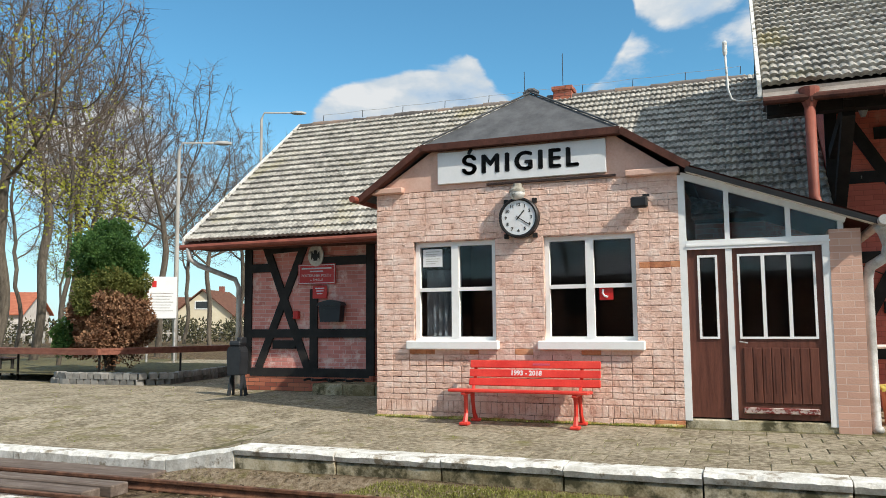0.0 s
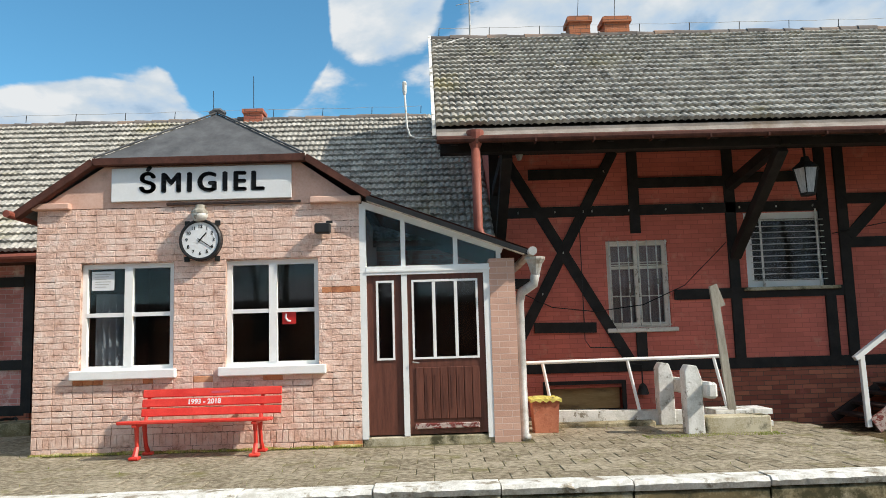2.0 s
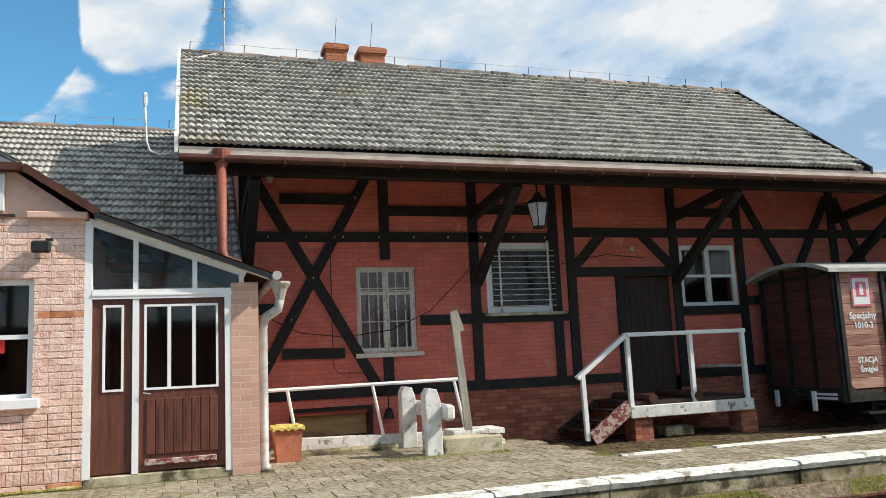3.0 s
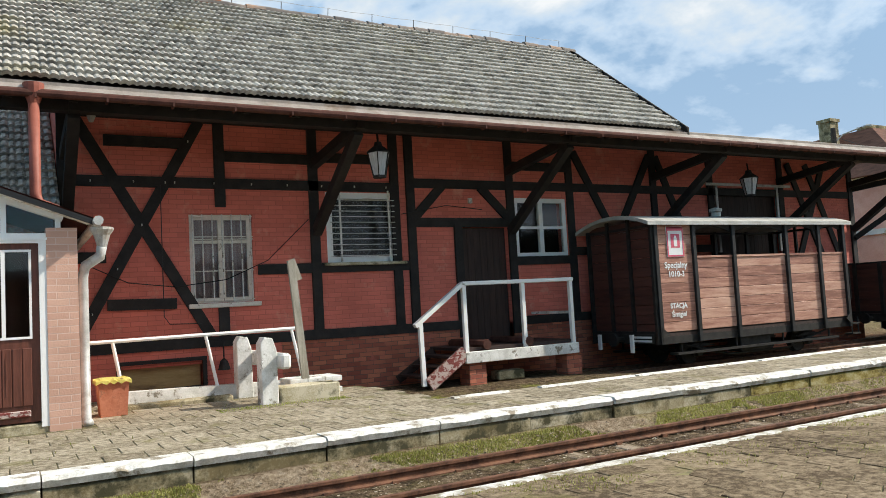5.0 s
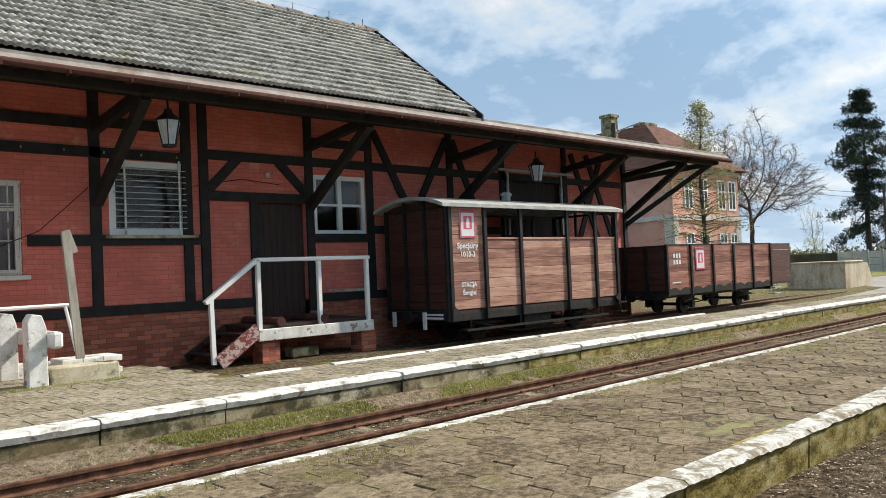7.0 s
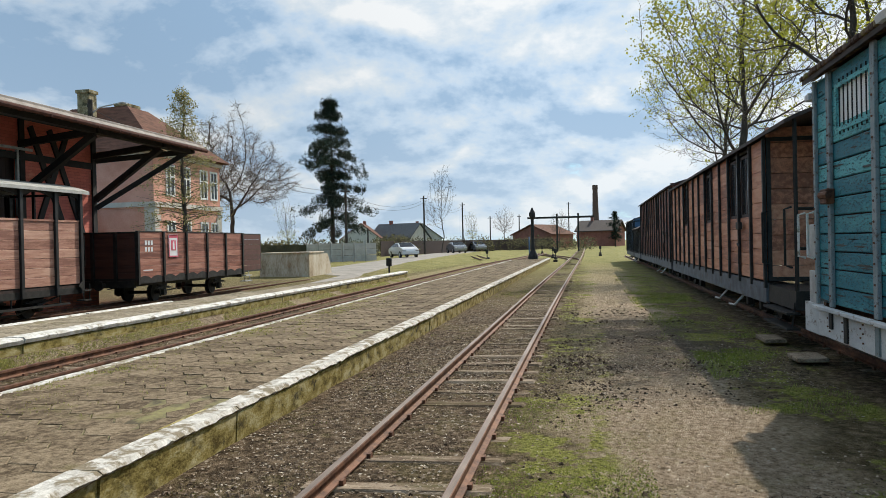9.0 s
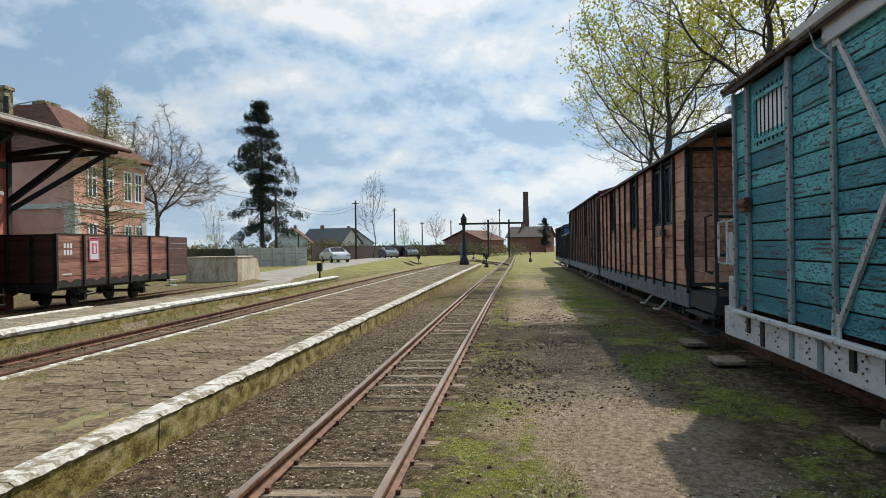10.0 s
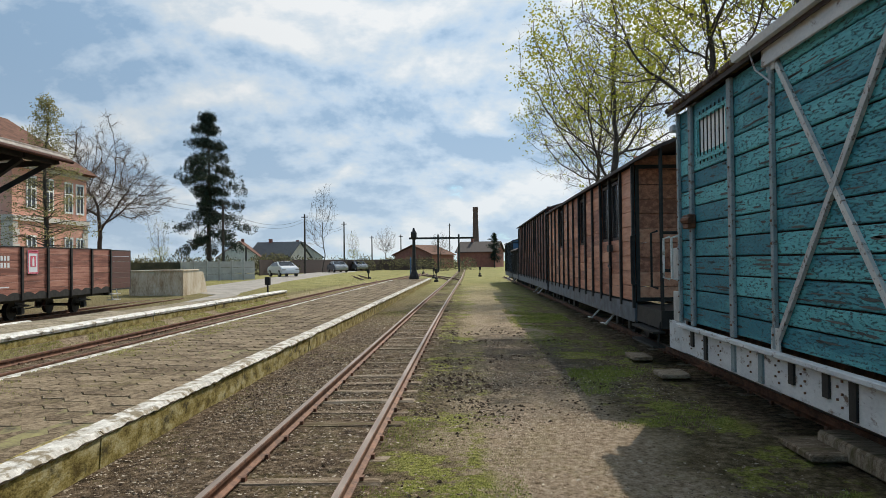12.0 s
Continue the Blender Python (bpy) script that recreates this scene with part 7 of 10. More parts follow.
def build_ramp_corner():
    rw = thing("ramp_wall", (6.5, 1.5, 0), "low whitewashed ramp wall", "wall", kind="structure")
    bm = B()
    prism(bm, [(0.0, -0.1), (2.5, -0.3), (2.5, 0.16), (0.0, 0.22)], "y", 0.0, 0.2)
    part("wall", bm, M_dirty_white, rw)
    bm = B()
    box(bm, 0.0, 1.5, -0.2, 0.02, -0.06, 0.06, 0.02)
    part("footing", bm, M_kerb, rw)
    hr = thing("ramp_handrail", (6.1, 1.55, 0), "leaning white tubular handrail", "handrail")
    bm = tube(B(), [(0.0, 0, 0.90), (1.4, 0, 0.91), (3.0, 0, 0.92)], 0.026, 8)
    part("rail", bm, M_white, hr)
    for xa, xb in ((0.38, 0.52), (1.6, 1.76), (2.85, 3.02)):
        bm = tube(B(), [(xa, 0, 0.9), (xb, 0.02, 0.1)], 0.024, 8)
        part("post", bm, M_white, hr)
    bs = thing("buffer_stop", (8.2, 0.3, 0), "whitewashed concrete buffer stop at the siding's end", "buffer stop")
    for y in (0.0, 1.2):
        bm = B()
        prism(bm, [(-0.11, -0.3), (0.11, -0.3), (0.1, 0.68), (0.05, 0.84), (-0.06, 0.86), (-0.11, 0.78)], "y", y - 0.11, y + 0.11)
        bmesh.ops.bevel(bm, geom=bm.edges[:], offset=0.009, segments=1, affect="EDGES")
        part("post", bm, M_dirty_white, bs)
    bm = B()
    box(bm, 0.1, 0.23, -0.3, 1.5, 0.44, 0.64, 0.03)
    part("cross_beam", bm, M_dirty_white, bs)
    bm = B()
    box(bm, 0.13, 0.95, -0.1, 0.25, -0.2, 0.2, 0.015)
    part("base_block", bm, M_kerb, bs)
    wb = thing("white_brick_block", (8.75, 0.75, 0), "low block of whitewashed bricks", "masonry block")
    me = block_mesh("brick", 0.24, 0.115, 0.072, 0.008, M_dirty_white)
    for k in range(4):
        for i in range(3):
            for j in range(4):
                part("brick", me, M_dirty_white, wb).matrix_basis = pose(-0.1 + i * 0.25 + (0.06 if k % 2 else 0), -0.12 + j * 0.125, -0.05 + k * 0.076, 0, 0, rnd.uniform(-2, 2))
    pk = thing("leaning_planks", (8.8, 0.6, 0.15), "weathered planks propped upright beside the buffer stop", "plank")
    bm = B()
    beam(bm, (0.02, 0.0, 0.0), (-0.13, 0.0, 1.72), 0.05, 0.1, (1, 0, 0))
    part("plank", bm, M_grey_wood, pk)
    bm = B()
    beam(bm, (0.0, 0.05, 1.45), (-0.1, 0.05, 1.74), 0.03, 0.08, (1, 0, 0))
    part("plank", bm, M_grey_wood, pk)
    fp = thing("flower_box", (6.4, 0.95, 0), "square terracotta planter with a frilled yellow cover", "planter")
    bm = B()
    prism(bm, [(-0.18, -0.18), (0.18, -0.18), (0.18, 0.18), (-0.18, 0.18)], "z", 0.0, 0.43)
    for v in bm.verts:
        if v.co.z < 0.1:
            v.co.x *= 0.85
            v.co.y *= 0.85
    part("pot", bm, M_pot, fp)
    bm = B()
    n = 32
    ring = []
    for k in range(n):
        a = k * math.tau / n
        r = 0.205 / max(abs(math.cos(a)), abs(math.sin(a)))
        ring.append((bm.verts.new((r * 0.75 * math.cos(a), r * 0.75 * math.sin(a), 0.46 + 0.012 * math.sin(k * 1.9))), bm.verts.new((r * math.cos(a), r * math.sin(a), 0.445 + 0.01 * math.sin(k * 2.7))), bm.verts.new((r * 1.02 * math.cos(a), r * 1.02 * math.sin(a), 0.395 + 0.03 * (k % 2)))))
    for k in range(n):
        a, b = ring[k], ring[(k + 1) % n]
        bm.faces.new((a[0], b[0], b[1], a[1]))
        bm.faces.new((a[1], b[1], b[2], a[2]))
    bm.faces.new([r[0] for r in ring])
    part("cover", bm, M_yellow, fp, "yellow frilled cloth")


# ---------- bench ----------
def build_bench():
    b = thing("station_bench", (2.15, -0.35, 0), "red painted slatted bench on cast iron legs", "bench")
    tilt = radians(12)
    for i, z in enumerate((0.5, 0.61, 0.72)):
        bm = B()
        y = 0.09 + (z - 0.45) * 0.25
        box(bm, -0.82, 0.84, -0.015, 0.015, -0.047, 0.047, 0.008)
        s = part("back_slat", bm, M_bench, b)
        s.matrix_basis = pose(0.1, y, z, -12, 0, 0)
    for i in range(4):
        bm = B()
        box(bm, -0.88, 0.84, -0.038, 0.038, -0.018, 0.018, 0.008)
        part("seat_slat", bm, M_bench, b).matrix_basis = pose(0.02, -0.27 + i * 0.09, 0.42 - 0.006 * i, 0, 0, 0)
    for x in (-0.66, 0.70):
        part("front_leg", tube(B(), [(x, -0.22, 0.40), (x, -0.2, 0.28), (x, -0.19, 0.14), (x, -0.25, 0.03)], [0.034, 0.026, 0.026, 0.036], 6), M_bench, b, "red cast iron leg")
        part("rear_leg", tube(B(), [(x, 0.04, 0.40), (x, 0.06, 0.25), (x, 0.1, 0.12), (x, 0.17, 0.03)], [0.034, 0.026, 0.026, 0.036], 6), M_bench, b, "red cast iron leg")
        part("back_support", tube(B(), [(x, 0.06, 0.39), (x, 0.165, 0.55), (x, 0.215, 0.75)], 0.024, 6), M_bench, b)
        part("seat_bearer", box(B(), x - 0.03, x + 0.03, -0.3, 0.06, 0.365, 0.4, 0.008), M_bench, b)
        part("foot", box(B(), x - 0.06, x + 0.06, -0.31, -0.2, 0.0, 0.04, 0.012), M_bench, b)
        part("foot", box(B(), x - 0.06, x + 0.06, 0.12, 0.22, 0.0, 0.04, 0.012), M_bench, b)
    lettering("letters", "1993 - 2018", 0.082, M_sign_white, b, pose(0.02, 0.115, 0.614, 78, 0, 0), 0.001, 1.0, 0.003)
    bm = B()
    box(bm, 0.1, 0.32, 0.136, 0.139, 0.71, 0.735)
    part("faded_line", bm, M_pink_print, b)


build_goods()
build_loading_stage()
build_ramp_corner()
build_bench()


# ---------- wagons ----------
def planks_x(parent, x0, x1, z0, z1, y, n, mat, t=0.03, name="plank"):
    """Boards running along x, one above the other, on a side at y."""
    h = (z1 - z0) / n
    me = None
    for i in range(n):
        bm = B()
        box(bm, x0, x1, -t / 2, t / 2, 0.003, h - 0.004, 0.004)
        part(name, bm, mat, parent).matrix_basis = pose(0, y + rnd.uniform(-0.003, 0.003), z0 + h * i)


def planks_y(parent, y0, y1, z0, z1, x, n, mat, t=0.03, name="plank"):
    h = (z1 - z0) / n
    for i in range(n):
        bm = B()
        box(bm, -t / 2, t / 2, y0, y1, 0.003, h - 0.004, 0.004)
        part(name, bm, mat, parent).matrix_basis = pose(x + rnd.uniform(-0.003, 0.003), 0, z0 + h * i)


def running_gear(parent, xs, half, z_rail, z_sill, x0, x1, mat=None, wheel_r=0.24, gauge=0.75):
    """Sole bars, wheels on axles, axle guards, springs, coupling and brake rods."""
    mat = mat or M_black_iron
    for s in (-1, 1):
        bm = B()
        box(bm, x0, x1, s * 0.62 - 0.05, s * 0.62 + 0.05, z_sill - 0.16, z_sill)
        part("sole_bar", bm, mat, parent)
    for x in xs:
        for s in (-1, 1):
            bm = lathe(B(), [(0.05, -0.07), (0.07, -0.05), (wheel_r - 0.05, -0.045), (wheel_r, -0.05), (wheel_r, 0.035), (wheel_r + 0.025, 0.04), (wheel_r + 0.025, 0.06), (0.06, 0.06)], seg=20)
            bmesh.ops.transform(bm, matrix=Matrix.Translation((x, s * (gauge / 2 + 0.03), z_rail + wheel_r)) @ Matrix.Rotation(radians(90 * s), 4, "X"), verts=bm.verts)
            part("wheel", bm, M_rust if mat is not M_black_iron else mat, parent)
            bm = B()
            prism(bm, [(x - 0.26, z_sill - 0.1), (x + 0.26, z_sill - 0.1), (x + 0.1, z_rail + wheel_r - 0.1), (x - 0.1, z_rail + wheel_r - 0.1)], "y", s * 0.66 - 0.012, s * 0.66 + 0.012)
            part("axle_guard", bm, mat, parent)
            bm = B()
            box(bm, x - 0.08, x + 0.08, s * 0.7 - 0.06, s * 0.7 + 0.06, z_rail + wheel_r - 0.08, z_rail + wheel_r + 0.08, 0.015)
            part("axle_box", bm, mat, parent)
            bm = B()
            for k in range(3):
                w = 0.42 - 0.11 * k
                box(bm, x - w, x + w, s * 0.7 - 0.035, s * 0.7 + 0.035, z_rail + wheel_r + 0.1 + 0.022 * k, z_rail + wheel_r + 0.12 + 0.022 * k)
            part("leaf_spring", bm, mat, parent)
        bm = tube(B(), [(x, -0.7, z_rail + wheel_r), (x, 0.7, z_rail + wheel_r)], 0.045, 8)
        part("axle", bm, mat, parent)
    for x, s in ((x0, -1), (x1, 1)):
        bm = B()
        box(bm, min(x, x + s * 0.08), max(x, x + s * 0.08), -half + 0.05, half - 0.05, z_sill - 0.18, z_sill)
        part("headstock", bm, mat, parent)
        bm = tube(B(), [(x + s * 0.05, 0, z_sill - 0.1), (x + s * 0.3, 0, z_sill - 0.1)], 0.05, 8)
        tube(bm, [(x + s * 0.3, 0, z_sill - 0.1), (x + s * 0.36, 0, z_sill - 0.1)], 0.13, 12)
        part("buffer", bm, mat, parent)
    bm = tube(B(), [(xs[0], -0.4, z_rail + 0.22), ((xs[0] + xs[-1]) / 2, -0.4, z_rail + 0.3), (xs[-1], -0.4, z_rail + 0.22)], 0.018, 6)
    part("brake_rod", bm, mat, parent)


def arch_roof(parent, x0, x1, half, z_edge, rise, mat, t=0.035, label=""):
    bm = B()
    n = 14
    pts = [(-half + 2 * half * k / n, z_edge + rise * (1 - ((2.0 * k / n - 1) ** 2))) for k in range(n + 1)]
    prism(bm, pts + [(y, z - t) for y, z in pts[::-1]], "x", x0, x1)
    return part("roof", bm, mat, parent, label)


def poster(parent, m, w, h):
    """A white notice with a pink border and a plain emblem."""
    bm = B()
    box(bm, -w / 2, w / 2, -0.004, 0.004, -h / 2, h / 2)
    p = part("notice", bm, M_sign_white, parent, "white notice with pink border and emblem")
    p.matrix_basis = m
    bm = frame_bars(B(), -w / 2 + 0.005, w / 2 - 0.005, -h / 2 + 0.005, h / 2 - 0.005, -0.008, -0.005, w * 0.07)
    box(bm, -w * 0.42, w * 0.42, -0.008, -0.005, h * 0.36, h * 0.47)
    part("border", bm, M_pink_print, p)
    bm = B()
    prism(bm, [(-w * 0.26, -h * 0.2), (w * 0.26, -h * 0.2), (w * 0.26, h * 0.25), (-w * 0.26, h * 0.25)], "y", -0.008, -0.005)
    f = part("emblem_field", bm, M_pink_print, p)
    bm = B()
    prism(bm, [(-w * 0.1, -h * 0.16), (w * 0.1, -h * 0.16), (w * 0.09, h * 0.1), (w * 0.03, h * 0.2), (-w * 0.03, h * 0.2), (-w * 0.09, h * 0.1)], "y", -0.011, -0.0085)
    part("emblem", bm, M_sign_white, p)
    return p


def build_coach():
    c = thing("open_coach", (18.68, 2.0, -0.29), "red-brown boarded open excursion coach with pale arched roof", "railway coach")
    X0, X1, H = -2.83, 2.83, 0.9
    zf, zt = 0.66, 2.72
    running_gear(c, (-1.65, 1.65), H, 0.0, 0.66, X0, X1)
    bm = B()
    box(bm, X0, X1, -H, H, zf - 0.06, zf)
    part("floor", bm, M_door_dark, c)
    bm = B()
    box(bm, X0, X1, -H - 0.01, -H + 0.09, zf - 0.2, zf - 0.06)
    box(bm, X0, X1, H - 0.09, H + 0.01, zf - 0.2, zf - 0.06)
    part("sill", bm, M_black_iron, c)
    # boards
    sl = part("front_side", frame_bars(B(), X0 + 0.02, X1 - 0.02, zf, zt, -H + 0.03, -H + 0.06, 0.04), M_black_iron, c)
    planks_x(sl, X0 + 0.03, -1.84, zf + 0.02, zt - 0.02, -H, 11, M_wood_wag)
    for xa, xb in ((-1.78, -0.74), (-0.68, 0.86), (0.92, 1.92), (1.98, X1 - 0.05)):
        planks_x(sl, xa, xb, zf + 0.02, 2.06, -H, 7, M_wood_wag)
        bm = B()
        box(bm, xa, xb, -H - 0.035, -H + 0.035, 2.06, 2.1)
        part("top_rail", bm, M_wood_wag, sl)
        bm = B()
        n = 12
        pts = [(xa + (xb - xa) * k / n, zt - 0.16 + 0.11 * math.sin(math.pi * k / n)) for k in range(n + 1)]
        prism(bm, [(xa, zt)] + pts + [(xb, zt)], "y", -H - 0.012, -H + 0.012)
        part("valance", bm, M_black_iron, sl, "dark scalloped valance")
    bk = part("rear_side", frame_bars(B(), X0 + 0.02, X1 - 0.02, zf, zt, H - 0.06, H - 0.03, 0.04), M_black_iron, c)
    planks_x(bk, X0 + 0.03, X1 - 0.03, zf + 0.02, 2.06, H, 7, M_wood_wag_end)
    for x in (X0 + 0.03, -1.81, -0.71, 0.89, 1.95, X1 - 0.03):
        for s in (-1, 1):
            bm = B()
            box(bm, x - 0.045, x + 0.045, s * (H + 0.04) - 0.03, s * (H + 0.04) + 0.03, zf - 0.2, zt + 0.02, 0.006)
            part("post", bm, M_black, c)
    for x, s in ((X0, -1), (X1, 1)):
        e = part("end_wall", frame_bars(B(), -H, H, zf, zt, 0, 0.03, 0.05), M_black_iron, c)
        e.data.transform(Matrix.Translation((x - 0.015, 0, 0)) @ Matrix.Rotation(radians(90), 4, "Z"))
        if s < 0:
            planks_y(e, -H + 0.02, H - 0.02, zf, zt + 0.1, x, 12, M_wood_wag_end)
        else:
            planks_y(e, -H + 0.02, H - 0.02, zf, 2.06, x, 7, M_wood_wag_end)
        for y in (-0.3, 0.3, -H, H):
            bm = B()
            box(bm, x + s * 0.015, x + s * 0.07, y - 0.03, y + 0.03, zf - 0.2, zt + (0.2 if abs(y) < 0.5 else 0.02))
            e2 = part("end_post", bm, M_black_iron, e)
    arch_roof(c, X0 - 0.24, X1 + 0.14, H + 0.16, 2.76, 0.2, M_wag_roof_lt, 0.07, "pale grey arched canvas roof")
    bm = lathe(B(), [(0.1, 0), (0.1, 0.1), (0.13, 0.11), (0.13, 0.17), (0.04, 0.2)], (-0.3, -0.2, 2.95), 14)
    part("roof_vent", bm, M_wag_roof_lt, c)
    for y in (-0.45, 0.45):
        for x in (-1.3, -0.2, 0.8, 1.8):
            bm = B()
            box(bm, x, x + 0.4, y - 0.3, y + 0.3, zf + 0.4, zf + 0.44)
            box(bm, x + 0.36, x + 0.4, y - 0.3, y + 0.3, zf + 0.44, zf + 0.85)
            box(bm, x + 0.05, x + 0.35, y - 0.28, y - 0.24, zf, zf + 0.4)
            part("inner_seat", bm, M_wood_wag_end, c)
    # black rigging under the floor, added to fill in the deep shade there
    part("tool_box", box(B(), -0.55, 0.35, -H + 0.1, -H + 0.45, 0.16, zf - 0.2, 0.015), M_black_iron, c)
    for s in (-1, 1):
        part("truss_rod", tube(B(), [(-2.2, s * 0.78, zf - 0.22), (-0.9, s * 0.78, 0.14), (0.9, s * 0.78, 0.14), (2.2, s * 0.78, zf - 0.22)], 0.022, 6), M_black_iron, c)
        part("foot_board", box(B(), -2.4, 2.4, min(s * (H - 0.2), s * (H + 0.02)), max(s * (H - 0.2), s * (H + 0.02)), 0.24, 0.28), M_black_iron, c)
        for x in (-2.2, -0.7, 0.7, 2.2):
            part("foot_board_hanger", box(B(), x - 0.02, x + 0.02, s * (H - 0.08) - 0.01, s * (H - 0.08) + 0.01, 0.27, zf - 0.06), M_black_iron, c)
    part("gusset_plate", prism(B(), [(X0 + 0.02, zf - 0.16), (X0 + 0.2, zf - 0.02), (X0 + 0.02, zf + 0.12)], "y", -H - 0.075, -H - 0.06), M_black_iron, c)
    part("gusset_plate", prism(B(), [(X1 - 0.02, zf - 0.16), (X1 - 0.2, zf - 0.02), (X1 - 0.02, zf + 0.12)], "y", -H - 0.075, -H - 0.06), M_black_iron, c)
    poster(c, pose(-2.28, -H - 0.024, 2.38), 0.44, 0.58)
    for body, size, z in (("Specjalny", 0.16, 1.93), ("1010-3", 0.15, 1.76), ("STACJA", 0.13, 1.16), ("Śmigiel", 0.13, 1.0)):
        lettering("letters", body, size, M_sign_white, c, pose(-2.3, -H - 0.022, z, 90, 0, 0), 0.001, 1.0, 0.004)
    for k in range(2):
        part("number_bar", box(B(), 0.0, 0.004, -0.8, -0.2, 0.51 + 0.07 * k, 0.55 + 0.07 * k), M_sign_white, c).matrix_basis = pose(X0 - 0.1, 0, 0)
    for x in (X1 + 0.06, X0 - 0.06):
        bm = tube(B(), [(x, -H + 0.06, 1.05), (x + 0.05, -H - 0.02, 1.05), (x + 0.05, -H - 0.02, 1.75), (x, -H + 0.06, 1.75)], 0.014, 6)
        part("handrail", bm, M_black_iron, c)
    bm = B()
    for z in (0.28, 0.5):
        box(bm, X1 - 0.02, X1 + 0.24, -H - 0.08, -H + 0.12, z, z + 0.03)
    tube(bm, [(X1, -H - 0.05, 0.28), (X1, -H - 0.05, 0.66)], 0.014, 5)
    tube(bm, [(X1 + 0.22, -H - 0.05, 0.28), (X1 + 0.22, -H - 0.05, 0.66)], 0.014, 5)
    part("step_set", bm, M_black_iron, c)
    part("tail_mark", box(B(), X0 - 0.3, X0 - 0.26, -0.5, -0.42, 0.32, 0.66), M_sign_white, c)
    part("tail_mark", box(B(), X0 - 0.3, X0 - 0.26, 0.42, 0.5, 0.36, 0.66), M_sign_white, c)


def build_gondola():
    g = thing("open_wagon", (26.9, 2.0, -0.29), "low red-brown boarded open goods wagon", "railway wagon")
    X0, X1, H = -3.1, 3.1, 0.88
    zf, zt = 0.64, 1.88
    running_gear(g, (-1.55, 1.75), H, 0.0, 0.62, X0, X1)
    bm = B()
    box(bm, X0, X1, -H, H, zf - 0.06, zf)
    part("floor", bm, M_door_dark, g)
    for s in (-1, 1):
        sd = part("side", frame_bars(B(), X0, X1, zf, zt, s * (H - 0.04), s * (H - 0.04) + 0.02, 0.03), M_black_iron, g)
        for k in range(5):
            xa = X0 + 0.02 + 1.236 * k
            planks_x(sd, xa + 0.03, xa + 1.2, zf, zt, s * H, 7, M_wood_gon)
        part("side_lining", box(B(), X0 + 0.06, X1 - 0.06, s * (H - 0.06) - 0.008, s * (H - 0.06) + 0.008, zf + 0.01, zt - 0.02), M_wood_wag_end, sd)
        for k in range(6):
            x = X0 + 1.236 * k
            bm = B()
            box(bm, x - 0.03, x + 0.05, s * (H + 0.035) - 0.025, s * (H + 0.035) + 0.025, zf - 0.12, zt + 0.01)
            part("post", bm, M_black_iron, sd)
        bm = B()
        n = 60
        pts = [(X0 + (X1 - X0) * k / n, zf + 0.02 + 0.075 * abs(math.sin(k * math.pi / 6))) for k in range(n + 1)]
        prism(bm, [(X0, zf - 0.1)] + pts + [(X1, zf - 0.1)], "y", s * (H + 0.018) - 0.01, s * (H + 0.018) + 0.01)
        part("scalloped_sill", bm, M_black_iron, sd)
        bm = B()
        box(bm, X0, X1, s * H - 0.03, s * H + 0.03, zt, zt + 0.02)
        part("capping", bm, M_black_iron, sd)
    e = part("end_wall", frame_bars(B(), -H, H, zf, zt, 0, 0.03, 0.04), M_black_iron, g)
    e.data.transform(Matrix.Translation((X0, 0, 0)) @ Matrix.Rotation(radians(90), 4, "Z"))
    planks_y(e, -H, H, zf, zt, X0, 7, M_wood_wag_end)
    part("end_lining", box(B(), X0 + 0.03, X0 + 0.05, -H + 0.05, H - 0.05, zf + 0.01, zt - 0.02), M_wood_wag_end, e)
    for y in (-0.3, 0.35):
        bm = B()
        box(bm, X0 - 0.08, X0 - 0.02, y - 0.04, y + 0.04, zf - 0.1, zt)
        part("end_post", bm, M_black_iron, e)
    d = part("end_door", frame_bars(B(), 0.0, 1.72, zf - 0.05, zt, -0.015, 0.015, 0.05), M_black_iron, g, "dark end door swung open")
    d.matrix_basis = pose(X1, -H, 0, 0, 0, 3)
    planks_x(d, 0.04, 1.68, zf, zt - 0.03, 0.0, 7, M_wood_wag_end)
    poster(g, pose(-1.35, -H - 0.03, 1.5), 0.5, 0.62)
    for k in range(2):
        for i in range(3):
            part("number_bar", box(B(), -2.75 + i * 0.14, -2.66 + i * 0.14, -H - 0.019, -H - 0.016, 1.36 + k * 0.17, 1.48 + k * 0.17), M_sign_white, g)
    part("number_bar", box(B(), -2.85, -2.4, -H - 0.019, -H - 0.016, 0.86, 0.89), M_sign_white, g)
    bm = B()
    for z in (0.28, 0.46):
        box(bm, X1 + 0.05, X1 + 0.55, -H - 0.1, -H + 0.12, z, z + 0.03)
    for x in (X1 + 0.08, X1 + 0.5):
        tube(bm, [(x, -H - 0.05, 0.28), (x - 0.05, -H, 0.62)], 0.014, 5)
    part("step_set", bm, M_zinc, g)


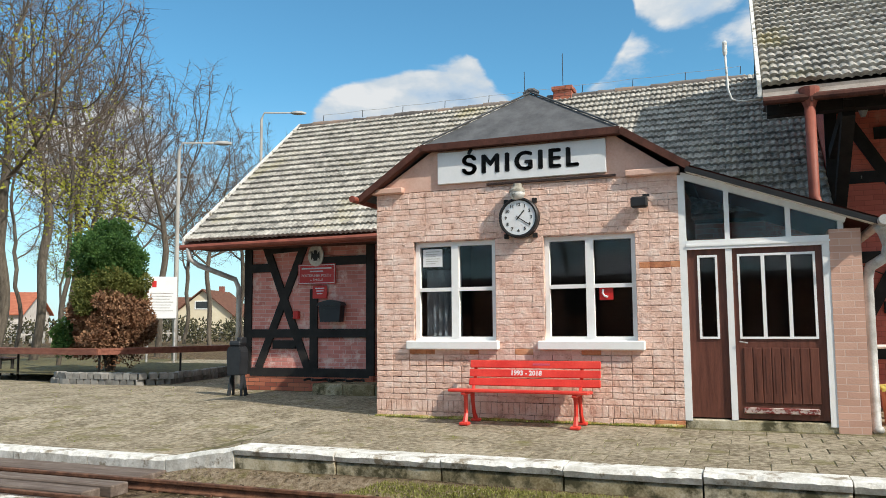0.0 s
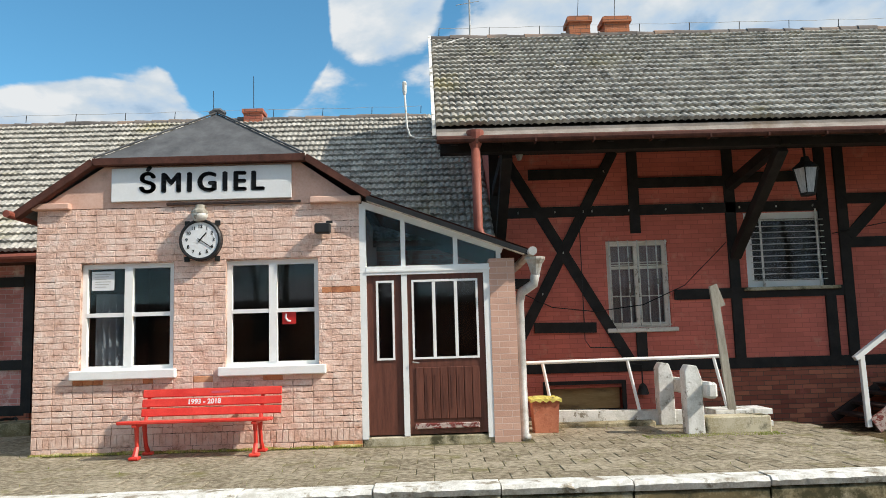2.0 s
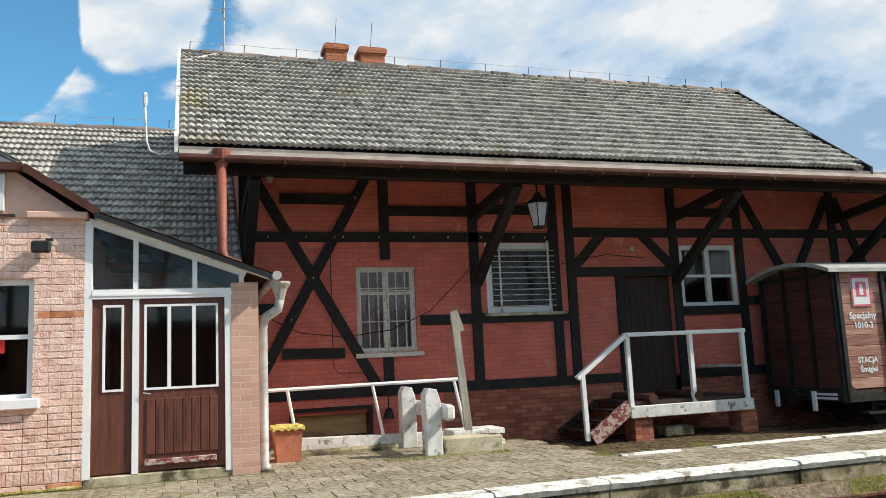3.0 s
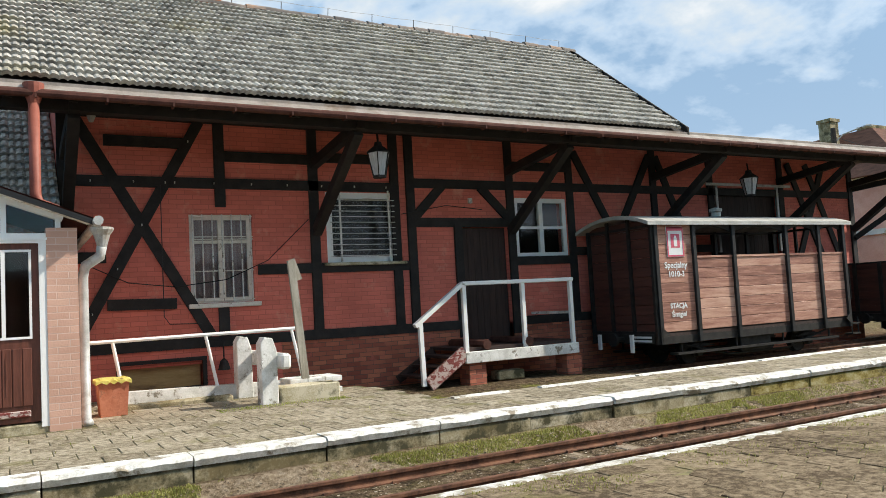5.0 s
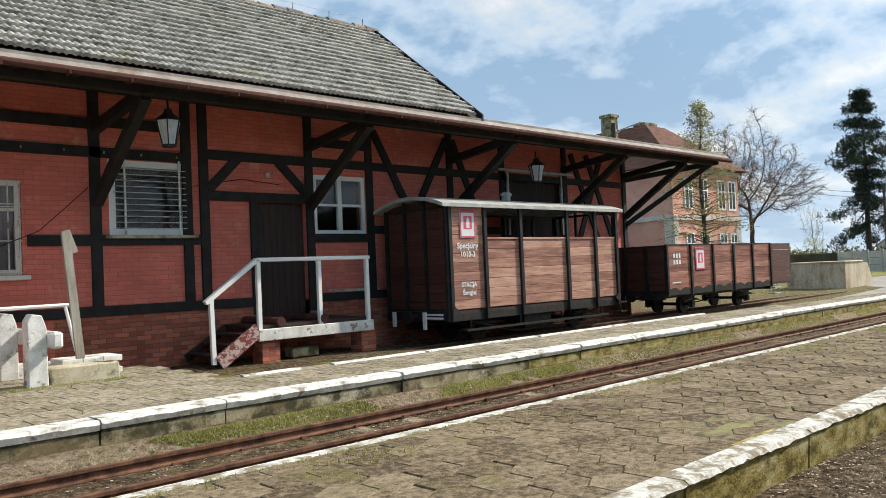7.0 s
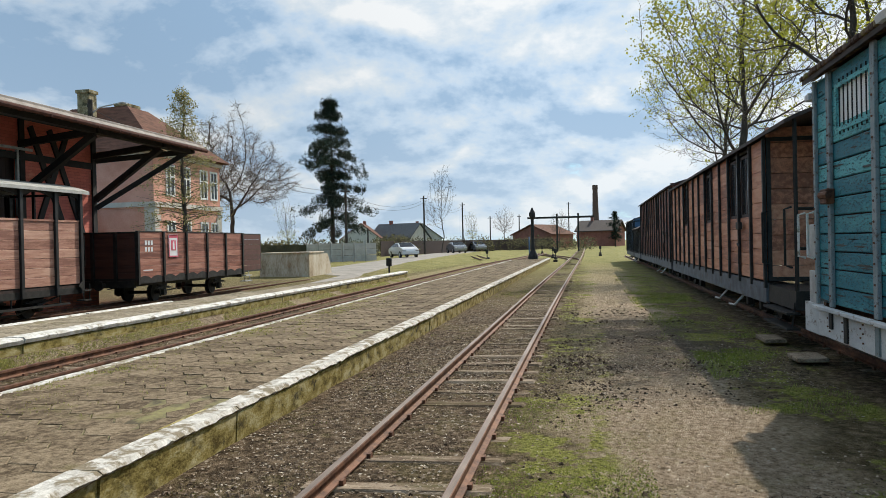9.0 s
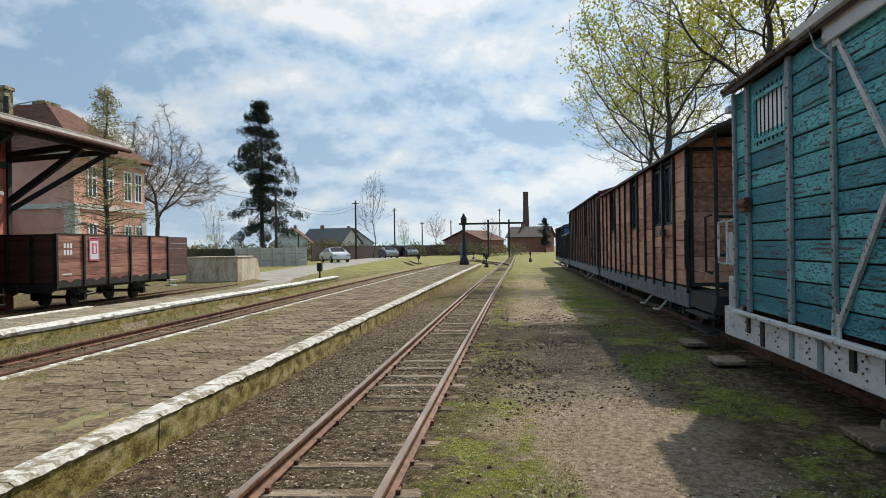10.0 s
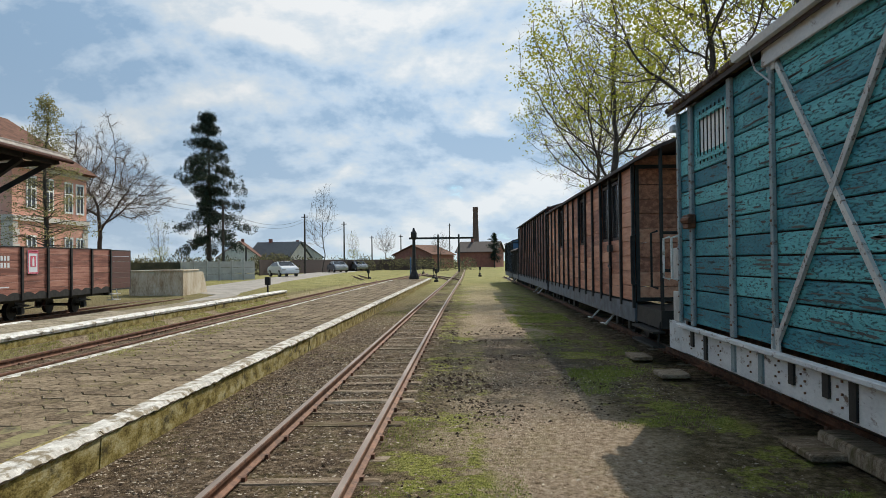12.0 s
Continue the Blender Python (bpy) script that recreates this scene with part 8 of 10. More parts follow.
def build_blue_van():
    v = thing("turquoise_van", (11.25, -13.72, -0.26), "turquoise boxcar with flaking boards and rusty iron braces", "railway wagon")
    X0, X1, H = -3.75, 3.75, 0.92
    zf, zt = 0.62, 3.1
    running_gear(v, (-1.9, 1.9), H, 0.0, 0.62, X0, X1, M_rust)
    for s in (1, -1):
        sd = part("side", frame_bars(B(), X0, X1, zf, zt, s * (H - 0.05), s * (H - 0.05) + 0.02, 0.05), M_blue_iron, v)
        bm = wall_cells(B(), X0 + 0.04, X1 - 0.04, zf, zt, s * (H - 0.04) - 0.006, s * (H - 0.04) + 0.006, [(2.02, 2.98, 2.46, 2.9)])
        part("inner_lining", bm, M_door_dark, sd, "dark inner boarding")
        n = 13
        h = (zt - zf) / n
        for i in range(n):
            for xa, xb in ((X0 + 0.03, -1.38), (-1.34, 0.80), (0.84, 1.84), (1.88, X1 - 0.02)):
                bm = B()
                box(bm, xa, xb, -0.015, 0.015, 0.005, h - 0.009, 0.007)
                if s > 0 and xa == 1.88 and 10 <= i <= 11:
                    bm.free()
                    for a, b in ((1.88, 2.0), (3.0, X1 - 0.02)):
                        bm = B()
                        box(bm, a, b, -0.015, 0.015, 0.004, h - 0.006, 0.005)
                        part("board", bm, M_blue, sd).matrix_basis = pose(0, s * H, zf + h * i)
                    continue
                part("board", bm, M_blue, sd).matrix_basis = pose(0, s * H + rnd.uniform(-0.005, 0.004), zf + h * i, rnd.uniform(-0.8, 0.8), 0, 0)
        for x, w in ((X1 - 0.02, 0.07), (3.2, 0.11), (1.86, 0.11), (0.82, 0.06), (-1.36, 0.06), (X0 + 0.02, 0.07), (-2.6, 0.1)):
            bm = B()
            box(bm, x - w / 2, x + w / 2, s * (H + 0.016), s * (H + 0.055), zf - 0.02, zt, 0.006)
            post = part("post", bm, M_blue_iron, sd)
        for xa, xb in ((-1.33, 0.8),):
            for o, p, q in ((0.03, (xa, zf + 0.02), (xb, zt - 0.04)), (0.036, (xb, zf + 0.02), (xa, zt - 0.04))):
                bm = B()
                beam(bm, (p[0], s * (H + o), p[1]), (q[0], s * (H + o), q[1]), 0.03, 0.058)
                part("diagonal_brace", bm, M_brace, sd, "rust-flecked white iron brace")
            for x in (xa, xb):
                for z in (zf, zt - 0.12):
                    bm = B()
                    prism(bm, [(x - 0.09, z - 0.06), (x + 0.09, z - 0.06), (x + 0.07, z + 0.16), (x - 0.07, z + 0.16)], "y", s * (H + 0.034), s * (H + 0.05))
                    part("gusset", bm, M_brace, sd)
        bm = B()
        for x in (0.82, 1.86, 3.2, X1 - 0.02, -1.36):
            for k in range(12):
                z = zf + 0.1 + k * 0.19
                lathe(bm, [(0.013, 0), (0.008, 0.012)], (0, 0, 0), 6)
                vs = list(bm.verts)[-12:]
                bmesh.ops.transform(bm, matrix=Matrix.Translation((x, s * (H + 0.055), z)) @ Matrix.Rotation(radians(-90 * s), 4, "X"), verts=vs)
        tagged(part("bolt_heads", bm, M_rust, sd), kind="stuff")
        bm = B()
        box(bm, X0, X1, s * (H - 0.02), s * (H + 0.03), 0.25, zf - 0.05, 0.006)
        sill = part("side_sill", bm, M_sill_white, v, "flaking white painted side sill")
        bm = B()
        box(bm, X0, X1, min(s * (H + 0.03), s * (H + 0.1)), max(s * (H + 0.03), s * (H + 0.1)), zf - 0.075, zf - 0.03, 0.008)
        part("sill_rail", bm, M_sill_white, sill)
        for x in (3.25, 2.75, 1.86, 1.15, 0.5, -0.1, -0.5, -1.4, -2.6):
            bm = B()
            box(bm, x - 0.05, x + 0.05, s * (H + 0.03), s * (H + 0.05), 0.27 if rnd.random() < 0.5 else 0.36, zf - 0.08)
            part("strap", bm, M_black_iron if rnd.random() < 0.7 else M_blue_iron, sill)
        bm = B()
        for x in (3.35, 2.85, 2.3, 1.45, 0.8, 0.3, -0.3, -1.0, -1.7, -2.3):
            for k in range(5):
                bx, bz = x + 0.07 * (k % 2) - 0.03, zf - 0.11 - 0.045 * k
                box(bm, bx - 0.008, bx + 0.008, min(s * (H + 0.03), s * (H + 0.042)), max(s * (H + 0.03), s * (H + 0.042)), bz - 0.008, bz + 0.008)
        tagged(part("rivet_heads", bm, M_rust, sill), kind="stuff")
    # barred vent window
    sd = [o for o in v.children if o.name.startswith("side")][0]
    # white board paints in the sky that the vent glass mirrors
    bm = B()
    box(bm, 2.0, 3.0, H - 0.022, H - 0.012, 2.45, 2.92)
    part("vent_board", bm, M_white, sd, "white board in place of sky mirrored in the vent glass")
    bm = frame_bars(B(), 1.97, 3.03, 2.43, 2.93, H - 0.02, H + 0.03, 0.045)
    part("vent_frame", bm, M_blue, sd)
    for i in range(7):
        bm = tube(B(), [(2.1 + i * 0.132, H + 0.022, 2.4), (2.1 + i * 0.132, H + 0.022, 2.97)], 0.008, 6)
        part("vent_bar", bm, M_black_iron, sd)
    bm = B()
    box(bm, 3.1, 3.34, H + 0.02, H + 0.11, 1.7, 1.86, 0.012)
    tube(bm, [(3.04, H + 0.1, 1.79), (3.18, H + 0.14, 1.79)], 0.04, 8)
    part("door_lock", bm, M_rust, sd, "rusty door lock")
    for x, s in ((X1, 1), (X0, -1)):
        e = part("end_wall", frame_bars(B(), -H, H, zf, zt, 0, 0.03, 0.05), M_blue_iron, v)
        e.data.transform(Matrix.Translation((x, 0, 0)) @ Matrix.Rotation(radians(90), 4, "Z"))
        planks_y(e, -H, H, zf, zt, x, 13, M_blue)
        bm = B()
        prism(bm, [(-H, zt), (H, zt), (0.6, zt + 0.2), (0, zt + 0.27), (-0.6, zt + 0.2)], "x", x - 0.02, x + 0.02)
        part("end_gable", bm, M_blue, e)
    arch_roof(v, X0 - 0.12, X1 + 0.16, H + 0.12, zt + 0.04, 0.3, M_wag_roof, 0.05, "dark rusted arched roof")
    part("eaves_strip", box(B(), X0 - 0.1, 0.92, H + 0.05, H + 0.08, zt - 0.13, zt + 0.04, 0.006), M_sill_white, v, "flaking white eaves board")
    bm = prism(B(), [(H + 0.05, zt + 0.03), (H + 0.17, zt + 0.03), (H + 0.19, zt + 0.09), (H + 0.17, zt + 0.09), (H + 0.15, zt + 0.05), (H + 0.05, zt + 0.05)], "x", X0 - 0.1, 1.38)
    part("gutter", bm, M_sill_white, v, "pale sheet gutter")
    for k in range(26):
        x = 1.45 + k * 0.095
        part("roof_shingle", box(B(), x, x + 0.09, H - 0.02, H + 0.13 + rnd.uniform(0, 0.03), zt + 0.04, zt + 0.085 + rnd.uniform(0, 0.02), 0.01), M_moss_tile, v)
    for x in (X1 + 0.1, X1 + 0.02):
        part("end_bracket", box(B(), x - 0.03, x + 0.05, H - 0.3, H + 0.1, zt - 0.2, zt - 0.12, 0.01), M_sill_white, v)
    # torn strips and nails on the boards
    for _ in range(150):
        x, k = rnd.uniform(-1.3, X1 - 0.1), rnd.randrange(13)
        z = zf + (zt - zf) / 13 * (k + rnd.uniform(0.12, 0.85))
        if 1.9 < x < 3.1 and z > 2.35:
            continue
        w, h2 = rnd.uniform(0.05, 0.26), rnd.uniform(0.004, 0.013)
        bm = prism(B(), [(x - w, z), (x - w * 0.3, z - h2), (x + w * 0.5, z - h2 * 0.6), (x + w, z + h2 * 0.3), (x + w * 0.4, z + h2), (x - w * 0.5, z + h2 * 0.8)], "y", H + 0.012, H + 0.0185)
        part("bare_split", bm, M_bare_wood, v)
    bm = tube(B(), [(0.74, H + 0.06, zt - 0.3), (0.95, H + 0.12, zt - 0.14), (1.0, H + 0.15, zt + 0.03)], 0.009, 5)
    part("hook", bm, M_sill_white, v)
    # end platform with rails
    bm = B()
    box(bm, X1 + 0.03, X1 + 0.75, -0.86, 0.9, 0.22, zf - 0.05)
    part("end_platform", bm, M_sill_white, v)
    for y in (0.82, 0.5):
        bm = tube(B(), [(X1 + 0.45, y, zf - 0.1), (X1 + 0.45, y, 1.72)], 0.022, 6)
        part("rail_post", bm, M_dirty_white, v)
    bm = tube(B(), [(X1 + 0.45, 0.82, 1.7), (X1 + 0.45, -0.8, 1.7)], 0.022, 6)
    part("hand_bar", bm, M_dirty_white, v)
    part("rail_panel", box(B(), X1 + 0.2, X1 + 0.62, 0.84, 0.88, 1.1, 1.5, 0.008), M_zinc, v, "grey sheet panel")
    part("rail_panel", box(B(), X1 + 0.2, X1 + 0.62, 0.84, 0.88, zf - 0.05, 0.95, 0.008), M_zinc, v)
    for x in (X1 + 0.2, X1 + 0.6):
        bm = tube(B(), [(x, 0.92, 1.1), (x, 1.0, 1.12), (x, 1.0, 1.62), (x, 0.92, 1.64)], 0.016, 6)
        part("grab_handle", bm, M_dirty_white, v)
    # loose boards by the wheels
    for i, (x, y, w, d) in enumerate(((11.4, -12.78, 0.6, 0.22), (15.3, -12.72, 0.5, 0.25), (17.1, -12.7, 0.62, 0.2))):
        pl = thing("loose_board", (x, y, -0.38), "short weathered board lying by the siding", "board", "loose boards by the siding")
        bm = B()
        box(bm, -w / 2, w / 2, -d * 0.7, d * 0.7, 0.03, 0.085, 0.012)
        part("board", bm, M_sleeper, pl)
    lb = thing("long_beam", (10.2, -13.0, -0.38), "long weathered timber beam lying along the siding", "timber")
    bm = B()
    box(bm, -2.2, 1.4, -0.12, 0.12, 0.02, 0.16, 0.02)
    part("beam", bm, M_sleeper, lb)


def build_brown_van(name, x0, x1, y, mat, label, top=2.62, open_end=0.0, windows=((1.2, 2.1),)):
    """A long boarded van: posts, board panels, sill, arched roof carried past the end."""
    ln = x1 - x0
    v = thing(name, ((x0 + x1) / 2, y, -0.26), label, "railway wagon", "row of old wagons on the siding")
    X0, X1, H = -ln / 2, ln / 2, 0.9
    zf, zt = 0.7, top
    running_gear(v, (X0 + 1.3, X0 + 2.4, X1 - 2.4, X1 - 1.3) if ln > 8 else (X0 + 1.3, X1 - 1.3), H, 0.0, 0.66, X0, X1)
    posts = [X0]
    n = max(3, round(ln / 1.0))
    for s in (1, -1):
        sd = part("side", frame_bars(B(), X0, X1, zf, zt, s * (H - 0.05), s * (H - 0.05) + 0.02, 0.05), M_black_iron, v)
        for k in range(n):
            xa, xb = X0 + ln * k / n, X0 + ln * (k + 1) / n
            win = s > 0 and k in windows
            if win:
                planks_x(sd, xa + 0.03, xb - 0.03, zf, zf + 1.0, s * H, 5, mat, name="board")
                bm = B()
                box(bm, xa + 0.05, xb - 0.05, s * (H - 0.03), s * (H - 0.02), zf + 1.0, zt - 0.1)
                part("pane", bm, M_glass_dark, sd, "dark window pane")
                bm = frame_bars(B(), xa + 0.05, xb - 0.05, zf + 1.0, zt - 0.1, s * (H - 0.015), s * H, 0.05)
                box(bm, (xa + xb) / 2 - 0.025, (xa + xb) / 2 + 0.025, min(s * (H - 0.012), s * H), max(s * (H - 0.012), s * H), zf + 1.05, zt - 0.15)
                part("window_frame", bm, M_door_dark, sd)
            else:
                planks_x(sd, xa + 0.03, xb - 0.03, zf, zt, s * H, 9 if s > 0 else 4, mat, name="board")
            bm = B()
            box(bm, xa - 0.035, xa + 0.035, min(s * (H + 0.015), s * (H + 0.06)), max(s * (H + 0.015), s * (H + 0.06)), zf - 0.1, zt)
            part("post", bm, M_black_iron, sd)
        bm = B()
        box(bm, X1 - 0.05, X1 + 0.02, min(s * (H + 0.015), s * (H + 0.06)), max(s * (H + 0.015), s * (H + 0.06)), zf - 0.1, zt)
        part("post", bm, M_black_iron, sd)
        bm = B()
        box(bm, X0, X1, min(s * (H - 0.02), s * (H + 0.03)), max(s * (H - 0.02), s * (H + 0.03)), zf - 0.33, zf - 0.03)
        part("side_sill", bm, M_sill_blue, v, "blue-grey iron side sill")
    for x in (X0, X1):
        e = part("end_wall", frame_bars(B(), -H, H, zf, zt, 0, 0.03, 0.06), M_black_iron, v)
        e.data.transform(Matrix.Translation((x, 0, 0)) @ Matrix.Rotation(radians(90), 4, "Z"))
        planks_y(e, -H, H, zf, zt + 0.15, x, 10, mat, name="board")
    arch_roof(v, X0 - open_end - 0.1, X1 + 0.15, H + 0.13, zt + 0.03, 0.26, M_wag_roof, 0.05, "dark arched wagon roof")
    if open_end:
        bm = B()
        box(bm, X0 - open_end, X0 - 0.03, -H, H, zf - 0.3, zf - 0.05)
        part("end_platform", bm, M_black_iron, v)
        for y in (-H + 0.03, H - 0.03):
            bm = tube(B(), [(X0 - open_end + 0.05, y, zf - 0.05), (X0 - open_end + 0.05, y, zt + 0.05)], 0.03, 6)
            part("platform_post", bm, M_black_iron, v)
        for z in (1.2, 1.72):
            bm = tube(B(), [(X0 - open_end + 0.05, -H + 0.03, z), (X0 - open_end + 0.05, H - 0.03, z)], 0.022, 6)
            part("platform_rail", bm, M_black_iron, v)
        for x in (X0 - open_end + 0.15, X0 - 0.12):
            bm = tube(B(), [(x, H, 0.95), (x, H + 0.09, 0.98), (x, H + 0.09, 1.72), (x, H, 1.75)], 0.017, 6)
            part("grab_handle", bm, M_black_iron, v)
        bm = B()
        for z in (0.14, 0.34):
            box(bm, X0 - open_end, X0 - 0.2, H - 0.05, H + 0.12, z, z + 0.03)
        tube(bm, [(X0 - open_end + 0.05, H + 0.05, 0.14), (X0 - open_end + 0.05, H, 0.5)], 0.014, 5)
        part("step_set", bm, M_black_iron, v)
    for x in (X0 + 2.0, X0 + 3.6):
        bm = tube(B(), [(x, H - 0.1, 0.45), (x + 0.1, H + 0.12, 0.18), (x + 0.6, H + 0.12, 0.16)], 0.02, 6)
        part("brake_lever", bm, M_zinc, v)
    if ln > 9:
        bm = B()
        box(bm, X0 + 1.62, X0 + 1.86, H + 0.06, H + 0.12, 1.5, 1.62)
        tube(bm, [(X0 + 1.75, H + 0.09, 0.9), (X0 + 1.75, H + 0.09, 1.2), (X0 + 1.9, H + 0.09, 1.25)], 0.02, 6)
        part("door_latch", bm, M_black_iron, v)
    return v


M_glass_dark = make_mat("old_dark_glass", [(0.3, (0.02, 0.022, 0.024)), (0.7, (0.035, 0.037, 0.04))], rough=0.12, scale=3, bump=0.02, spec=0.6)
M_wood_dark = make_mat("charred_black_boards", [(0.25, (0.02, 0.018, 0.017)), (0.7, (0.05, 0.045, 0.04))], rough=0.7, scale=3, fine=30, stretch=(0.5, 4, 5), bump=0.35, per_object=0.3)
M_wood_red = make_mat("maroon_wagon_board", [(0.25, (0.10, 0.03, 0.025)), (0.6, (0.19, 0.07, 0.05)), (0.85, (0.26, 0.12, 0.09))], rough=0.65, scale=3, fine=30, stretch=(0.5, 4, 5), bump=0.35, per_object=0.35)
build_coach()
build_gondola()
build_blue_van()
build_brown_van("brown_van", 17.9, 31.0, -13.75, M_wood_brown, "long orange-brown boarded van with dark iron posts", 2.84, 1.6, (1, 2, 5, 9))
build_brown_van("maroon_van", 31.7, 46.0, -13.75, M_wood_red, "maroon boarded van with dark iron posts", 3.0, 0.0, (4, 9))
build_brown_van("black_van", 46.8, 52.0, -13.75, M_wood_dark, "low black boarded wagon", 1.9, 0.0, ())
build_brown_van("blue_van", 52.8, 61.0, -13.75, M_blue_shed, "faded blue boarded van", 2.45, 0.0, (2, 5))
# never in view: added so the station panes mirror something dark
build_brown_van("grey_van", -7.0, 6.6, -13.75, M_wood_brown, "unseen brown boarded van added to darken the window reflections", 2.62, 0.0, (3, 7))


# ---------- trees and shrubs ----------
def tube_raw(vs, fs, pts, rs, seg):
    ref = None
    base = len(vs)
    for i, p in enumerate(pts):
        a = (pts[min(i + 1, len(pts) - 1)] - pts[max(i - 1, 0)]).normalized()
        if ref is None:
            ref = a.orthogonal()
        s = (ref - a * ref.dot(a)).normalized()
        ref = s
        t = a.cross(s)
        for k in range(seg):
            c = k * math.tau / seg
            vs.append(p + (s * math.cos(c) + t * math.sin(c)) * rs[i])
    for i in range(len(pts) - 1):
        for k in range(seg):
            a, b = base + i * seg + k, base + i * seg + (k + 1) % seg
            fs.append((a, b, b + seg, a + seg))


def leaf_raw(vs, fs, p, size, rg):
    d = Vector((rg.uniform(-1, 1), rg.uniform(-1, 1), rg.uniform(-1, 1))).normalized()
    s = d.orthogonal().normalized() * size * rg.uniform(0.5, 0.8)
    o = len(vs)
    vs += [p, p + d * size * 0.5 + s * 0.5, p + d * size, p + d * size * 0.5 - s * 0.5]
    fs.append((o, o + 1, o + 2, o + 3))


def grow_limbs(rg, height, crown, fork_at, lean=0.0, count=1500, tip=0.0085, step=0.34):
    """Limbs that grow towards scattered points of the crown until all are reached: places, parents and thicknesses."""
    pts = []
    while len(pts) < count:
        cx, cy, cz, rx, rz = crown[rg.randrange(len(crown))]
        d = Vector((rg.gauss(0, 1), rg.gauss(0, 1), rg.gauss(0, 1))).normalized()
        r = rg.random() ** 0.42 * (0.8 + 0.4 * noise.noise(d * 1.7 + Vector((cx, cy, cz))))
        pts.append(((cx + d.x * rx * r) * height, (cy + d.y * rx * r) * height, (cz + d.z * rz * r) * height))
    goal = np.array(pts)
    n0 = max(3, int(fork_at * height / step))
    node = [np.array((lean * height * (i / n0) ** 2 + 0.1 * math.sin(i * 0.5), 0.1 * math.cos(i * 0.6), i * step - 0.1)) for i in range(n0 + 1)]
    up = [-1] + list(range(n0))
    best, near = np.full(count, 1e9), np.zeros(count, int)
    kids = [0] * len(node)
    fresh, alive = list(range(len(node))), np.ones(count, bool)
    for _ in range(130):
        for k in fresh:
            d = np.linalg.norm(goal - node[k], axis=1)
            hit = d < best
            best[hit], near[hit] = d[hit], k
        alive &= best > step * 1.7
        if not alive.any():
            break
        pull = {}
        for i in np.nonzero(alive)[0]:
            pull.setdefault(int(near[i]), []).append(i)
        fresh = []
        for k, ids in pull.items():
            if kids[k] > 2:
                continue
            v = goal[ids] - node[k]
            v = (v / np.linalg.norm(v, axis=1)[:, None]).mean(axis=0)
            if up[k] >= 0:
                v += (node[k] - node[up[k]]) / step * 0.55
            v += np.array((rg.gauss(0, 0.14), rg.gauss(0, 0.14), rg.gauss(0.03, 0.14)))
            node.append(node[k] + v / max(1e-6, np.linalg.norm(v)) * step)
            up.append(k)
            kids[k] += 1
            kids.append(0)
            fresh.append(len(node) - 1)
        if not fresh:
            break
    load = [0.0] * len(node)
    for k in range(len(node) - 1, -1, -1):
        load[k] = load[k] or tip ** 2.06
        if up[k] >= 0:
            load[up[k]] += load[k]
    return [Vector(p) for p in node], up, [v ** (1 / 2.06) for v in load]


def make_tree(name, seed, height, label, crown, fork_at=0.25, lean=0.0, count=1500, bark=None, twigs=2, twig=0.42, leaf=None, leaf_n=3, leaf_size=0.08, leafy=None, tip_r=0.0085):
    """A tapered trunk whose limbs fork down to fine twigs, with young leaves where leafy(place) allows them."""
    rg = random.Random(seed)
    node, up, thick = grow_limbs(rg, height, crown, fork_at, lean, count, tip_r)
    heir = {}
    for k, p in enumerate(up):
        if p >= 0 and (p not in heir or thick[k] > thick[heir[p]]):
            heir[p] = k
    vs, fs, tv, tf, lv, lf = [], [], [], [], [], []
    for k, p in enumerate(up):
        if p >= 0 and heir[p] == k:
            continue
        line = [k] if p < 0 else [p, k]
        while line[-1] in heir:
            line.append(heir[line[-1]])
        rs = [thick[i] for i in line]
        if p >= 0:
            rs[0] = rs[1]
        if len(line) > 1:
            tube_raw(vs, fs, [node[i] for i in line], rs, 8 if rs[0] > 0.12 else 5 if rs[0] > 0.035 else 3)
    for k, p in enumerate(up):
        if p < 0 or thick[k] > 0.035:
            continue
        d = (node[k] - node[p]).normalized()
        for _ in range(twigs if k in heir else twigs + 2):
            e = (d * rg.uniform(0.1, 0.9) + Vector((rg.gauss(0, 0.6), rg.gauss(0, 0.6), rg.gauss(0.02, 0.5)))).normalized()
            q = node[p].lerp(node[k], rg.random())
            ln = twig * rg.uniform(0.5, 1.3)
            mid, tip = q + e * ln * 0.5 + Vector((rg.gauss(0, 0.04), rg.gauss(0, 0.04), rg.gauss(0, 0.03))), q + e * ln
            tip += Vector((rg.gauss(0, 0.07), rg.gauss(0, 0.07), rg.gauss(0, 0.06)))
            a = e.orthogonal().normalized() * 0.0055
            b = e.cross(a)
            o = len(tv)
            tv.extend((q + a, q - a * 0.5 + b, q - a * 0.5 - b, mid + a * 0.8, mid - a * 0.4 + b * 0.8, mid - a * 0.4 - b * 0.8, tip))
            tf.extend(((o, o + 1, o + 4, o + 3), (o + 1, o + 2, o + 5, o + 4), (o + 2, o, o + 3, o + 5), (o + 3, o + 4, o + 6), (o + 4, o + 5, o + 6), (o + 5, o + 3, o + 6)))
            if leaf and rg.random() < leafy(tip / height):
                for _ in range(leaf_n):
                    leaf_raw(lv, lf, tip + Vector((rg.gauss(0, 1), rg.gauss(0, 1), rg.gauss(0, 1))) * leaf_size * 1.3, leaf_size, rg)
    t = thing(name, (0, 0, 0), label, "tree")
    part("trunk", raw_mesh("trunk", vs, fs, bark or M_bark, True), None, t)
    tagged(part("twig_haze", raw_mesh("twig_haze", tv, tf, M_twig), None, t), kind="stuff")
    if leaf:
        tagged(part("crown", raw_mesh("crown", lv, lf, leaf), None, t), kind="stuff")
    return t


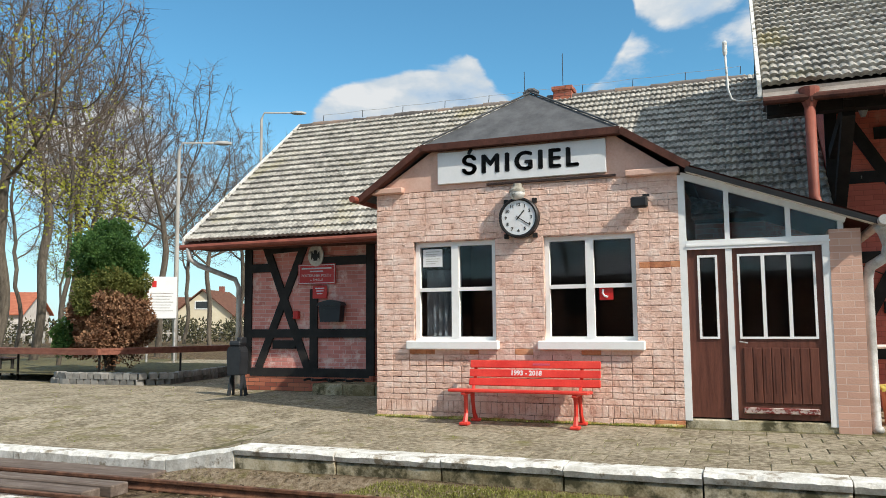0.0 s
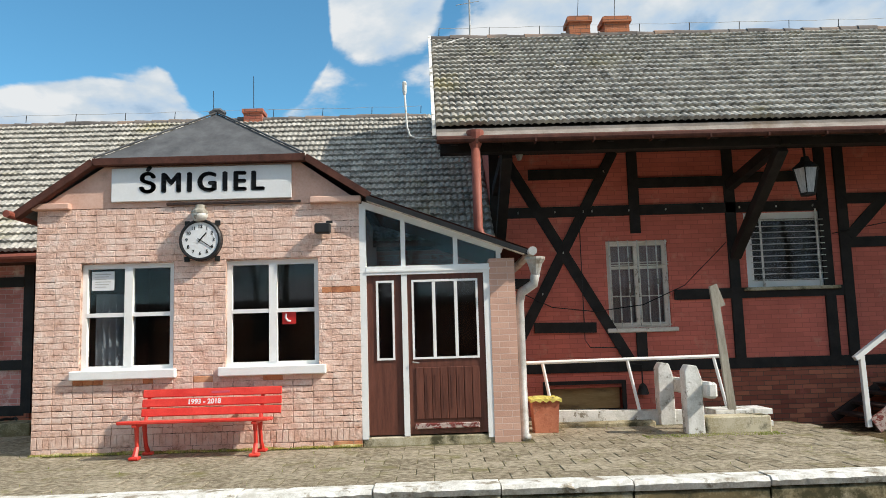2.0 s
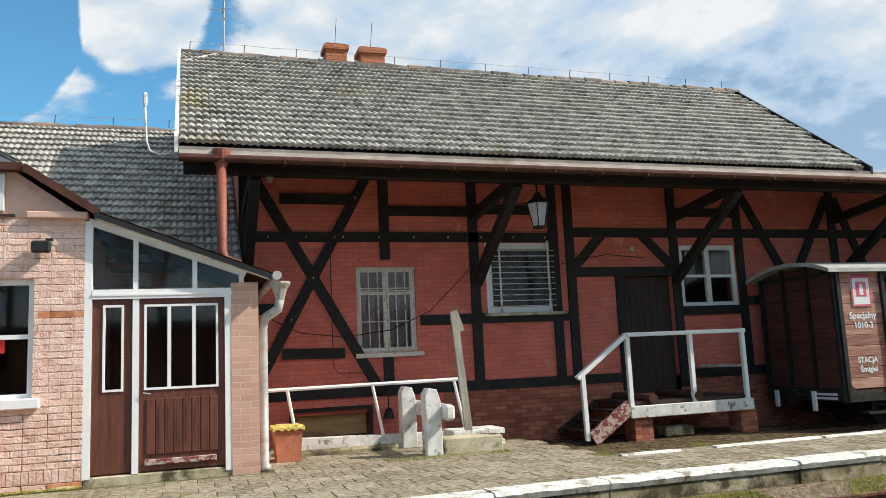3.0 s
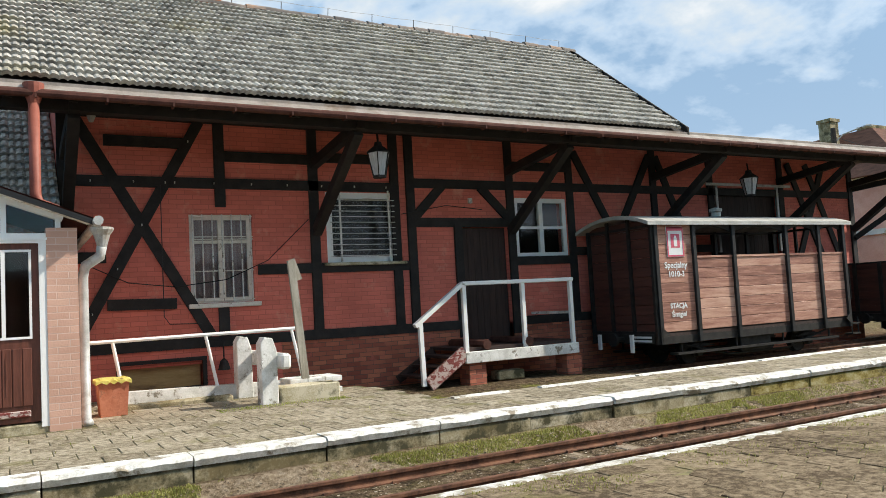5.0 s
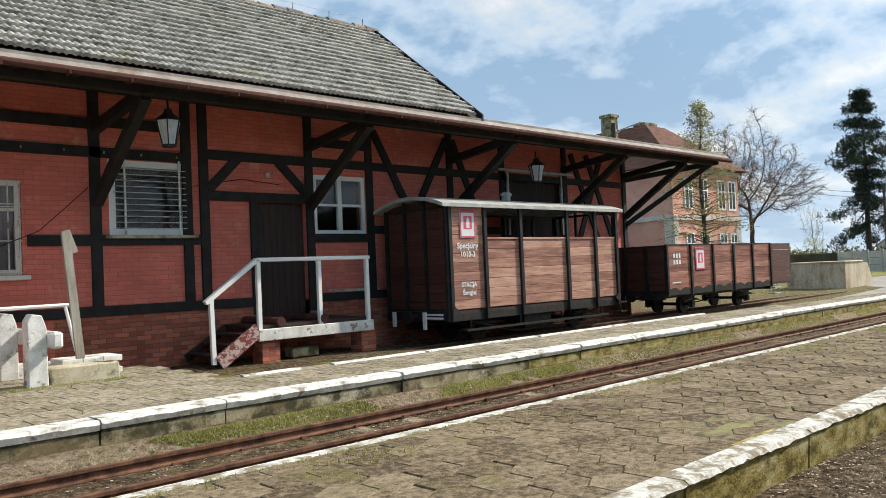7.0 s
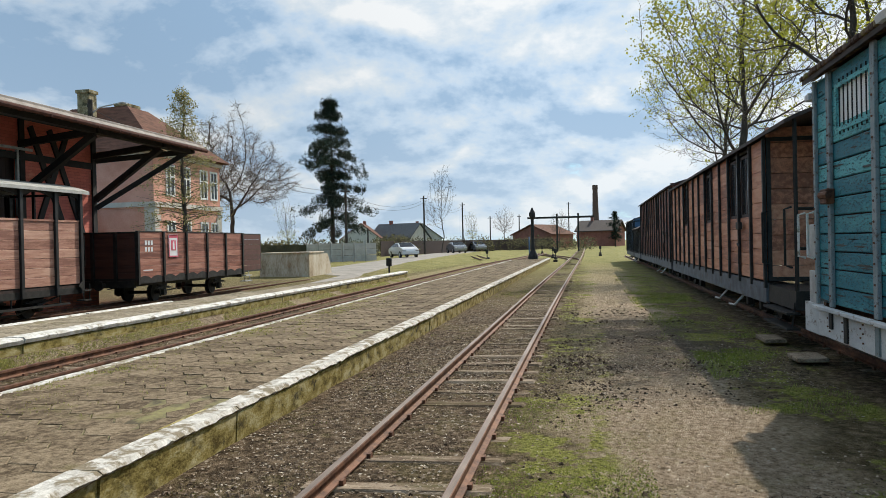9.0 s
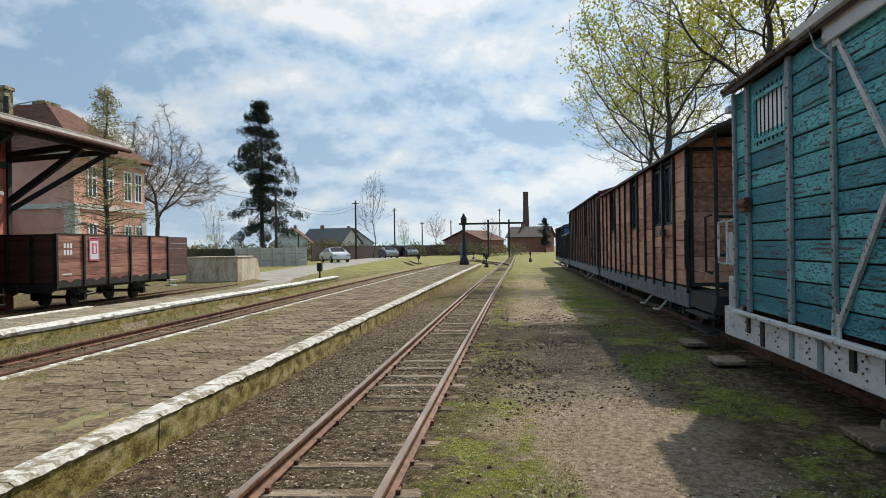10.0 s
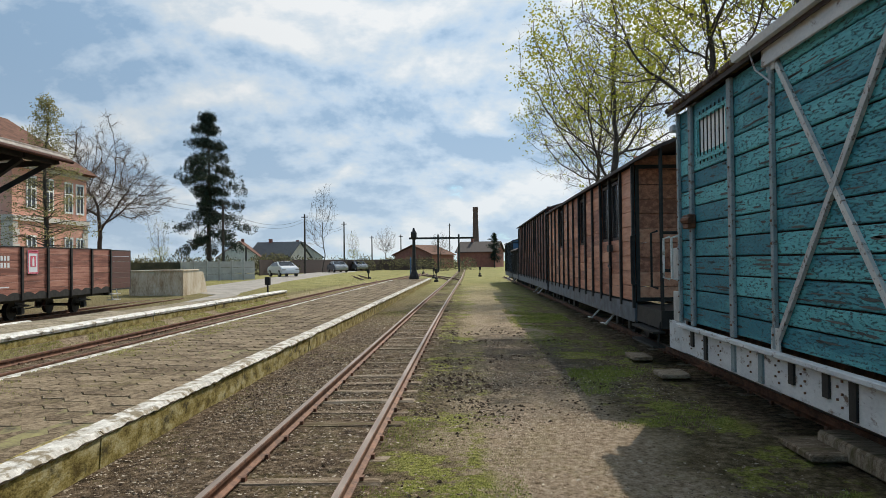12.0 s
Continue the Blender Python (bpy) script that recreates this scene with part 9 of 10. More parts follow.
def foliage_clumps(vs, fs, spots, per, size, rg, flat=1.0, droop=0.0):
    for c, r in spots:
        for _ in range(per):
            d = Vector((rg.gauss(0, 1), rg.gauss(0, 1), rg.gauss(0, 1) * flat)).normalized() * r * rg.uniform(0.55, 1.0)
            p = c + d
            n = (d.normalized() + Vector((rg.uniform(-0.5, 0.5), rg.uniform(-0.5, 0.5), rg.uniform(-0.2, 0.6) - droop))).normalized()
            s = n.orthogonal().normalized()
            s = Matrix.Rotation(rg.uniform(0, math.tau), 3, n) @ s
            o = len(vs)
            l, w = size * rg.uniform(0.7, 1.4), size * rg.uniform(0.3, 0.5)
            vs.extend([p, p + n * l * 0.6 + s * w, p + n * l * 1.1, p + n * l * 0.6 - s * w])
            fs.append((o, o + 1, o + 2, o + 3))


def place(t, x, y, z, rz=0.0, sc=1.0):
    t.scale = (sc, sc, sc)
    t.matrix_basis = pose(x, y, z, 0, 0, rz) @ Matrix.Scale(sc, 4)


def polar(az, d, eye=(4.79, -9.79)):
    return eye[0] + d * math.cos(radians(az)), eye[1] + d * math.sin(radians(az))


def again(t, x, y, z, rz, sc, label=""):
    c = copy_thing(t, pose(x, y, z, 0, 0, rz))
    c.scale = (sc, sc, sc)
    c.matrix_basis = pose(x, y, z, 0, 0, rz) @ Matrix.Scale(sc, 4)
    if label:
        tagged(c, label)
    return c


OAK = ((0.0, 0.0, 0.66, 0.3, 0.3), (0.12, 0.06, 0.55, 0.22, 0.2), (-0.13, -0.05, 0.52, 0.2, 0.2))
TALL = ((0.0, 0.0, 0.62, 0.17, 0.36), (0.07, 0.03, 0.45, 0.16, 0.22), (-0.06, 0.05, 0.74, 0.15, 0.22))
WIDE = ((0.0, 0.0, 0.66, 0.34, 0.3), (0.25, 0.1, 0.52, 0.22, 0.18), (-0.24, -0.12, 0.52, 0.24, 0.2), (0.02, -0.24, 0.5, 0.2, 0.18), (0.0, 0.25, 0.55, 0.2, 0.2))
STEEP = ((0.0, 0.0, 0.64, 0.2, 0.34), (0.13, 0.1, 0.62, 0.15, 0.28), (-0.14, -0.06, 0.6, 0.16, 0.28), (0.04, -0.15, 0.56, 0.14, 0.26), (-0.05, 0.16, 0.5, 0.14, 0.26))
bare_a = make_tree("bare_tree", 3, 13, "tall bare deciduous tree in early spring", OAK, 0.26, 0.02, 3000, M_bark, 4, 0.5, tip_r=0.0105)
bare_b = make_tree("bare_tree", 11, 13, "slender bare tree with reddish twigs and swelling buds", TALL, 0.2, -0.02, 2400, M_bark, 4, 0.5)
bud_a = make_tree("budding_tree", 5, 13, "tall tree with bright yellow-green young leaves low in its crown", TALL, 0.22, 0.03, 2200, M_bark, 3, 0.5, M_bud, 6, 0.1, lambda p: 0.75 if p.z < 0.5 else 0.1)
bud_b = make_tree("budding_maple", 21, 17, "tall maple with steep limbs and yellow-green spring leaves", STEEP, 0.1, 0.0, 3700, M_bark_dark, 2, 0.55, M_bud, 9, 0.15, lambda p: 0.015 if p.z < 0.4 else min(0.4, 1.6 * (p.z - 0.4)) * (1.8 if noise.noise(p * 9) > 0.05 else 0.2), tip_r=0.011)

x, y = polar(131.2, 36)
place(bare_a, x, y, 0, 20, 1.14)
x, y = polar(123.2, 46)
place(bare_b, x, y, 0, 70, 1.05)
x, y = polar(137.3, 27)
place(bud_a, x, y, 0, 10, 1.0)
for az, d, rz, sc, src in ((140.6, 25, 140, 1.15, bare_a), (138.6, 33, 60, 1.35, bare_a), (135.0, 40, 250, 1.25, bare_a), (133.4, 50, 33, 1.2, bare_a), (136.2, 36, 300, 1.25, bare_a), (127.6, 42, 200, 1.0, bare_a), (125.6, 50, 310, 1.1, bare_a), (129.3, 60, 110, 1.2, bare_a), (139.5, 50, 95, 1.5, bare_b), (142.5, 22, 180, 1.05, bud_a), (120.6, 60, 77, 1.05, bare_a), (149, 34, 222, 1.0, bare_a), (137.0, 60, 290, 1.1, bud_a)):
    x, y = polar(az, d)
    again(src, x, y, 0, rz, sc)
place(bud_b, 43.5, -17.6, -0.3, 40, 1.0)
for x, y, rz, sc in ((30.5, -17.9, 150, 0.95), (57.0, -18.6, 260, 1.0), (21.0, -19.5, 320, 0.95)):
    again(bud_b, x, y, -0.3, rz, sc)
for x, y, rz, sc, src in ((-1.5, -19.5, 75, 1.0, bare_b), (4.5, -20, 190, 1.05, bare_a), (9.5, -19.5, 250, 1.0, bare_b), (-7, -20, 330, 1.05, bare_b), (12, -24, 100, 1.0, bare_a), (3, -24, 30, 1.1, bare_b), (-14, -24, 300, 1.1, bare_a), (-2, -29, 160, 1.2, bare_a)):
    again(src, x, y, -0.3, rz, sc)
# far trees to the east
bare_c = make_tree("bare_tree", 17, 11.5, "broad dark bare tree beside the tall house", WIDE, 0.2, 0.0, 4000, M_bark_dark, 8, 0.6, tip_r=0.0105)
x, y = polar(25.5, 62, (5.46, -10.23))
place(bare_c, x, y, -0.2, 40, 1.12)
for az, d, rz, sc, src in ((27.4, 72, 130, 1.15, bare_c), (10.5, 104, 60, 0.95, bare_b), (6.0, 130, 0, 0.6, bare_a), (8.3, 120, 0, 0.5, bud_a), (2.0, 140, 90, 0.55, bare_a), (30.5, 75, 60, 0.9, bare_a), (21.6, 62, 10, 0.4, bud_a)):
    x, y = polar(az, d, (5.46, -10.23))
    again(src, x, y, -0.2, rz, sc)


def make_pine(name, seed, h, label, larch=False):
    rg = random.Random(seed)
    vs, fs, lv, lf, bv, bf = [], [], [], [], [], []
    pts = [Vector((0.03 * h * math.sin(i * 0.7) * (i / 12), 0, h * i / 12 - 0.1)) for i in range(13)]
    tube_raw(vs, fs, pts, [h * 0.017 * (1 - 0.9 * i / 12) for i in range(13)], 8)
    spots = []
    n = 52 if not larch else 150
    for k in range(n):
        f = (k + 0.5) / n
        az = k * 2.4 + rg.uniform(-0.5, 0.5)
        if larch:
            z = h * (0.22 + 0.77 * f)
            reach = h * (0.3 * (1 - f) + 0.02) * rg.uniform(0.4, 1.2)
            rise = rg.uniform(-0.1, 0.35)
        else:
            z = h * (0.22 + 0.76 * f + 0.02 * math.sin(k * 1.3))
            bulge = 0.75 + 0.35 * math.sin(f * 11.0 + 0.8) + 0.3 * math.cos(az + f * 5.0)
            reach = h * (0.15 * min(1.0, (1 - f) * 2.2) ** 0.6 + 0.025) * bulge * rg.uniform(0.65, 1.45)
            rise = rg.uniform(-0.6, -0.05)
        a = Vector((0, 0, z))
        b = a + Vector((math.cos(az) * reach, math.sin(az) * reach, reach * rise))
        mid = a.lerp(b, 0.5) + Vector((0, 0, 0.06 * reach))
        thick = 1.0 if not larch else 0.45
        tube_raw(bv, bf, [a, mid, b], [(0.05 * (1 - f) + 0.02) * thick, (0.03 * (1 - f) + 0.015) * thick, 0.008], 4)
        for q in range(4 if larch else 8):
            w = 0.22 if not larch else 0.1
            spots.append((a.lerp(b, rg.uniform(0.4 if larch else 0.28, 1.08)) + Vector((rg.uniform(-w, w), rg.uniform(-w, w), rg.uniform(-w, 0.1))), h * 0.03 * rg.uniform(0.5, 1.5) if not larch else 0.3))
    foliage_clumps(lv, lf, spots, 125 if not larch else 14, h * 0.0075 if not larch else 0.08, rg, 0.5, 0.45)
    t = thing(name, (0, 0, 0), label, "tree")
    part("trunk", raw_mesh("trunk", vs, fs, M_bark_dark, True), None, t)
    tagged(part("branchwork", raw_mesh("branchwork", bv, bf, M_bark_dark, True), None, t), kind="stuff")
    tagged(part("crown", raw_mesh("crown", lv, lf, M_needle if not larch else M_larch), None, t), kind="stuff")
    return t


x, y = polar(18.4, 74, (5.46, -10.23))
place(make_pine("tall_spruce", 4, 15.2, "tall dark spruce with ragged drooping branches"), x, y, -0.2, 30)
x, y = polar(28.6, 45, (5.46, -10.23))
place(make_pine("young_larch", 9, 10.0, "slender larch with thin pale spring needles", True), x, y, -0.2, 0)
x, y = polar(-1.9, 160, (5.46, -10.23))
place(make_pine("far_spruce", 14, 7.0, "small dark spruce beyond the wagons"), x, y, -0.2, 0)


def build_cypress():
    rg = random.Random(6)
    t = thing("garden_cypress", (-9.45, 4.95, 0.1), "tall clipped cypress, green above and withered brown below", "shrub")
    vs, fs = [], []
    for k in range(5):
        a = k * 1.25
        tube_raw(vs, fs, [Vector((0, 0, 0)), Vector((0.2 * math.cos(a), 0.2 * math.sin(a), 0.8)), Vector((0.5 * math.cos(a), 0.5 * math.sin(a), 2.2))], [0.09, 0.06, 0.02], 6)
    part("stem", raw_mesh("stem", vs, fs, M_bark_dark, True), None, t)

    def group(name, mat, spots, per, size):
        v, f = [], []
        foliage_clumps(v, f, spots, per, size, rg, 0.9)
        tagged(part(name, raw_mesh(name, v, f, mat), None, t), kind="stuff")

    green, mixed, brown = [], [], []

    def lump(lst, cx, cy, cz, r, n):
        """A rounded lump made of smaller tufts on its surface."""
        for _ in range(n):
            d = Vector((rg.gauss(0, 1), rg.gauss(0, 1), rg.gauss(0, 1))).normalized()
            lst.append((Vector((cx, cy, cz)) + d * r * rg.uniform(0.55, 1.0), rg.uniform(0.1, 0.2)))

    for k in range(9):
        a = k * math.tau / 9 + rg.uniform(-0.3, 0.3)
        lump(brown, 0.62 * math.cos(a), 0.62 * math.sin(a), rg.uniform(0.75, 1.1), 0.36, 20)
        lump(brown, 0.60 * math.cos(a + 0.3), 0.60 * math.sin(a + 0.3), rg.uniform(1.4, 1.75), 0.36, 20)
    for k in range(6):
        a = k * math.tau / 6 + 0.4
        lump(mixed, 0.5 * math.cos(a), 0.5 * math.sin(a), rg.uniform(1.95, 2.25), 0.36, 20)
        lump(green, 0.45 * math.cos(a) - 0.12, 0.45 * math.sin(a), rg.uniform(2.55, 2.95), 0.42, 24)
    lump(green, -0.1, 0, 3.25, 0.42, 32)
    lump(green, -0.55, -0.2, 2.55, 0.4, 26)
    lump(mixed, -0.1, -0.75, 1.7, 0.22, 14)
    lump(green, -0.95, -0.35, 0.85, 0.36, 22)
    for k in range(60):
        z = rg.uniform(0.4, 3.2)
        a = rg.uniform(0, math.tau)
        (brown if z < 1.8 else green).append((Vector((0.4 * math.cos(a), 0.4 * math.sin(a), z)), 0.3))
    group("green_foliage", M_thuja, green, 150, 0.055)
    group("olive_foliage", M_thuja_mix, mixed, 150, 0.055)
    group("brown_foliage", M_thuja_brown, brown, 150, 0.055)


build_cypress()


# ---------- the plaza west of the building ----------
def build_plaza():
    pw = thing("sett_edging", (0, 0, 0), "low planting bed wall of grey granite setts", "kerb", kind="structure")
    me = [block_mesh("sett", 0.16, 0.14, 0.135, 0.018, M_cobble) for _ in range(3)]
    for m in me:
        for v in m.vertices:
            v.co += Vector((rnd.uniform(-0.01, 0.01), rnd.uniform(-0.01, 0.01), rnd.uniform(-0.008, 0.008)))
    pts = [(-9.6, 3.5), (-9.0, 3.3), (-7.2, 3.45), (-6.8, 3.9), (-6.95, 5.2), (-7.3, 6.8), (-7.6, 8.6)]
    rng = []
    for (xa, ya), (xb, yb) in zip(pts, pts[1:]):
        n = max(1, int(math.hypot(xb - xa, yb - ya) / 0.165))
        for i in range(n):
            f = i / n
            rng.append((xa + (xb - xa) * f, ya + (yb - ya) * f, math.degrees(math.atan2(yb - ya, xb - xa))))
    for k in range(2):
        for i, (x, y, a) in enumerate(rng):
            part("sett", me[rnd.randrange(3)], M_cobble, pw).matrix_basis = pose(x + (0.08 if k else 0), y + rnd.uniform(-0.01, 0.01), -0.02 + 0.135 * k, 0, 0, a + rnd.uniform(-4, 4))
    bm = B()
    bm.faces.new([bm.verts.new((x, y, 0.17)) for x, y in ((-9.6, 3.55), (-9.0, 3.4), (-7.25, 3.5), (-6.9, 3.9), (-7.0, 5.2), (-7.35, 6.8), (-7.7, 8.6), (-13, 8.8), (-13, 3.9))])
    solid("planting_bed", bm, M_joint, "dark soil of the planting bed", "planting bed", kind="structure")
    rl = thing("plank_railing", (0, 0, 0), "low railing of a red-brown plank on iron posts", "railing")
    line = [(-17.5, 4.6), (-11.2, 3.9), (-8.6, 3.75), (-6.9, 7.0), (-5.6, 9.6)]
    for p, q in zip(line, line[1:]):
        bm = B()
        beam(bm, (p[0], p[1], 0.72), (q[0], q[1], 0.72), 0.26, 0.05)
        beam(bm, (p[0] + 0.05, p[1] - 0.12, 0.67), (q[0] + 0.05, q[1] - 0.12, 0.67), 0.035, 0.13)
        part("plank", bm, M_plank_red, rl)
        n = max(1, int(math.hypot(q[0] - p[0], q[1] - p[1]) / 1.5))
        for i in range(n + 1):
            f = i / n
            bm = tube(B(), [(p[0] + (q[0] - p[0]) * f, p[1] + (q[1] - p[1]) * f, -0.05), (p[0] + (q[0] - p[0]) * f, p[1] + (q[1] - p[1]) * f, 0.7)], 0.025, 6)
            part("post", bm, M_black_iron, rl)
    b = thing("park_bench", (-7.4, 9.3, 0.0), "dark slatted park bench beyond the planting bed", "bench", "park benches", rz=65)
    for i in range(6):
        bm = B()
        box(bm, -0.9, 0.9, -0.04, 0.04, -0.018, 0.018, 0.006)
        part("slat", bm, M_door_dark, b).matrix_basis = pose(0, -0.25 + i * 0.095 if i < 4 else 0.16 + 0.04 * (i - 3), 0.44 if i < 4 else 0.44 + 0.16 * (i - 3), 0 if i < 4 else 75, 0, 0)
    for x in (-0.7, 0.7):
        bm = B()
        box(bm, x - 0.03, x + 0.03, -0.25, 0.1, 0.38, 0.42)
        box(bm, x - 0.03, x + 0.03, -0.24, -0.18, 0.0, 0.4)
        box(bm, x - 0.03, x + 0.03, 0.05, 0.11, 0.0, 0.42)
        beam(bm, (x, 0.08, 0.4), (x, 0.28, 0.8), 0.05, 0.04, (0, 1, 0))
        part("leg", bm, M_black_iron, b)
    tagged(b, "dark slatted park bench beyond the planting bed")
    copy_thing(b, pose(-13.6, 5.2, 0, 0, 0, 160))
    copy_thing(b, pose(-16.2, 5.8, 0, 0, 0, 165))
    ib = thing("notice_board", (*polar(130.9, 26.0), 0), "white notice board with red emblem on grey posts", "notice board", rz=42)
    bm = B()
    box(bm, -0.44, 0.44, -0.03, 0.03, 1.45, 2.75, 0.01)
    part("panel", bm, M_sign_white, ib)
    for x in (-0.4, 0.4):
        bm = tube(B(), [(x, 0.05, -0.05), (x, 0.05, 2.78)], 0.03, 8)
        part("post", bm, M_zinc, ib)
    bm = B()
    box(bm, -0.3, -0.16, -0.035, -0.031, 2.42, 2.62)
    part("emblem", bm, M_sign_red, ib)
    for k in range(7):
        part("text_line", box(B(), -0.34, 0.34 - 0.05 * (k % 3), -0.034, -0.031, 2.22 - k * 0.09, 2.245 - k * 0.09), M_zinc, ib)
    lb = thing("litter_bin", (-3.68, 1.95, 0), "dark plastic litter bin on a stand by the wall", "litter bin")
    bm = B()
    prism(bm, [(-0.2, 0.36), (0.2, 0.36), (0.22, 0.78), (0.16, 0.86), (-0.16, 0.86), (-0.22, 0.78)], "y", -0.17, 0.17)
    bmesh.ops.bevel(bm, geom=bm.edges[:], offset=0.015, segments=2, affect="EDGES")
    part("body", bm, M_darkbin, lb)
    bm = B()
    box(bm, -0.17, 0.17, -0.14, 0.14, 0.86, 0.96, 0.03)
    box(bm, 0.05, 0.2, -0.12, 0.12, 0.9, 1.02, 0.02)
    part("lid", bm, M_darkbin, lb)
    for x in (-0.15, 0.15):
        bm = B()
        beam(bm, (x * 1.3, -0.08, 0.0), (x, 0, 0.4), 0.06, 0.08)
        beam(bm, (x * 1.3, 0.12, 0.0), (x, 0.03, 0.4), 0.06, 0.08)
        part("leg", bm, M_darkbin, lb)
    lb.matrix_basis = lb.matrix_basis @ Matrix.Diagonal((0.68, 0.7, 1, 1))
    for az, d, h, arm, lab in ((130.0, 30, 7.9, -1, "tall grey street lamp with arm"), (124.4, 34, 10.3, -1, "tall street lamp rising behind the roof")):
        x, y = polar(az, d)
        sl = thing("street_lamp", (x, y, 0), lab, "street lamp", "street lamps")
        bm = tube(B(), [(0, 0, -0.1), (0, 0, h * 0.5), (0, 0, h - 0.3), (0.1, 0.05, h), (1.2, 0.6, h + 0.02)], [0.1, 0.08, 0.055, 0.035, 0.03], 8)
        part("pole", bm, M_fence, sl, smooth=True)
        bm = lathe(B(), [(0.06, -0.06), (0.14, -0.02), (0.14, 0.05), (0.05, 0.1)], (0, 0, 0), 10, 2.4, 1.0)
        hd = part("head", bm, M_zinc, sl)
        hd.matrix_basis = pose(1.4, 0.7, h, 0, 0, 27)


build_plaza()


# ---------- houses and the far side ----------
def house(name, x, y, rz, w, d, eave, ridge, wall, roof, label, wins=(), chimney=True, z0=-0.2):
    h = thing(name, (x, y, z0), label, "house", rz=rz)
    bm = B()
    prism(bm, [(-d / 2, 0), (d / 2, 0), (d / 2, eave), (0, ridge - 0.1), (-d / 2, eave)], "x", -w / 2, w / 2)
    part("wall", bm, wall, h)
    bm = B()
    o = 0.4
    k = (ridge - eave) / (d / 2)
    for s in (-1, 1):
        prism(bm, [(0, ridge), (s * (d / 2 + o), eave - o * k), (s * (d / 2 + o), eave - o * k + 0.15), (0, ridge + 0.15)], "x", -w / 2 - o, w / 2 + o)
    part("roof", bm, roof, h)
    if chimney:
        bm = B()
        box(bm, w * 0.18, w * 0.18 + 0.6, -0.3, 0.3, ridge - 0.6, ridge + 0.8)
        part("chimney", bm, M_far_red, h)
    for face, a, b, za, zb in wins:
        bm = B()
        if face == "s":
            frame_bars(bm, a, b, za, zb, -d / 2 - 0.05, -d / 2 + 0.02, 0.12)
        else:
            frame_bars(bm, a, b, za, zb, -0.05, 0.02, 0.12)
            bmesh.ops.transform(bm, matrix=Matrix.Translation((-w / 2, 0, 0)) @ Matrix.Rotation(radians(-90), 4, "Z"), verts=bm.verts)
        wd = part("window", bm, M_white, h)
        bm = B()
        if face == "s":
            box(bm, a + 0.1, b - 0.1, -d / 2 - 0.02, -d / 2 - 0.005, za + 0.1, zb - 0.1)
        else:
            box(bm, a + 0.1, b - 0.1, -0.02, -0.005, za + 0.1, zb - 0.1)
            bmesh.ops.transform(bm, matrix=Matrix.Translation((-w / 2, 0, 0)) @ Matrix.Rotation(radians(-90), 4, "Z"), verts=bm.verts)
        part("pane", bm, M_glass_dark, wd)
        bm = B()
        if face == "s":
            box(bm, (a + b) / 2 - 0.04, (a + b) / 2 + 0.04, -d / 2 - 0.045, -d / 2 - 0.01, za + 0.1, zb - 0.1)
            box(bm, a + 0.1, b - 0.1, -d / 2 - 0.044, -d / 2 - 0.011, za + (zb - za) * 0.6, za + (zb - za) * 0.6 + 0.07)
            part("glazing_cross", bm, M_white, wd)
        else:
            bm.free()
    return h


x, y = polar(142.2, 104)
house("red_roof_house", x, y, 30, 14, 9, 2.7, 5.0, M_stone, M_roof_red, "white house with a red clay roof", (("s", -5, -3.8, 0.8, 2.0), ("s", 0, 1.2, 0.8, 2.0), ("s", 4, 5.2, 0.8, 2.0)), True, 0)
x, y = polar(127.3, 108)
house("cream_house", x, y, 108, 10, 7.5, 2.6, 5.6, M_cream, M_roof_brown, "cream house with a steep dark red-brown roof", (("s", -3, -2, 0.8, 2.0), ("w", -1, 1, 3.2, 4.3)), True, 0)
x, y = polar(129.4, 116)
house("dark_roof_house", x, y, 40, 9, 8, 2.4, 5.0, M_stone, M_roof_brown, "house with a dark brown roof", (), False, 0)

gf = thing("picket_fence", (0, 0, 0), "pale garden picket fence before the far houses", "fence")
for i in range(46):
    x, y = polar(125.5 + i * 0.38, 70)
    part("picket", box(B(), x - 0.12, x + 0.12, y - 0.03, y + 0.03, -0.1, 0.95 + rnd.uniform(-0.05, 0.05)), M_stone, gf)
bm = B()
beam(bm, (*polar(125.3, 70), 0.6), (*polar(142.8, 69.8), 0.6), 0.05, 0.1)
part("fence_rail", bm, M_stone, gf)

V = house("tall_station_house", 52.9, 20.75, 0, 8.6, 11, 7.2, 7.4, M_house, M_roof_brown, "two-storey ochre house with pale stone corners",
          [("s", a, a + 1.05, za, zb) for a in (-2.9, -0.95, 1.4, 2.85) for za, zb in ((1.3, 3.1), (4.6, 6.6))] + [("w", a, a + 1.0, za, zb) for a in (-4.0, -1.0) for za, zb in ((1.3, 3.1), (4.6, 6.6))], False)
bm = B()
e = 0.6
b0 = [bm.verts.new(p) for p in ((-4.3 - e, -5.5 - e, 7.25), (4.3 + e, -5.5 - e, 7.25), (4.3 + e, 5.5 + e, 7.25), (-4.3 - e, 5.5 + e, 7.25))]
t0 = [bm.verts.new(p) for p in ((-1.2, -2.0, 10.6), (1.2, -2.0, 10.6), (1.2, 2.0, 10.6), (-1.2, 2.0, 10.6))]
for i in range(4):
    bm.faces.new((b0[i], b0[(i + 1) % 4], t0[(i + 1) % 4], t0[i]))
bm.faces.new(b0[::-1])
bm.faces.new(t0)
part("hip_roof", bm, M_roof_brown, V)
bm = B()
for z in (3.9, 6.95):
    box(bm, -4.45, 4.45, -5.65, 5.65, z, z + 0.3)
part("string_course", bm, M_stone, V)
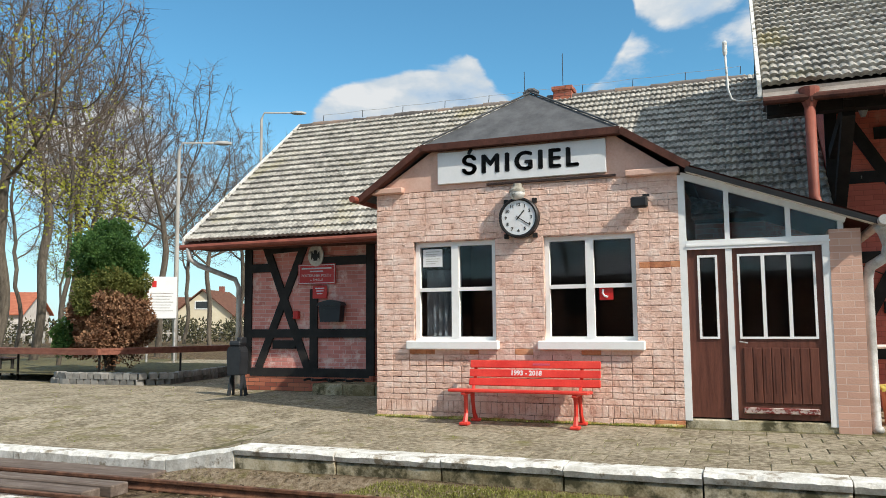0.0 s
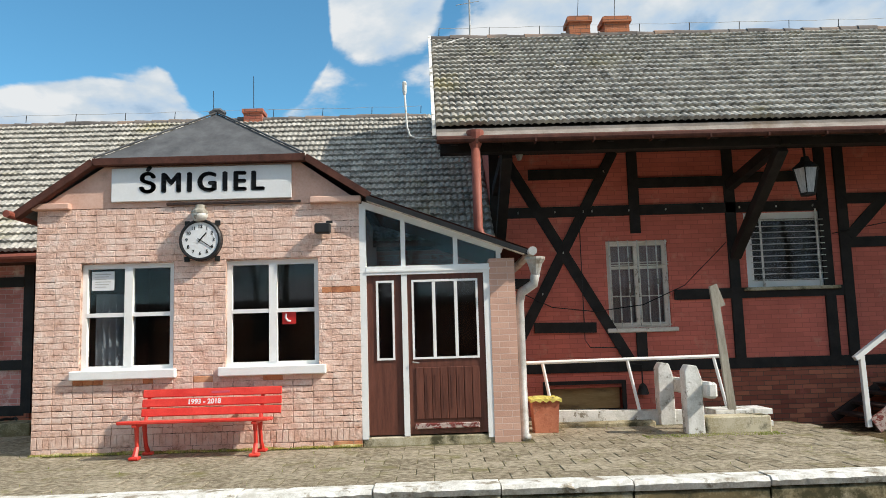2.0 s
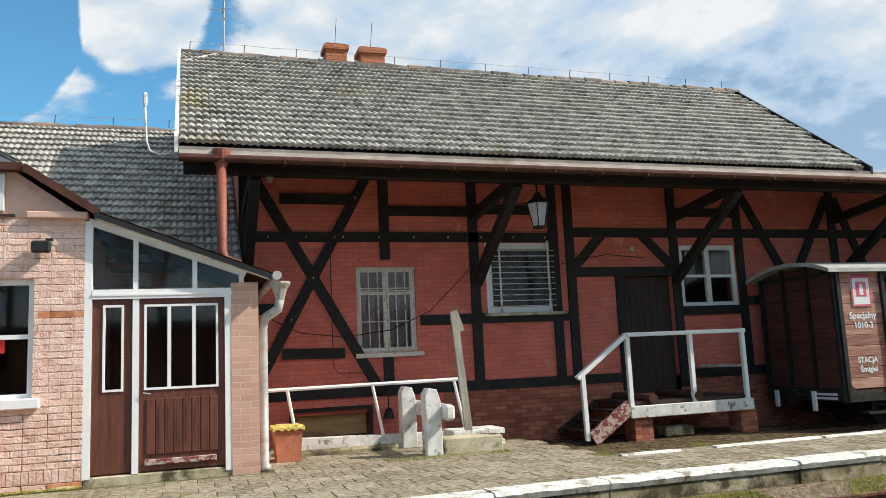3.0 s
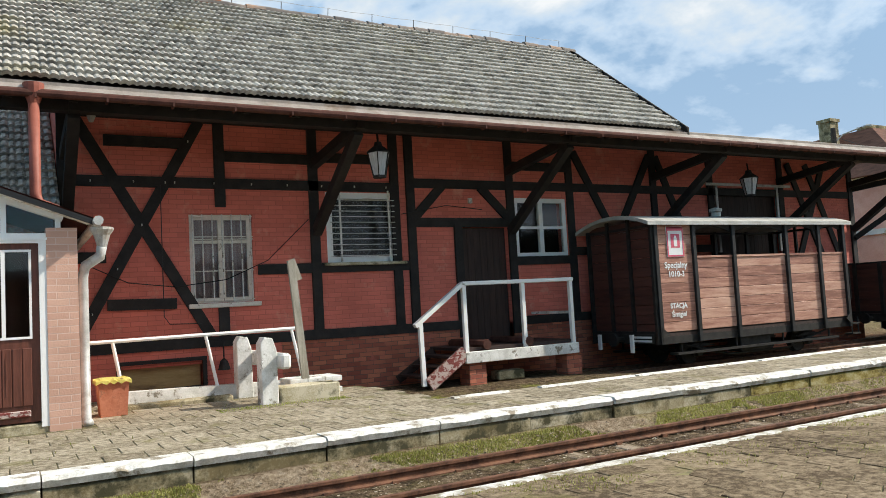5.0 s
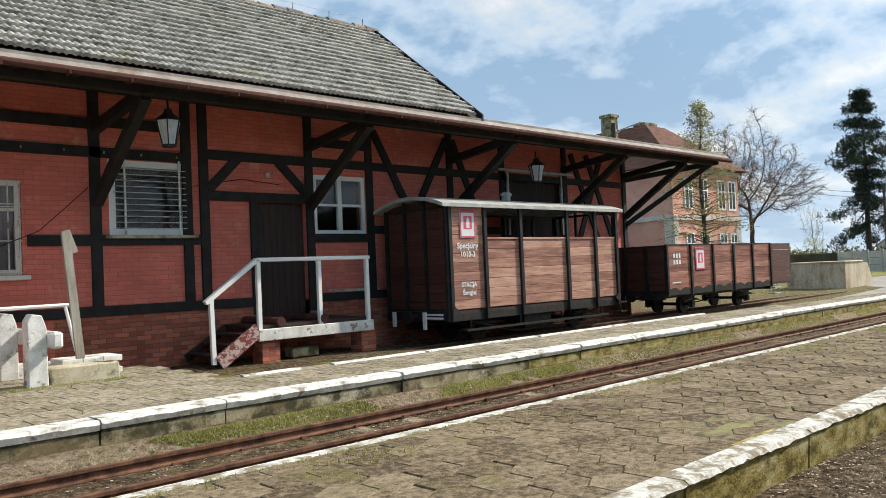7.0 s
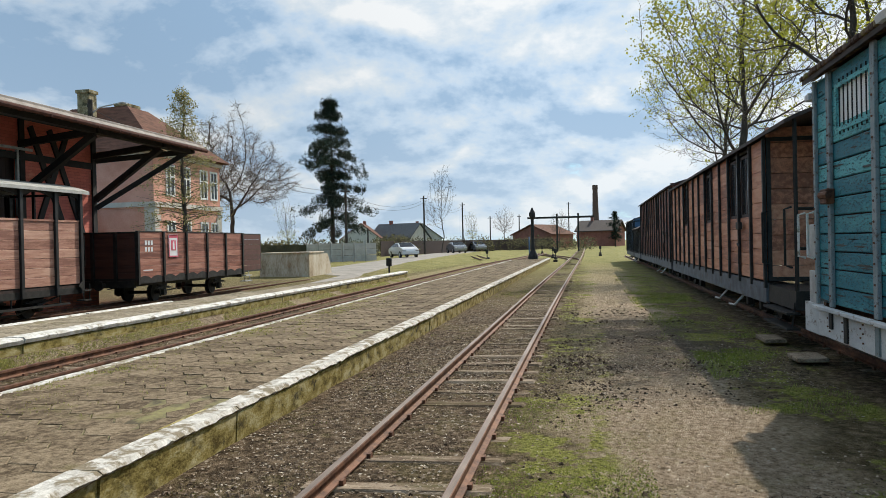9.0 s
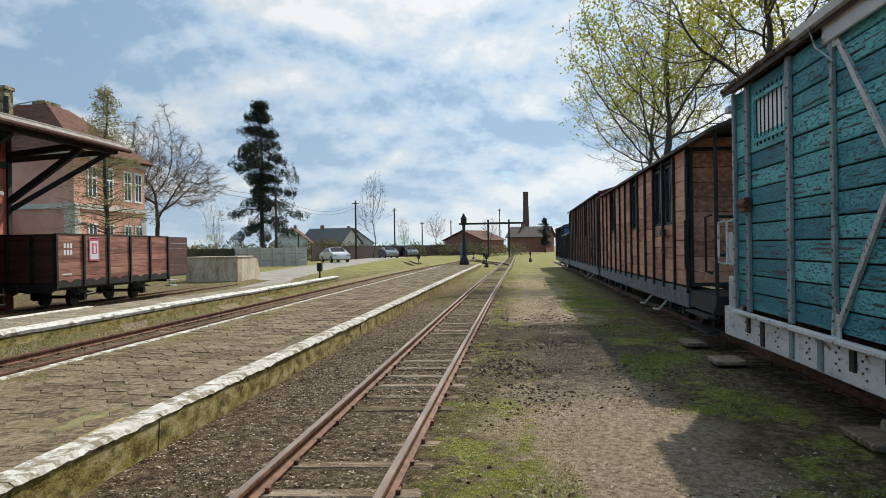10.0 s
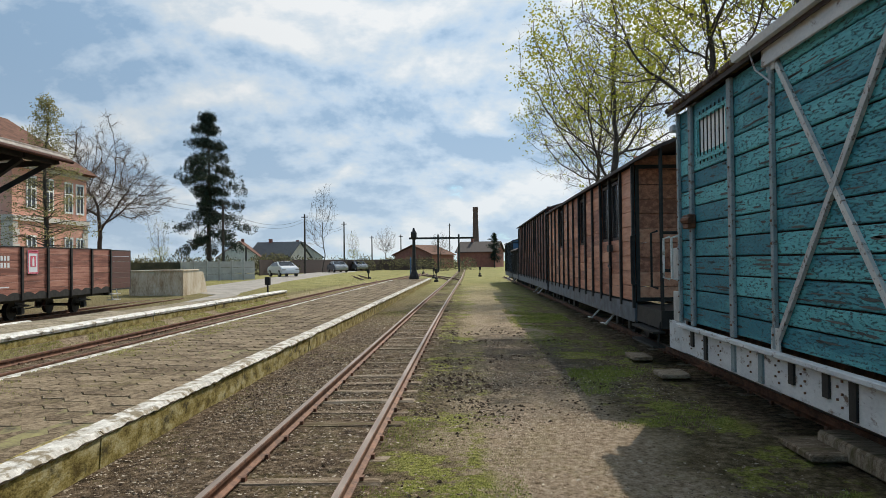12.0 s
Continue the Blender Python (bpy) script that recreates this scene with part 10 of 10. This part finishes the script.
for sx in (-1, 1):
    for k in range(9):
        w = 0.7 if k % 2 else 0.5
        bm = B()
        box(bm, min(sx * 4.36, sx * (4.36 - w)), max(sx * 4.36, sx * (4.36 - w)), -5.58, -5.48, 0.1 + k * 0.42, 0.1 + k * 0.42 + 0.38)
        part("quoin", bm, M_stone, V)
    bm = B()
    box(bm, min(sx * 4.37, sx * 4.28), max(sx * 4.37, sx * 4.28), -5.56, -4.9, 0.1, 3.9)
    part("corner_strip", bm, M_stone, V)
for xa, xb, zt in ((1.2, 2.7, 11.3), (-2.9, -2.1, 11.45)):
    bm = B()
    box(bm, xa, xb, -0.4, 0.4, 8.2, zt)
    box(bm, xa - 0.08, xb + 0.08, -0.48, 0.48, zt - 0.2, zt)
    part("chimney", bm, M_kerb, V)
bm = B()
box(bm, -7.6, -4.3, -1.5, 5.0, 0, 3.4)
box(bm, -7.8, -4.25, -1.7, 5.2, 3.4, 3.7)
part("side_wing", bm, M_house, V)

M_ramp = make_mat("rust_stained_concrete", [(0.34, (0.27, 0.19, 0.115)), (0.5, (0.52, 0.425, 0.3)), (0.68, (0.64, 0.58, 0.47))], rough=0.9, scale=1.6, fine=20, bump=0.4, stretch=(1, 1, 0.4), stain=(0.34, 0.2, 0.1), stain_scale=1.5, stain_at=(0.55, 0.7))
rp = thing("loading_ramp", (39.6, 3.4, -0.13), "rough concrete end loading ramp", "ramp", kind="structure")
bm = B()
prism(bm, [(0, -0.3), (3.2, -0.3), (3.0, 0.35), (2.6, 0.88), (0, 0.96)], "y", -1.1, 1.3)
part("ramp_body", bm, M_ramp, rp)
bm = B()
box(bm, -0.05, 2.0, -1.14, 1.34, 0.93, 0.99, 0.02)
part("ramp_top", bm, M_ramp, rp)

def road_edge(x, line):
    for (xa, ya), (xb, yb) in zip(line, line[1:]):
        if xa <= x <= xb:
            return ya + (yb - ya) * (x - xa) / (xb - xa)
    return line[-1][1]


bm = B()
rows = []
for x in [33 + 1.0 * i for i in range(28)] + [62 + 6.0 * i for i in range(19)]:
    ya = road_edge(x, ((33, -0.1), (39.5, 0.2), (60, 2.6), (100, 5.2), (170, 7.0)))
    yb = road_edge(x, ((33, 0.6), (41, 1.4), (43.5, 5.5), (50, 5.5), (66, 7.0), (100, 10.5), (170, 12.0)))
    rows.append([bm.verts.new((x, ya + (yb - ya) * k / 8, ground_height(x, ya + (yb - ya) * k / 8) + (0.035 if 0 < k < 8 else -0.02))) for k in range(9)])
for a, b in zip(rows, rows[1:]):
    for k in range(8):
        bm.faces.new((a[k], b[k], b[k + 1], a[k + 1]))
solid("road", bm, M_asphalt, "pale worn asphalt yard road", "road", kind="structure")

fn = thing("concrete_fence", (0, 0, 0), "grey concrete panel fence", "fence")
pa, pb = polar(20.3, 63, (5.46, -10.23)), polar(15.3, 66, (5.46, -10.23))
for i in range(6):
    f0, f1 = i / 6, (i + 1) / 6
    p = Vector((pa[0] + (pb[0] - pa[0]) * f0, pa[1] + (pb[1] - pa[1]) * f0, -0.25))
    q = Vector((pa[0] + (pb[0] - pa[0]) * f1, pa[1] + (pb[1] - pa[1]) * f1, -0.25))
    for k in range(3):
        bm = B()
        z = Vector((0, 0, 0.3 + k * 0.5))
        beam(bm, p.lerp(q, 0.04) + z, p.lerp(q, 0.96) + z, 0.06, 0.48)
        part("panel", bm, M_fence, fn)
    bm = B()
    box(bm, p.x - 0.08, p.x + 0.08, p.y - 0.08, p.y + 0.08, -0.3, 1.4)
    part("post", bm, M_fence, fn)
nf = thing("dark_mesh_fence", (0, 0, 0), "dark mesh fence overgrown at its foot", "fence")
pa, pb = polar(24.5, 58, (5.46, -10.23)), polar(20.3, 63, (5.46, -10.23))
bm = B()
beam(bm, (pa[0], pa[1], 0.5), (pb[0], pb[1], 0.5), 0.04, 1.5)
part("mesh_panel", bm, M_hedge, nf)
wf = thing("plank_fence", (0, 0, 0), "long dark plank fence beyond the road", "fence")
pts = [polar(a, d, (5.46, -10.23)) for a, d in ((15.0, 88), (10, 112), (6.5, 128), (2.5, 140))]
for p, q in zip(pts, pts[1:]):
    bm = B()
    beam(bm, (*p, 0.6), (*q, 0.6), 0.05, 1.8)
    part("fence_run", bm, M_door_dark, wf)

for az, d, rz, w, lab, roof in ((16.2, 165, 10, 11, "grey-roofed house beyond the road", M_roof_brown), (13.6, 168, 70, 10, "pale-gabled house beyond the road", M_felt), (12.2, 175, 20, 12, "low house with a grey roof", M_felt)):
    x, y = polar(az, d, (5.46, -10.23))
    house("far_house", x, y, rz, w, 8, 2.6, 5.6, M_stone, roof, lab, (("s", -2.5, -1.3, 0.9, 2.1), ("s", 1, 2.2, 0.9, 2.1)))
x, y = polar(3.2, 150, (5.46, -10.23))
house("brown_engine_shed", x, y, -25, 9, 8, 2.6, 4.3, M_far_red, M_roof_brown, "long dark red railway shed", (), False)
x, y = polar(-0.9, 165, (5.46, -10.23))
house("arched_engine_shed", x, y, 75, 8, 8, 3.2, 5.2, M_far_red, M_wag_roof, "brick engine shed at the end of the tracks", (("s", -1, 1, 0.2, 3.0),), True)
ch = thing("factory_chimney", (*polar(-0.55, 190, (5.46, -10.23)), -0.2), "tall round brick factory chimney", "chimney")
bm = lathe(B(), [(0.95, 0), (0.6, 13.2), (0.66, 13.4), (0.66, 14.2), (0.58, 14.3)], seg=14)
part("stack", bm, M_far_dark, ch)


def build_car(x, y, rz, paint, label):
    c = thing("parked_car", (x, y, -0.2), label, "car", "parked cars", rz=rz)
    prof = [(-2.2, 0.32), (-2.25, 0.75), (-2.05, 0.95), (-1.35, 1.0), (-0.75, 1.42), (0.35, 1.46), (1.2, 1.04), (2.05, 0.86), (2.25, 0.6), (2.2, 0.32)]
    bm = prism(B(), prof, "y", -0.86, 0.86)
    for v in bm.verts:
        if v.co.z > 1.1:
            v.co.y *= 0.8
    bmesh.ops.bevel(bm, geom=bm.edges[:], offset=0.06, segments=2, affect="EDGES")
    part("body", bm, paint, c)
    for s in (-1, 1):
        bm = prism(B(), [(-1.25, 1.02), (-0.72, 1.36), (0.3, 1.39), (1.0, 1.05)], "y", s * 0.835 - 0.012, s * 0.835 + 0.012)
        for v in bm.verts:
            if v.co.z > 1.1:
                v.co.y -= s * 0.11
        part("side_window", bm, M_glass_dark, c)
        for xx in (-1.35, 1.4):
            bm = tube(B(), [(xx, s * 0.72, 0.32), (xx, s * 0.9, 0.32)], 0.32, 16)
            wh = part("wheel", bm, M_black, c)
            bm = tube(B(), [(xx, s * 0.88, 0.32), (xx, s * 0.912, 0.32)], 0.2, 12)
            part("rim", bm, M_zinc, wh)
        bm = B()
        box(bm, 2.1, 2.24, s * 0.65 - 0.17, s * 0.65 + 0.17, 0.62, 0.76, 0.02)
        part("headlight", bm, M_zinc, c)
    bm = B()
    bm.faces.new([bm.verts.new(p) for p in ((1.22, -0.72, 1.05), (1.22, 0.72, 1.05), (0.42, 0.62, 1.445), (0.42, -0.62, 1.445))])
    bmesh.ops.solidify(bm, geom=bm.faces[:], thickness=0.02)
    part("windscreen", bm, M_glass_dark, c)
    return c


build_car(*polar(13.35, 78, (5.46, -10.23)), 212, M_carw, "white saloon car parked on the yard road")
build_car(*polar(9.5, 104, (5.46, -10.23)), 205, M_carg, "silver estate car parked by the fence")
build_car(*polar(8.0, 118, (5.46, -10.23)), 205, M_carg, "dark silver car parked by the fence")


def build_crane():
    s = thing("water_crane", (60.0, -6.45, -0.12), "black cast iron water crane with lantern top", "water crane")
    bm = lathe(B(), [(0.36, 0), (0.34, 0.2), (0.17, 0.6), (0.12, 1.1), (0.105, 2.7), (0.14, 2.8), (0.2, 2.9), (0.21, 3.2), (0.1, 3.4), (0.05, 3.55)], seg=12)
    part("column", bm, M_black_iron, s)
    bm = tube(B(), [(0.8, 0.3, 0), (0.8, 0.3, 1.3)], 0.05, 6)
    box(bm, 0.6, 1.0, 0.27, 0.33, 1.3, 1.55)
    part("marker", bm, M_blue_shed, s)
    g = thing("gantry", (108, -7.5, -0.3), "far steel gantry beam on posts", "gantry")
    bm = B()
    box(bm, -0.1, 0.1, -3.5, 5.0, 4.3, 4.55)
    part("beam", bm, M_black_iron, g)
    for y in (-1.5, 1.2):
        bm = tube(B(), [(0, y, 0), (0, y, 4.9)], 0.12, 6)
        part("post", bm, M_black_iron, g)
    for i, (x, y) in enumerate(((36.3, -2.3), (66, -2.5), (74, -7.2), (62, -7.9), (96, -5.0), (80, -11.3))):
        l = thing("point_lever", (x, y, -0.385), "black point lever with a weighted arm", "point lever", "point levers")
        bm = B()
        box(bm, -0.2, 0.2, -0.15, 0.15, 0, 0.16, 0.02)
        part("base", bm, M_black_iron, l)
        bm = tube(B(), [(0, 0, 0.1), (-0.05, 0, 0.75)], 0.035, 6)
        box(bm, -0.12, 0.08, -0.1, 0.1, 0.62, 0.95, 0.02)
        part("lantern", bm, M_black_iron, l)
        bm = tube(B(), [(0.05, 0, 0.2), (0.55, 0, 0.25)], 0.03, 6)
        lathe(bm, [(0.06, 0.16), (0.13, 0.2), (0.13, 0.3), (0.06, 0.34)], (0.6, 0, 0), 10)
        part("weight_arm", bm, M_black_iron, l)
    for az, d, h in ((17.45, 66, 6.2), (11.8, 96, 7.2), (9.0, 120, 7.5), (7.0, 140, 6), (4.9, 150, 6.5), (1.35, 170, 9.5), (15.9, 100, 3.5)):
        p = thing("utility_pole", (*polar(az, d, (5.46, -10.23)), -0.25), "weathered wooden utility pole", "pole", "utility poles")
        bm = tube(B(), [(0, 0, 0), (0, 0, h)], [0.13, 0.09], 8)
        part("pole", bm, M_bark_dark, p)
        bm = B()
        box(bm, -0.05, 0.05, -0.4, 0.4, h - 0.4, h - 0.3)
        part("crossarm", bm, M_bark_dark, p)
    x, y = polar(34.4, 46, (5.46, -10.23))
    yl = thing("yard_lamp", (x, y, -0.2), "grey yard lamp on a concrete pole", "street lamp")
    bm = tube(B(), [(0, 0, 0), (0, 0, 9.4)], [0.16, 0.13], 8)
    part("pole", bm, M_bark_dark, yl)
    for k in range(4):
        part("insulator", lathe(B(), [(0.03, 0), (0.065, 0.04), (0.065, 0.16), (0.03, 0.22)], (0.18 * (k % 2) - 0.09, 0.1 * (k // 2) - 0.05, 8.6 + 0.36 * (k // 2) + 0.1 * (k % 2)), 8), M_bark_dark, yl)
    part("arm", tube(B(), [(0, 0, 8.6), (0.25, -0.35, 9.0), (0.75, -1.0, 9.25)], 0.04, 6), M_zinc, yl)
    bm = lathe(B(), [(0.05, -0.06), (0.12, -0.02), (0.12, 0.05), (0.05, 0.1)], (0.95, -1.3, 9.27), 10, 1.8, 2.2)
    part("head", bm, M_zinc, yl)
    w = thing("overhead_wires", (0, 0, 0), "thin overhead wires between the poles", "wire")
    for (a1, d1, h1), (a2, d2, h2) in (((17.45, 66, 5.7), (11.8, 96, 6.7)), ((11.8, 96, 6.7), (9.0, 120, 7.0)), ((34.4, 46, 9.0), (17.45, 66, 5.8))):
        p, q = polar(a1, d1, (5.46, -10.23)), polar(a2, d2, (5.46, -10.23))
        for o in (0, 0.35):
            pts = [(p[0] + (q[0] - p[0]) * k / 12, p[1] + (q[1] - p[1]) * k / 12, h1 - 0.25 - o + (h2 - h1) * k / 12 - 1.0 * (1 - (k / 6 - 1) ** 2)) for k in range(13)]
            part("wire", tube(B(), pts, 0.016, 4), M_black, w)


build_crane()


# ---------- far scrub, grass and litter ----------
def build_scrub():
    rg = random.Random(12)
    vs, fs = [], []
    spots = []
    for k in range(260):
        az = rg.uniform(-0.2, 25)
        d = rg.uniform(115, 175) if az < 17 else rg.uniform(72, 110)
        x, y = polar(az, d, (5.46, -10.23))
        spots.append((Vector((x, y, rg.uniform(0.2, 1.0))), rg.uniform(0.6, 1.5)))
    for k in range(40):
        x, y = polar(rg.uniform(12.4, 15.2), rg.uniform(92, 104), (5.46, -10.23))
        spots.append((Vector((x, y, rg.uniform(0.3, 1.4))), rg.uniform(0.6, 1.3)))
    for k in range(150):
        x, y = polar(rg.uniform(118, 150), rg.uniform(58, 85))
        spots.append((Vector((x, y, rg.uniform(0.3, 1.2))), rg.uniform(0.6, 1.4)))
    foliage_clumps(vs, fs, spots, 130, 0.2, rg, 0.7)
    ob = new("far_scrub", raw_mesh("far_scrub", vs, fs, M_hedge))
    tagged(ob, "distant scrub and hedges not yet in leaf", "shrubs", kind="stuff")


def blades(name, spots, mat, label, hmin, hmax, wid, rg):
    vs, fs = [], []
    for x, y, z in spots:
        h = rg.uniform(hmin, hmax)
        a = rg.uniform(0, math.tau)
        lean = rg.uniform(0.1, 0.7) * h
        c, s = math.cos(a), math.sin(a)
        o = len(vs)
        w = wid * rg.uniform(0.6, 1.3)
        vs += [(x - s * w, y + c * w, z), (x + s * w, y - c * w, z), (x + c * lean, y + s * lean, z + h)]
        fs.append((o, o + 1, o + 2))
    ob = new(name, raw_mesh(name, vs, fs, mat))
    tagged(ob, label, "grass", kind="stuff")


def build_grass():
    rg = random.Random(31)
    sp = []

    def strip(x0, x1, y0, y1, n, gate=0.0, z=None):
        for _ in range(n):
            x, y = rg.uniform(x0, x1), rg.uniform(y0, y1)
            if noise.noise((x * 0.9, y * 0.9, 3.3)) + 0.5 * noise.noise((x * 3, y * 3, 1.3)) < gate:
                continue
            zz = ground_height(x, y) if z is None else z
            sp.append((x, y, zz - 0.01))

    strip(4, 30, -4.75, -4.5, 3500, -0.1)
    strip(9.5, 24, -1.3, 1.3, 9000, 0.12)
    strip(10, 17, -1.25, 0.2, 5000, 0.0)
    strip(6.5, 9.8, 0.0, 0.35, 1600, 0.1, -0.02)
    strip(7.5, 9.2, -0.12, 0.22, 2600, -0.35, 0.0)
    strip(6.5, 13.0, -10.6, -9.5, 60000, 0.08)
    strip(6.5, 20, -13.0, -11.5, 60000, 0.1)
    strip(13.0, 40, -12.7, -11.2, 26000, -0.05)
    strip(7, 30, -8.55, -7.6, 3500, 0.25)
    strip(14, 40, -2.5, 0.8, 6000, 0.1)
    blades("track_grass", sp, M_grass, "short spring grass along the tracks", 0.007, 0.026, 0.008, rg)
    sp.clear()
    strip(0.5, 14, -3.56, -3.08, 60000, -0.12)
    strip(14, 36, -3.56, -3.08, 24000, -0.18)
    strip(1.0, 30, -4.75, -4.46, 9000, 0.0)
    for _ in range(26000):
        x, y = rg.uniform(2, 26), -4.88 - abs(rg.gauss(0, 0.55))
        if noise.noise((x * 1.1, y * 1.6, 5.1)) + 0.6 * noise.noise((x * 4, y * 4, 2.2)) > 0.08 - 0.3 * max(0.0, 1 - (-4.88 - y) / 0.25) and y > -7.2:
            sp.append((x, y, mid_z(y) - 0.012))
    blades("verge_grass", sp, M_grass_pale, "yellowing short grass along kerbs and moss between pavers", 0.008, 0.034, 0.007, rg)
    sp.clear()
    strip(6.5, 16, -13.1, -11.5, 40000, 0.14)
    strip(16, 34, -12.75, -11.3, 12000, 0.0)
    strip(9.8, 24, -1.3, 0.4, 3500, 0.05)
    blades("grass_tuft_cover", sp, M_grass, "taller tufts of spring grass beside the wagons", 0.015, 0.05, 0.006, rg)
    sp.clear()
    strip(0.3, 30, -3.6, -3.08, 16000, -0.1)
    strip(-1.5, 0.5, -3.6, -3.1, 700, 0.0)
    strip(2, 30, -4.4, -3.7, 2500, 0.2)
    strip(6.5, 16, -10.4, -9.5, 5000, 0.0)
    strip(7, 40, -8.5, -7.6, 7000, 0.05)
    blades("straw_grass", sp, M_straw, "dry straw-coloured grass along the kerb", 0.008, 0.03, 0.006, rg)
    sp2 = []
    for _ in range(900):
        x = rg.uniform(0.0, 4.0)
        sp2.append((x, rg.uniform(-0.09, -0.02), 0.0))
    for _ in range(500):
        sp2.append((rg.uniform(-26, 9), rg.uniform(-2.7, 3), 0.0))
    blades("joint_moss", [(x, y, plaza_z(x, y)) for x, y, z in sp2], M_grass, "moss and weeds in the paving joints", 0.012, 0.04, 0.006, rg)
    vs, fs = [], []
    for _ in range(30000):
        band = rg.random()
        if band < 0.55:
            x, y = rg.uniform(6, 26), rg.uniform(-8.6, -7.55) if rg.random() < 0.5 else rg.uniform(-9.4, -8.6)
        elif band < 0.8:
            x, y = rg.uniform(6, 22), rg.uniform(-12.5, -9.4)
        else:
            x, y = rg.uniform(0, 20), rg.uniform(-4.6, -3.2)
        s, a, z = rg.uniform(0.007, 0.02), rg.uniform(0, math.tau), ground_height(x, y) + 0.014
        c, d = s * math.cos(a), s * math.sin(a)
        o = len(vs)
        vs += [(x - c, y - d, z), (x + d * 0.5, y - c * 0.5, z + s * rg.uniform(-0.3, 0.4)), (x + c, y + d, z + s * rg.uniform(-0.2, 0.3)), (x - d * 0.5, y + c * 0.5, z)]
        fs.append((o, o + 1, o + 2, o + 3))
    ob = new("leaf_litter", raw_mesh("leaf_litter", vs, fs, M_litter))
    tagged(ob, "dry leaves and chips scattered on the ballast", "litter", kind="stuff")
    bm_v, bm_f = [], []
    for _ in range(30000):
        q = rg.random()
        if q < 0.5:
            x, y = rg.uniform(6, 24), rg.uniform(-10.0, -7.6)
        elif q < 0.75:
            x, y = rg.uniform(6, 18), rg.uniform(-12.6, -10.0)
        else:
            x, y = rg.uniform(-4, 22), rg.uniform(-4.7, -3.15)
        s = rg.uniform(0.006, 0.018)
        z = ground_height(x, y)
        o = len(bm_v)
        bm_v += [(x - s, y - s * rg.uniform(0.5, 1), z), (x + s, y - s * rg.uniform(0.4, 1), z), (x + s * rg.uniform(-0.3, 0.6), y + s, z), (x + s * rg.uniform(-0.3, 0.3), y, z + s * rg.uniform(0.35, 0.7))]
        bm_f += [(o, o + 1, o + 3), (o + 1, o + 2, o + 3), (o + 2, o, o + 3)]
    clod_v, clod_f = [], []
    for _ in range(5200):
        q = rg.random()
        if q < 0.6:
            x, y = rg.gauss(16.0, 3.0), rg.uniform(-12.0, -9.7)
        else:
            x, y = rg.uniform(6.5, 22), rg.uniform(-9.5, -7.6)
        if noise.noise((x * 0.8, y * 0.8, 7.7)) + 0.5 * noise.noise((x * 2.7, y * 2.7, 4.4)) < 0.05:
            continue
        s, z = rg.uniform(0.012, 0.034) * (1.0 if q < 0.6 else 0.75), ground_height(x, y) - 0.004
        o = len(clod_v)
        for k in range(5):
            a = k * math.tau / 5 + rg.uniform(-0.4, 0.4)
            clod_v.append((x + s * math.cos(a) * rg.uniform(0.7, 1.3), y + s * math.sin(a) * rg.uniform(0.7, 1.3), z))
        clod_v += [(x + s * rg.uniform(-0.5, 0.1), y + s * rg.uniform(-0.4, 0.4), z + s * rg.uniform(0.5, 1.0)), (x + s * rg.uniform(0.1, 0.6), y + s * rg.uniform(-0.4, 0.4), z + s * rg.uniform(0.4, 0.9))]
        clod_f += [(o, o + 1, o + 6), (o + 1, o + 2, o + 6), (o + 2, o + 5, o + 6), (o + 2, o + 3, o + 5), (o + 3, o + 4, o + 5), (o + 4, o + 6, o + 5), (o + 4, o, o + 6)]
    grit_v, grit_f = [], []
    for _ in range(22000):
        x, y = rg.uniform(6.3, 16), rg.gauss(-11.0, 0.6)
        s, z = rg.uniform(0.004, 0.011), ground_height(x, y)
        o = len(grit_v)
        grit_v += [(x - s, y - s * rg.uniform(0.5, 1), z), (x + s, y - s * rg.uniform(0.4, 1), z), (x + s * rg.uniform(-0.3, 0.6), y + s, z), (x + s * rg.uniform(-0.3, 0.3), y, z + s * rg.uniform(0.5, 1.0))]
        grit_f += [(o, o + 1, o + 3), (o + 1, o + 2, o + 3), (o + 2, o, o + 3)]
    ob = new("path_grit", raw_mesh("path_grit", grit_v, grit_f, M_grit))
    tagged(ob, "fine pale grit trodden into the path", "gravel", kind="stuff")
    ob = new("soil_clods", raw_mesh("soil_clods", clod_v, clod_f, M_soil))
    tagged(ob, "crumbled dark soil and clinker on the trodden path", "soil", kind="stuff")
    ob = new("ballast_stones", raw_mesh("ballast_stones", bm_v, bm_f, M_ballast))
    tagged(ob, "small stones and grit between the sleepers", "gravel", kind="stuff")


build_scrub()
build_grass()
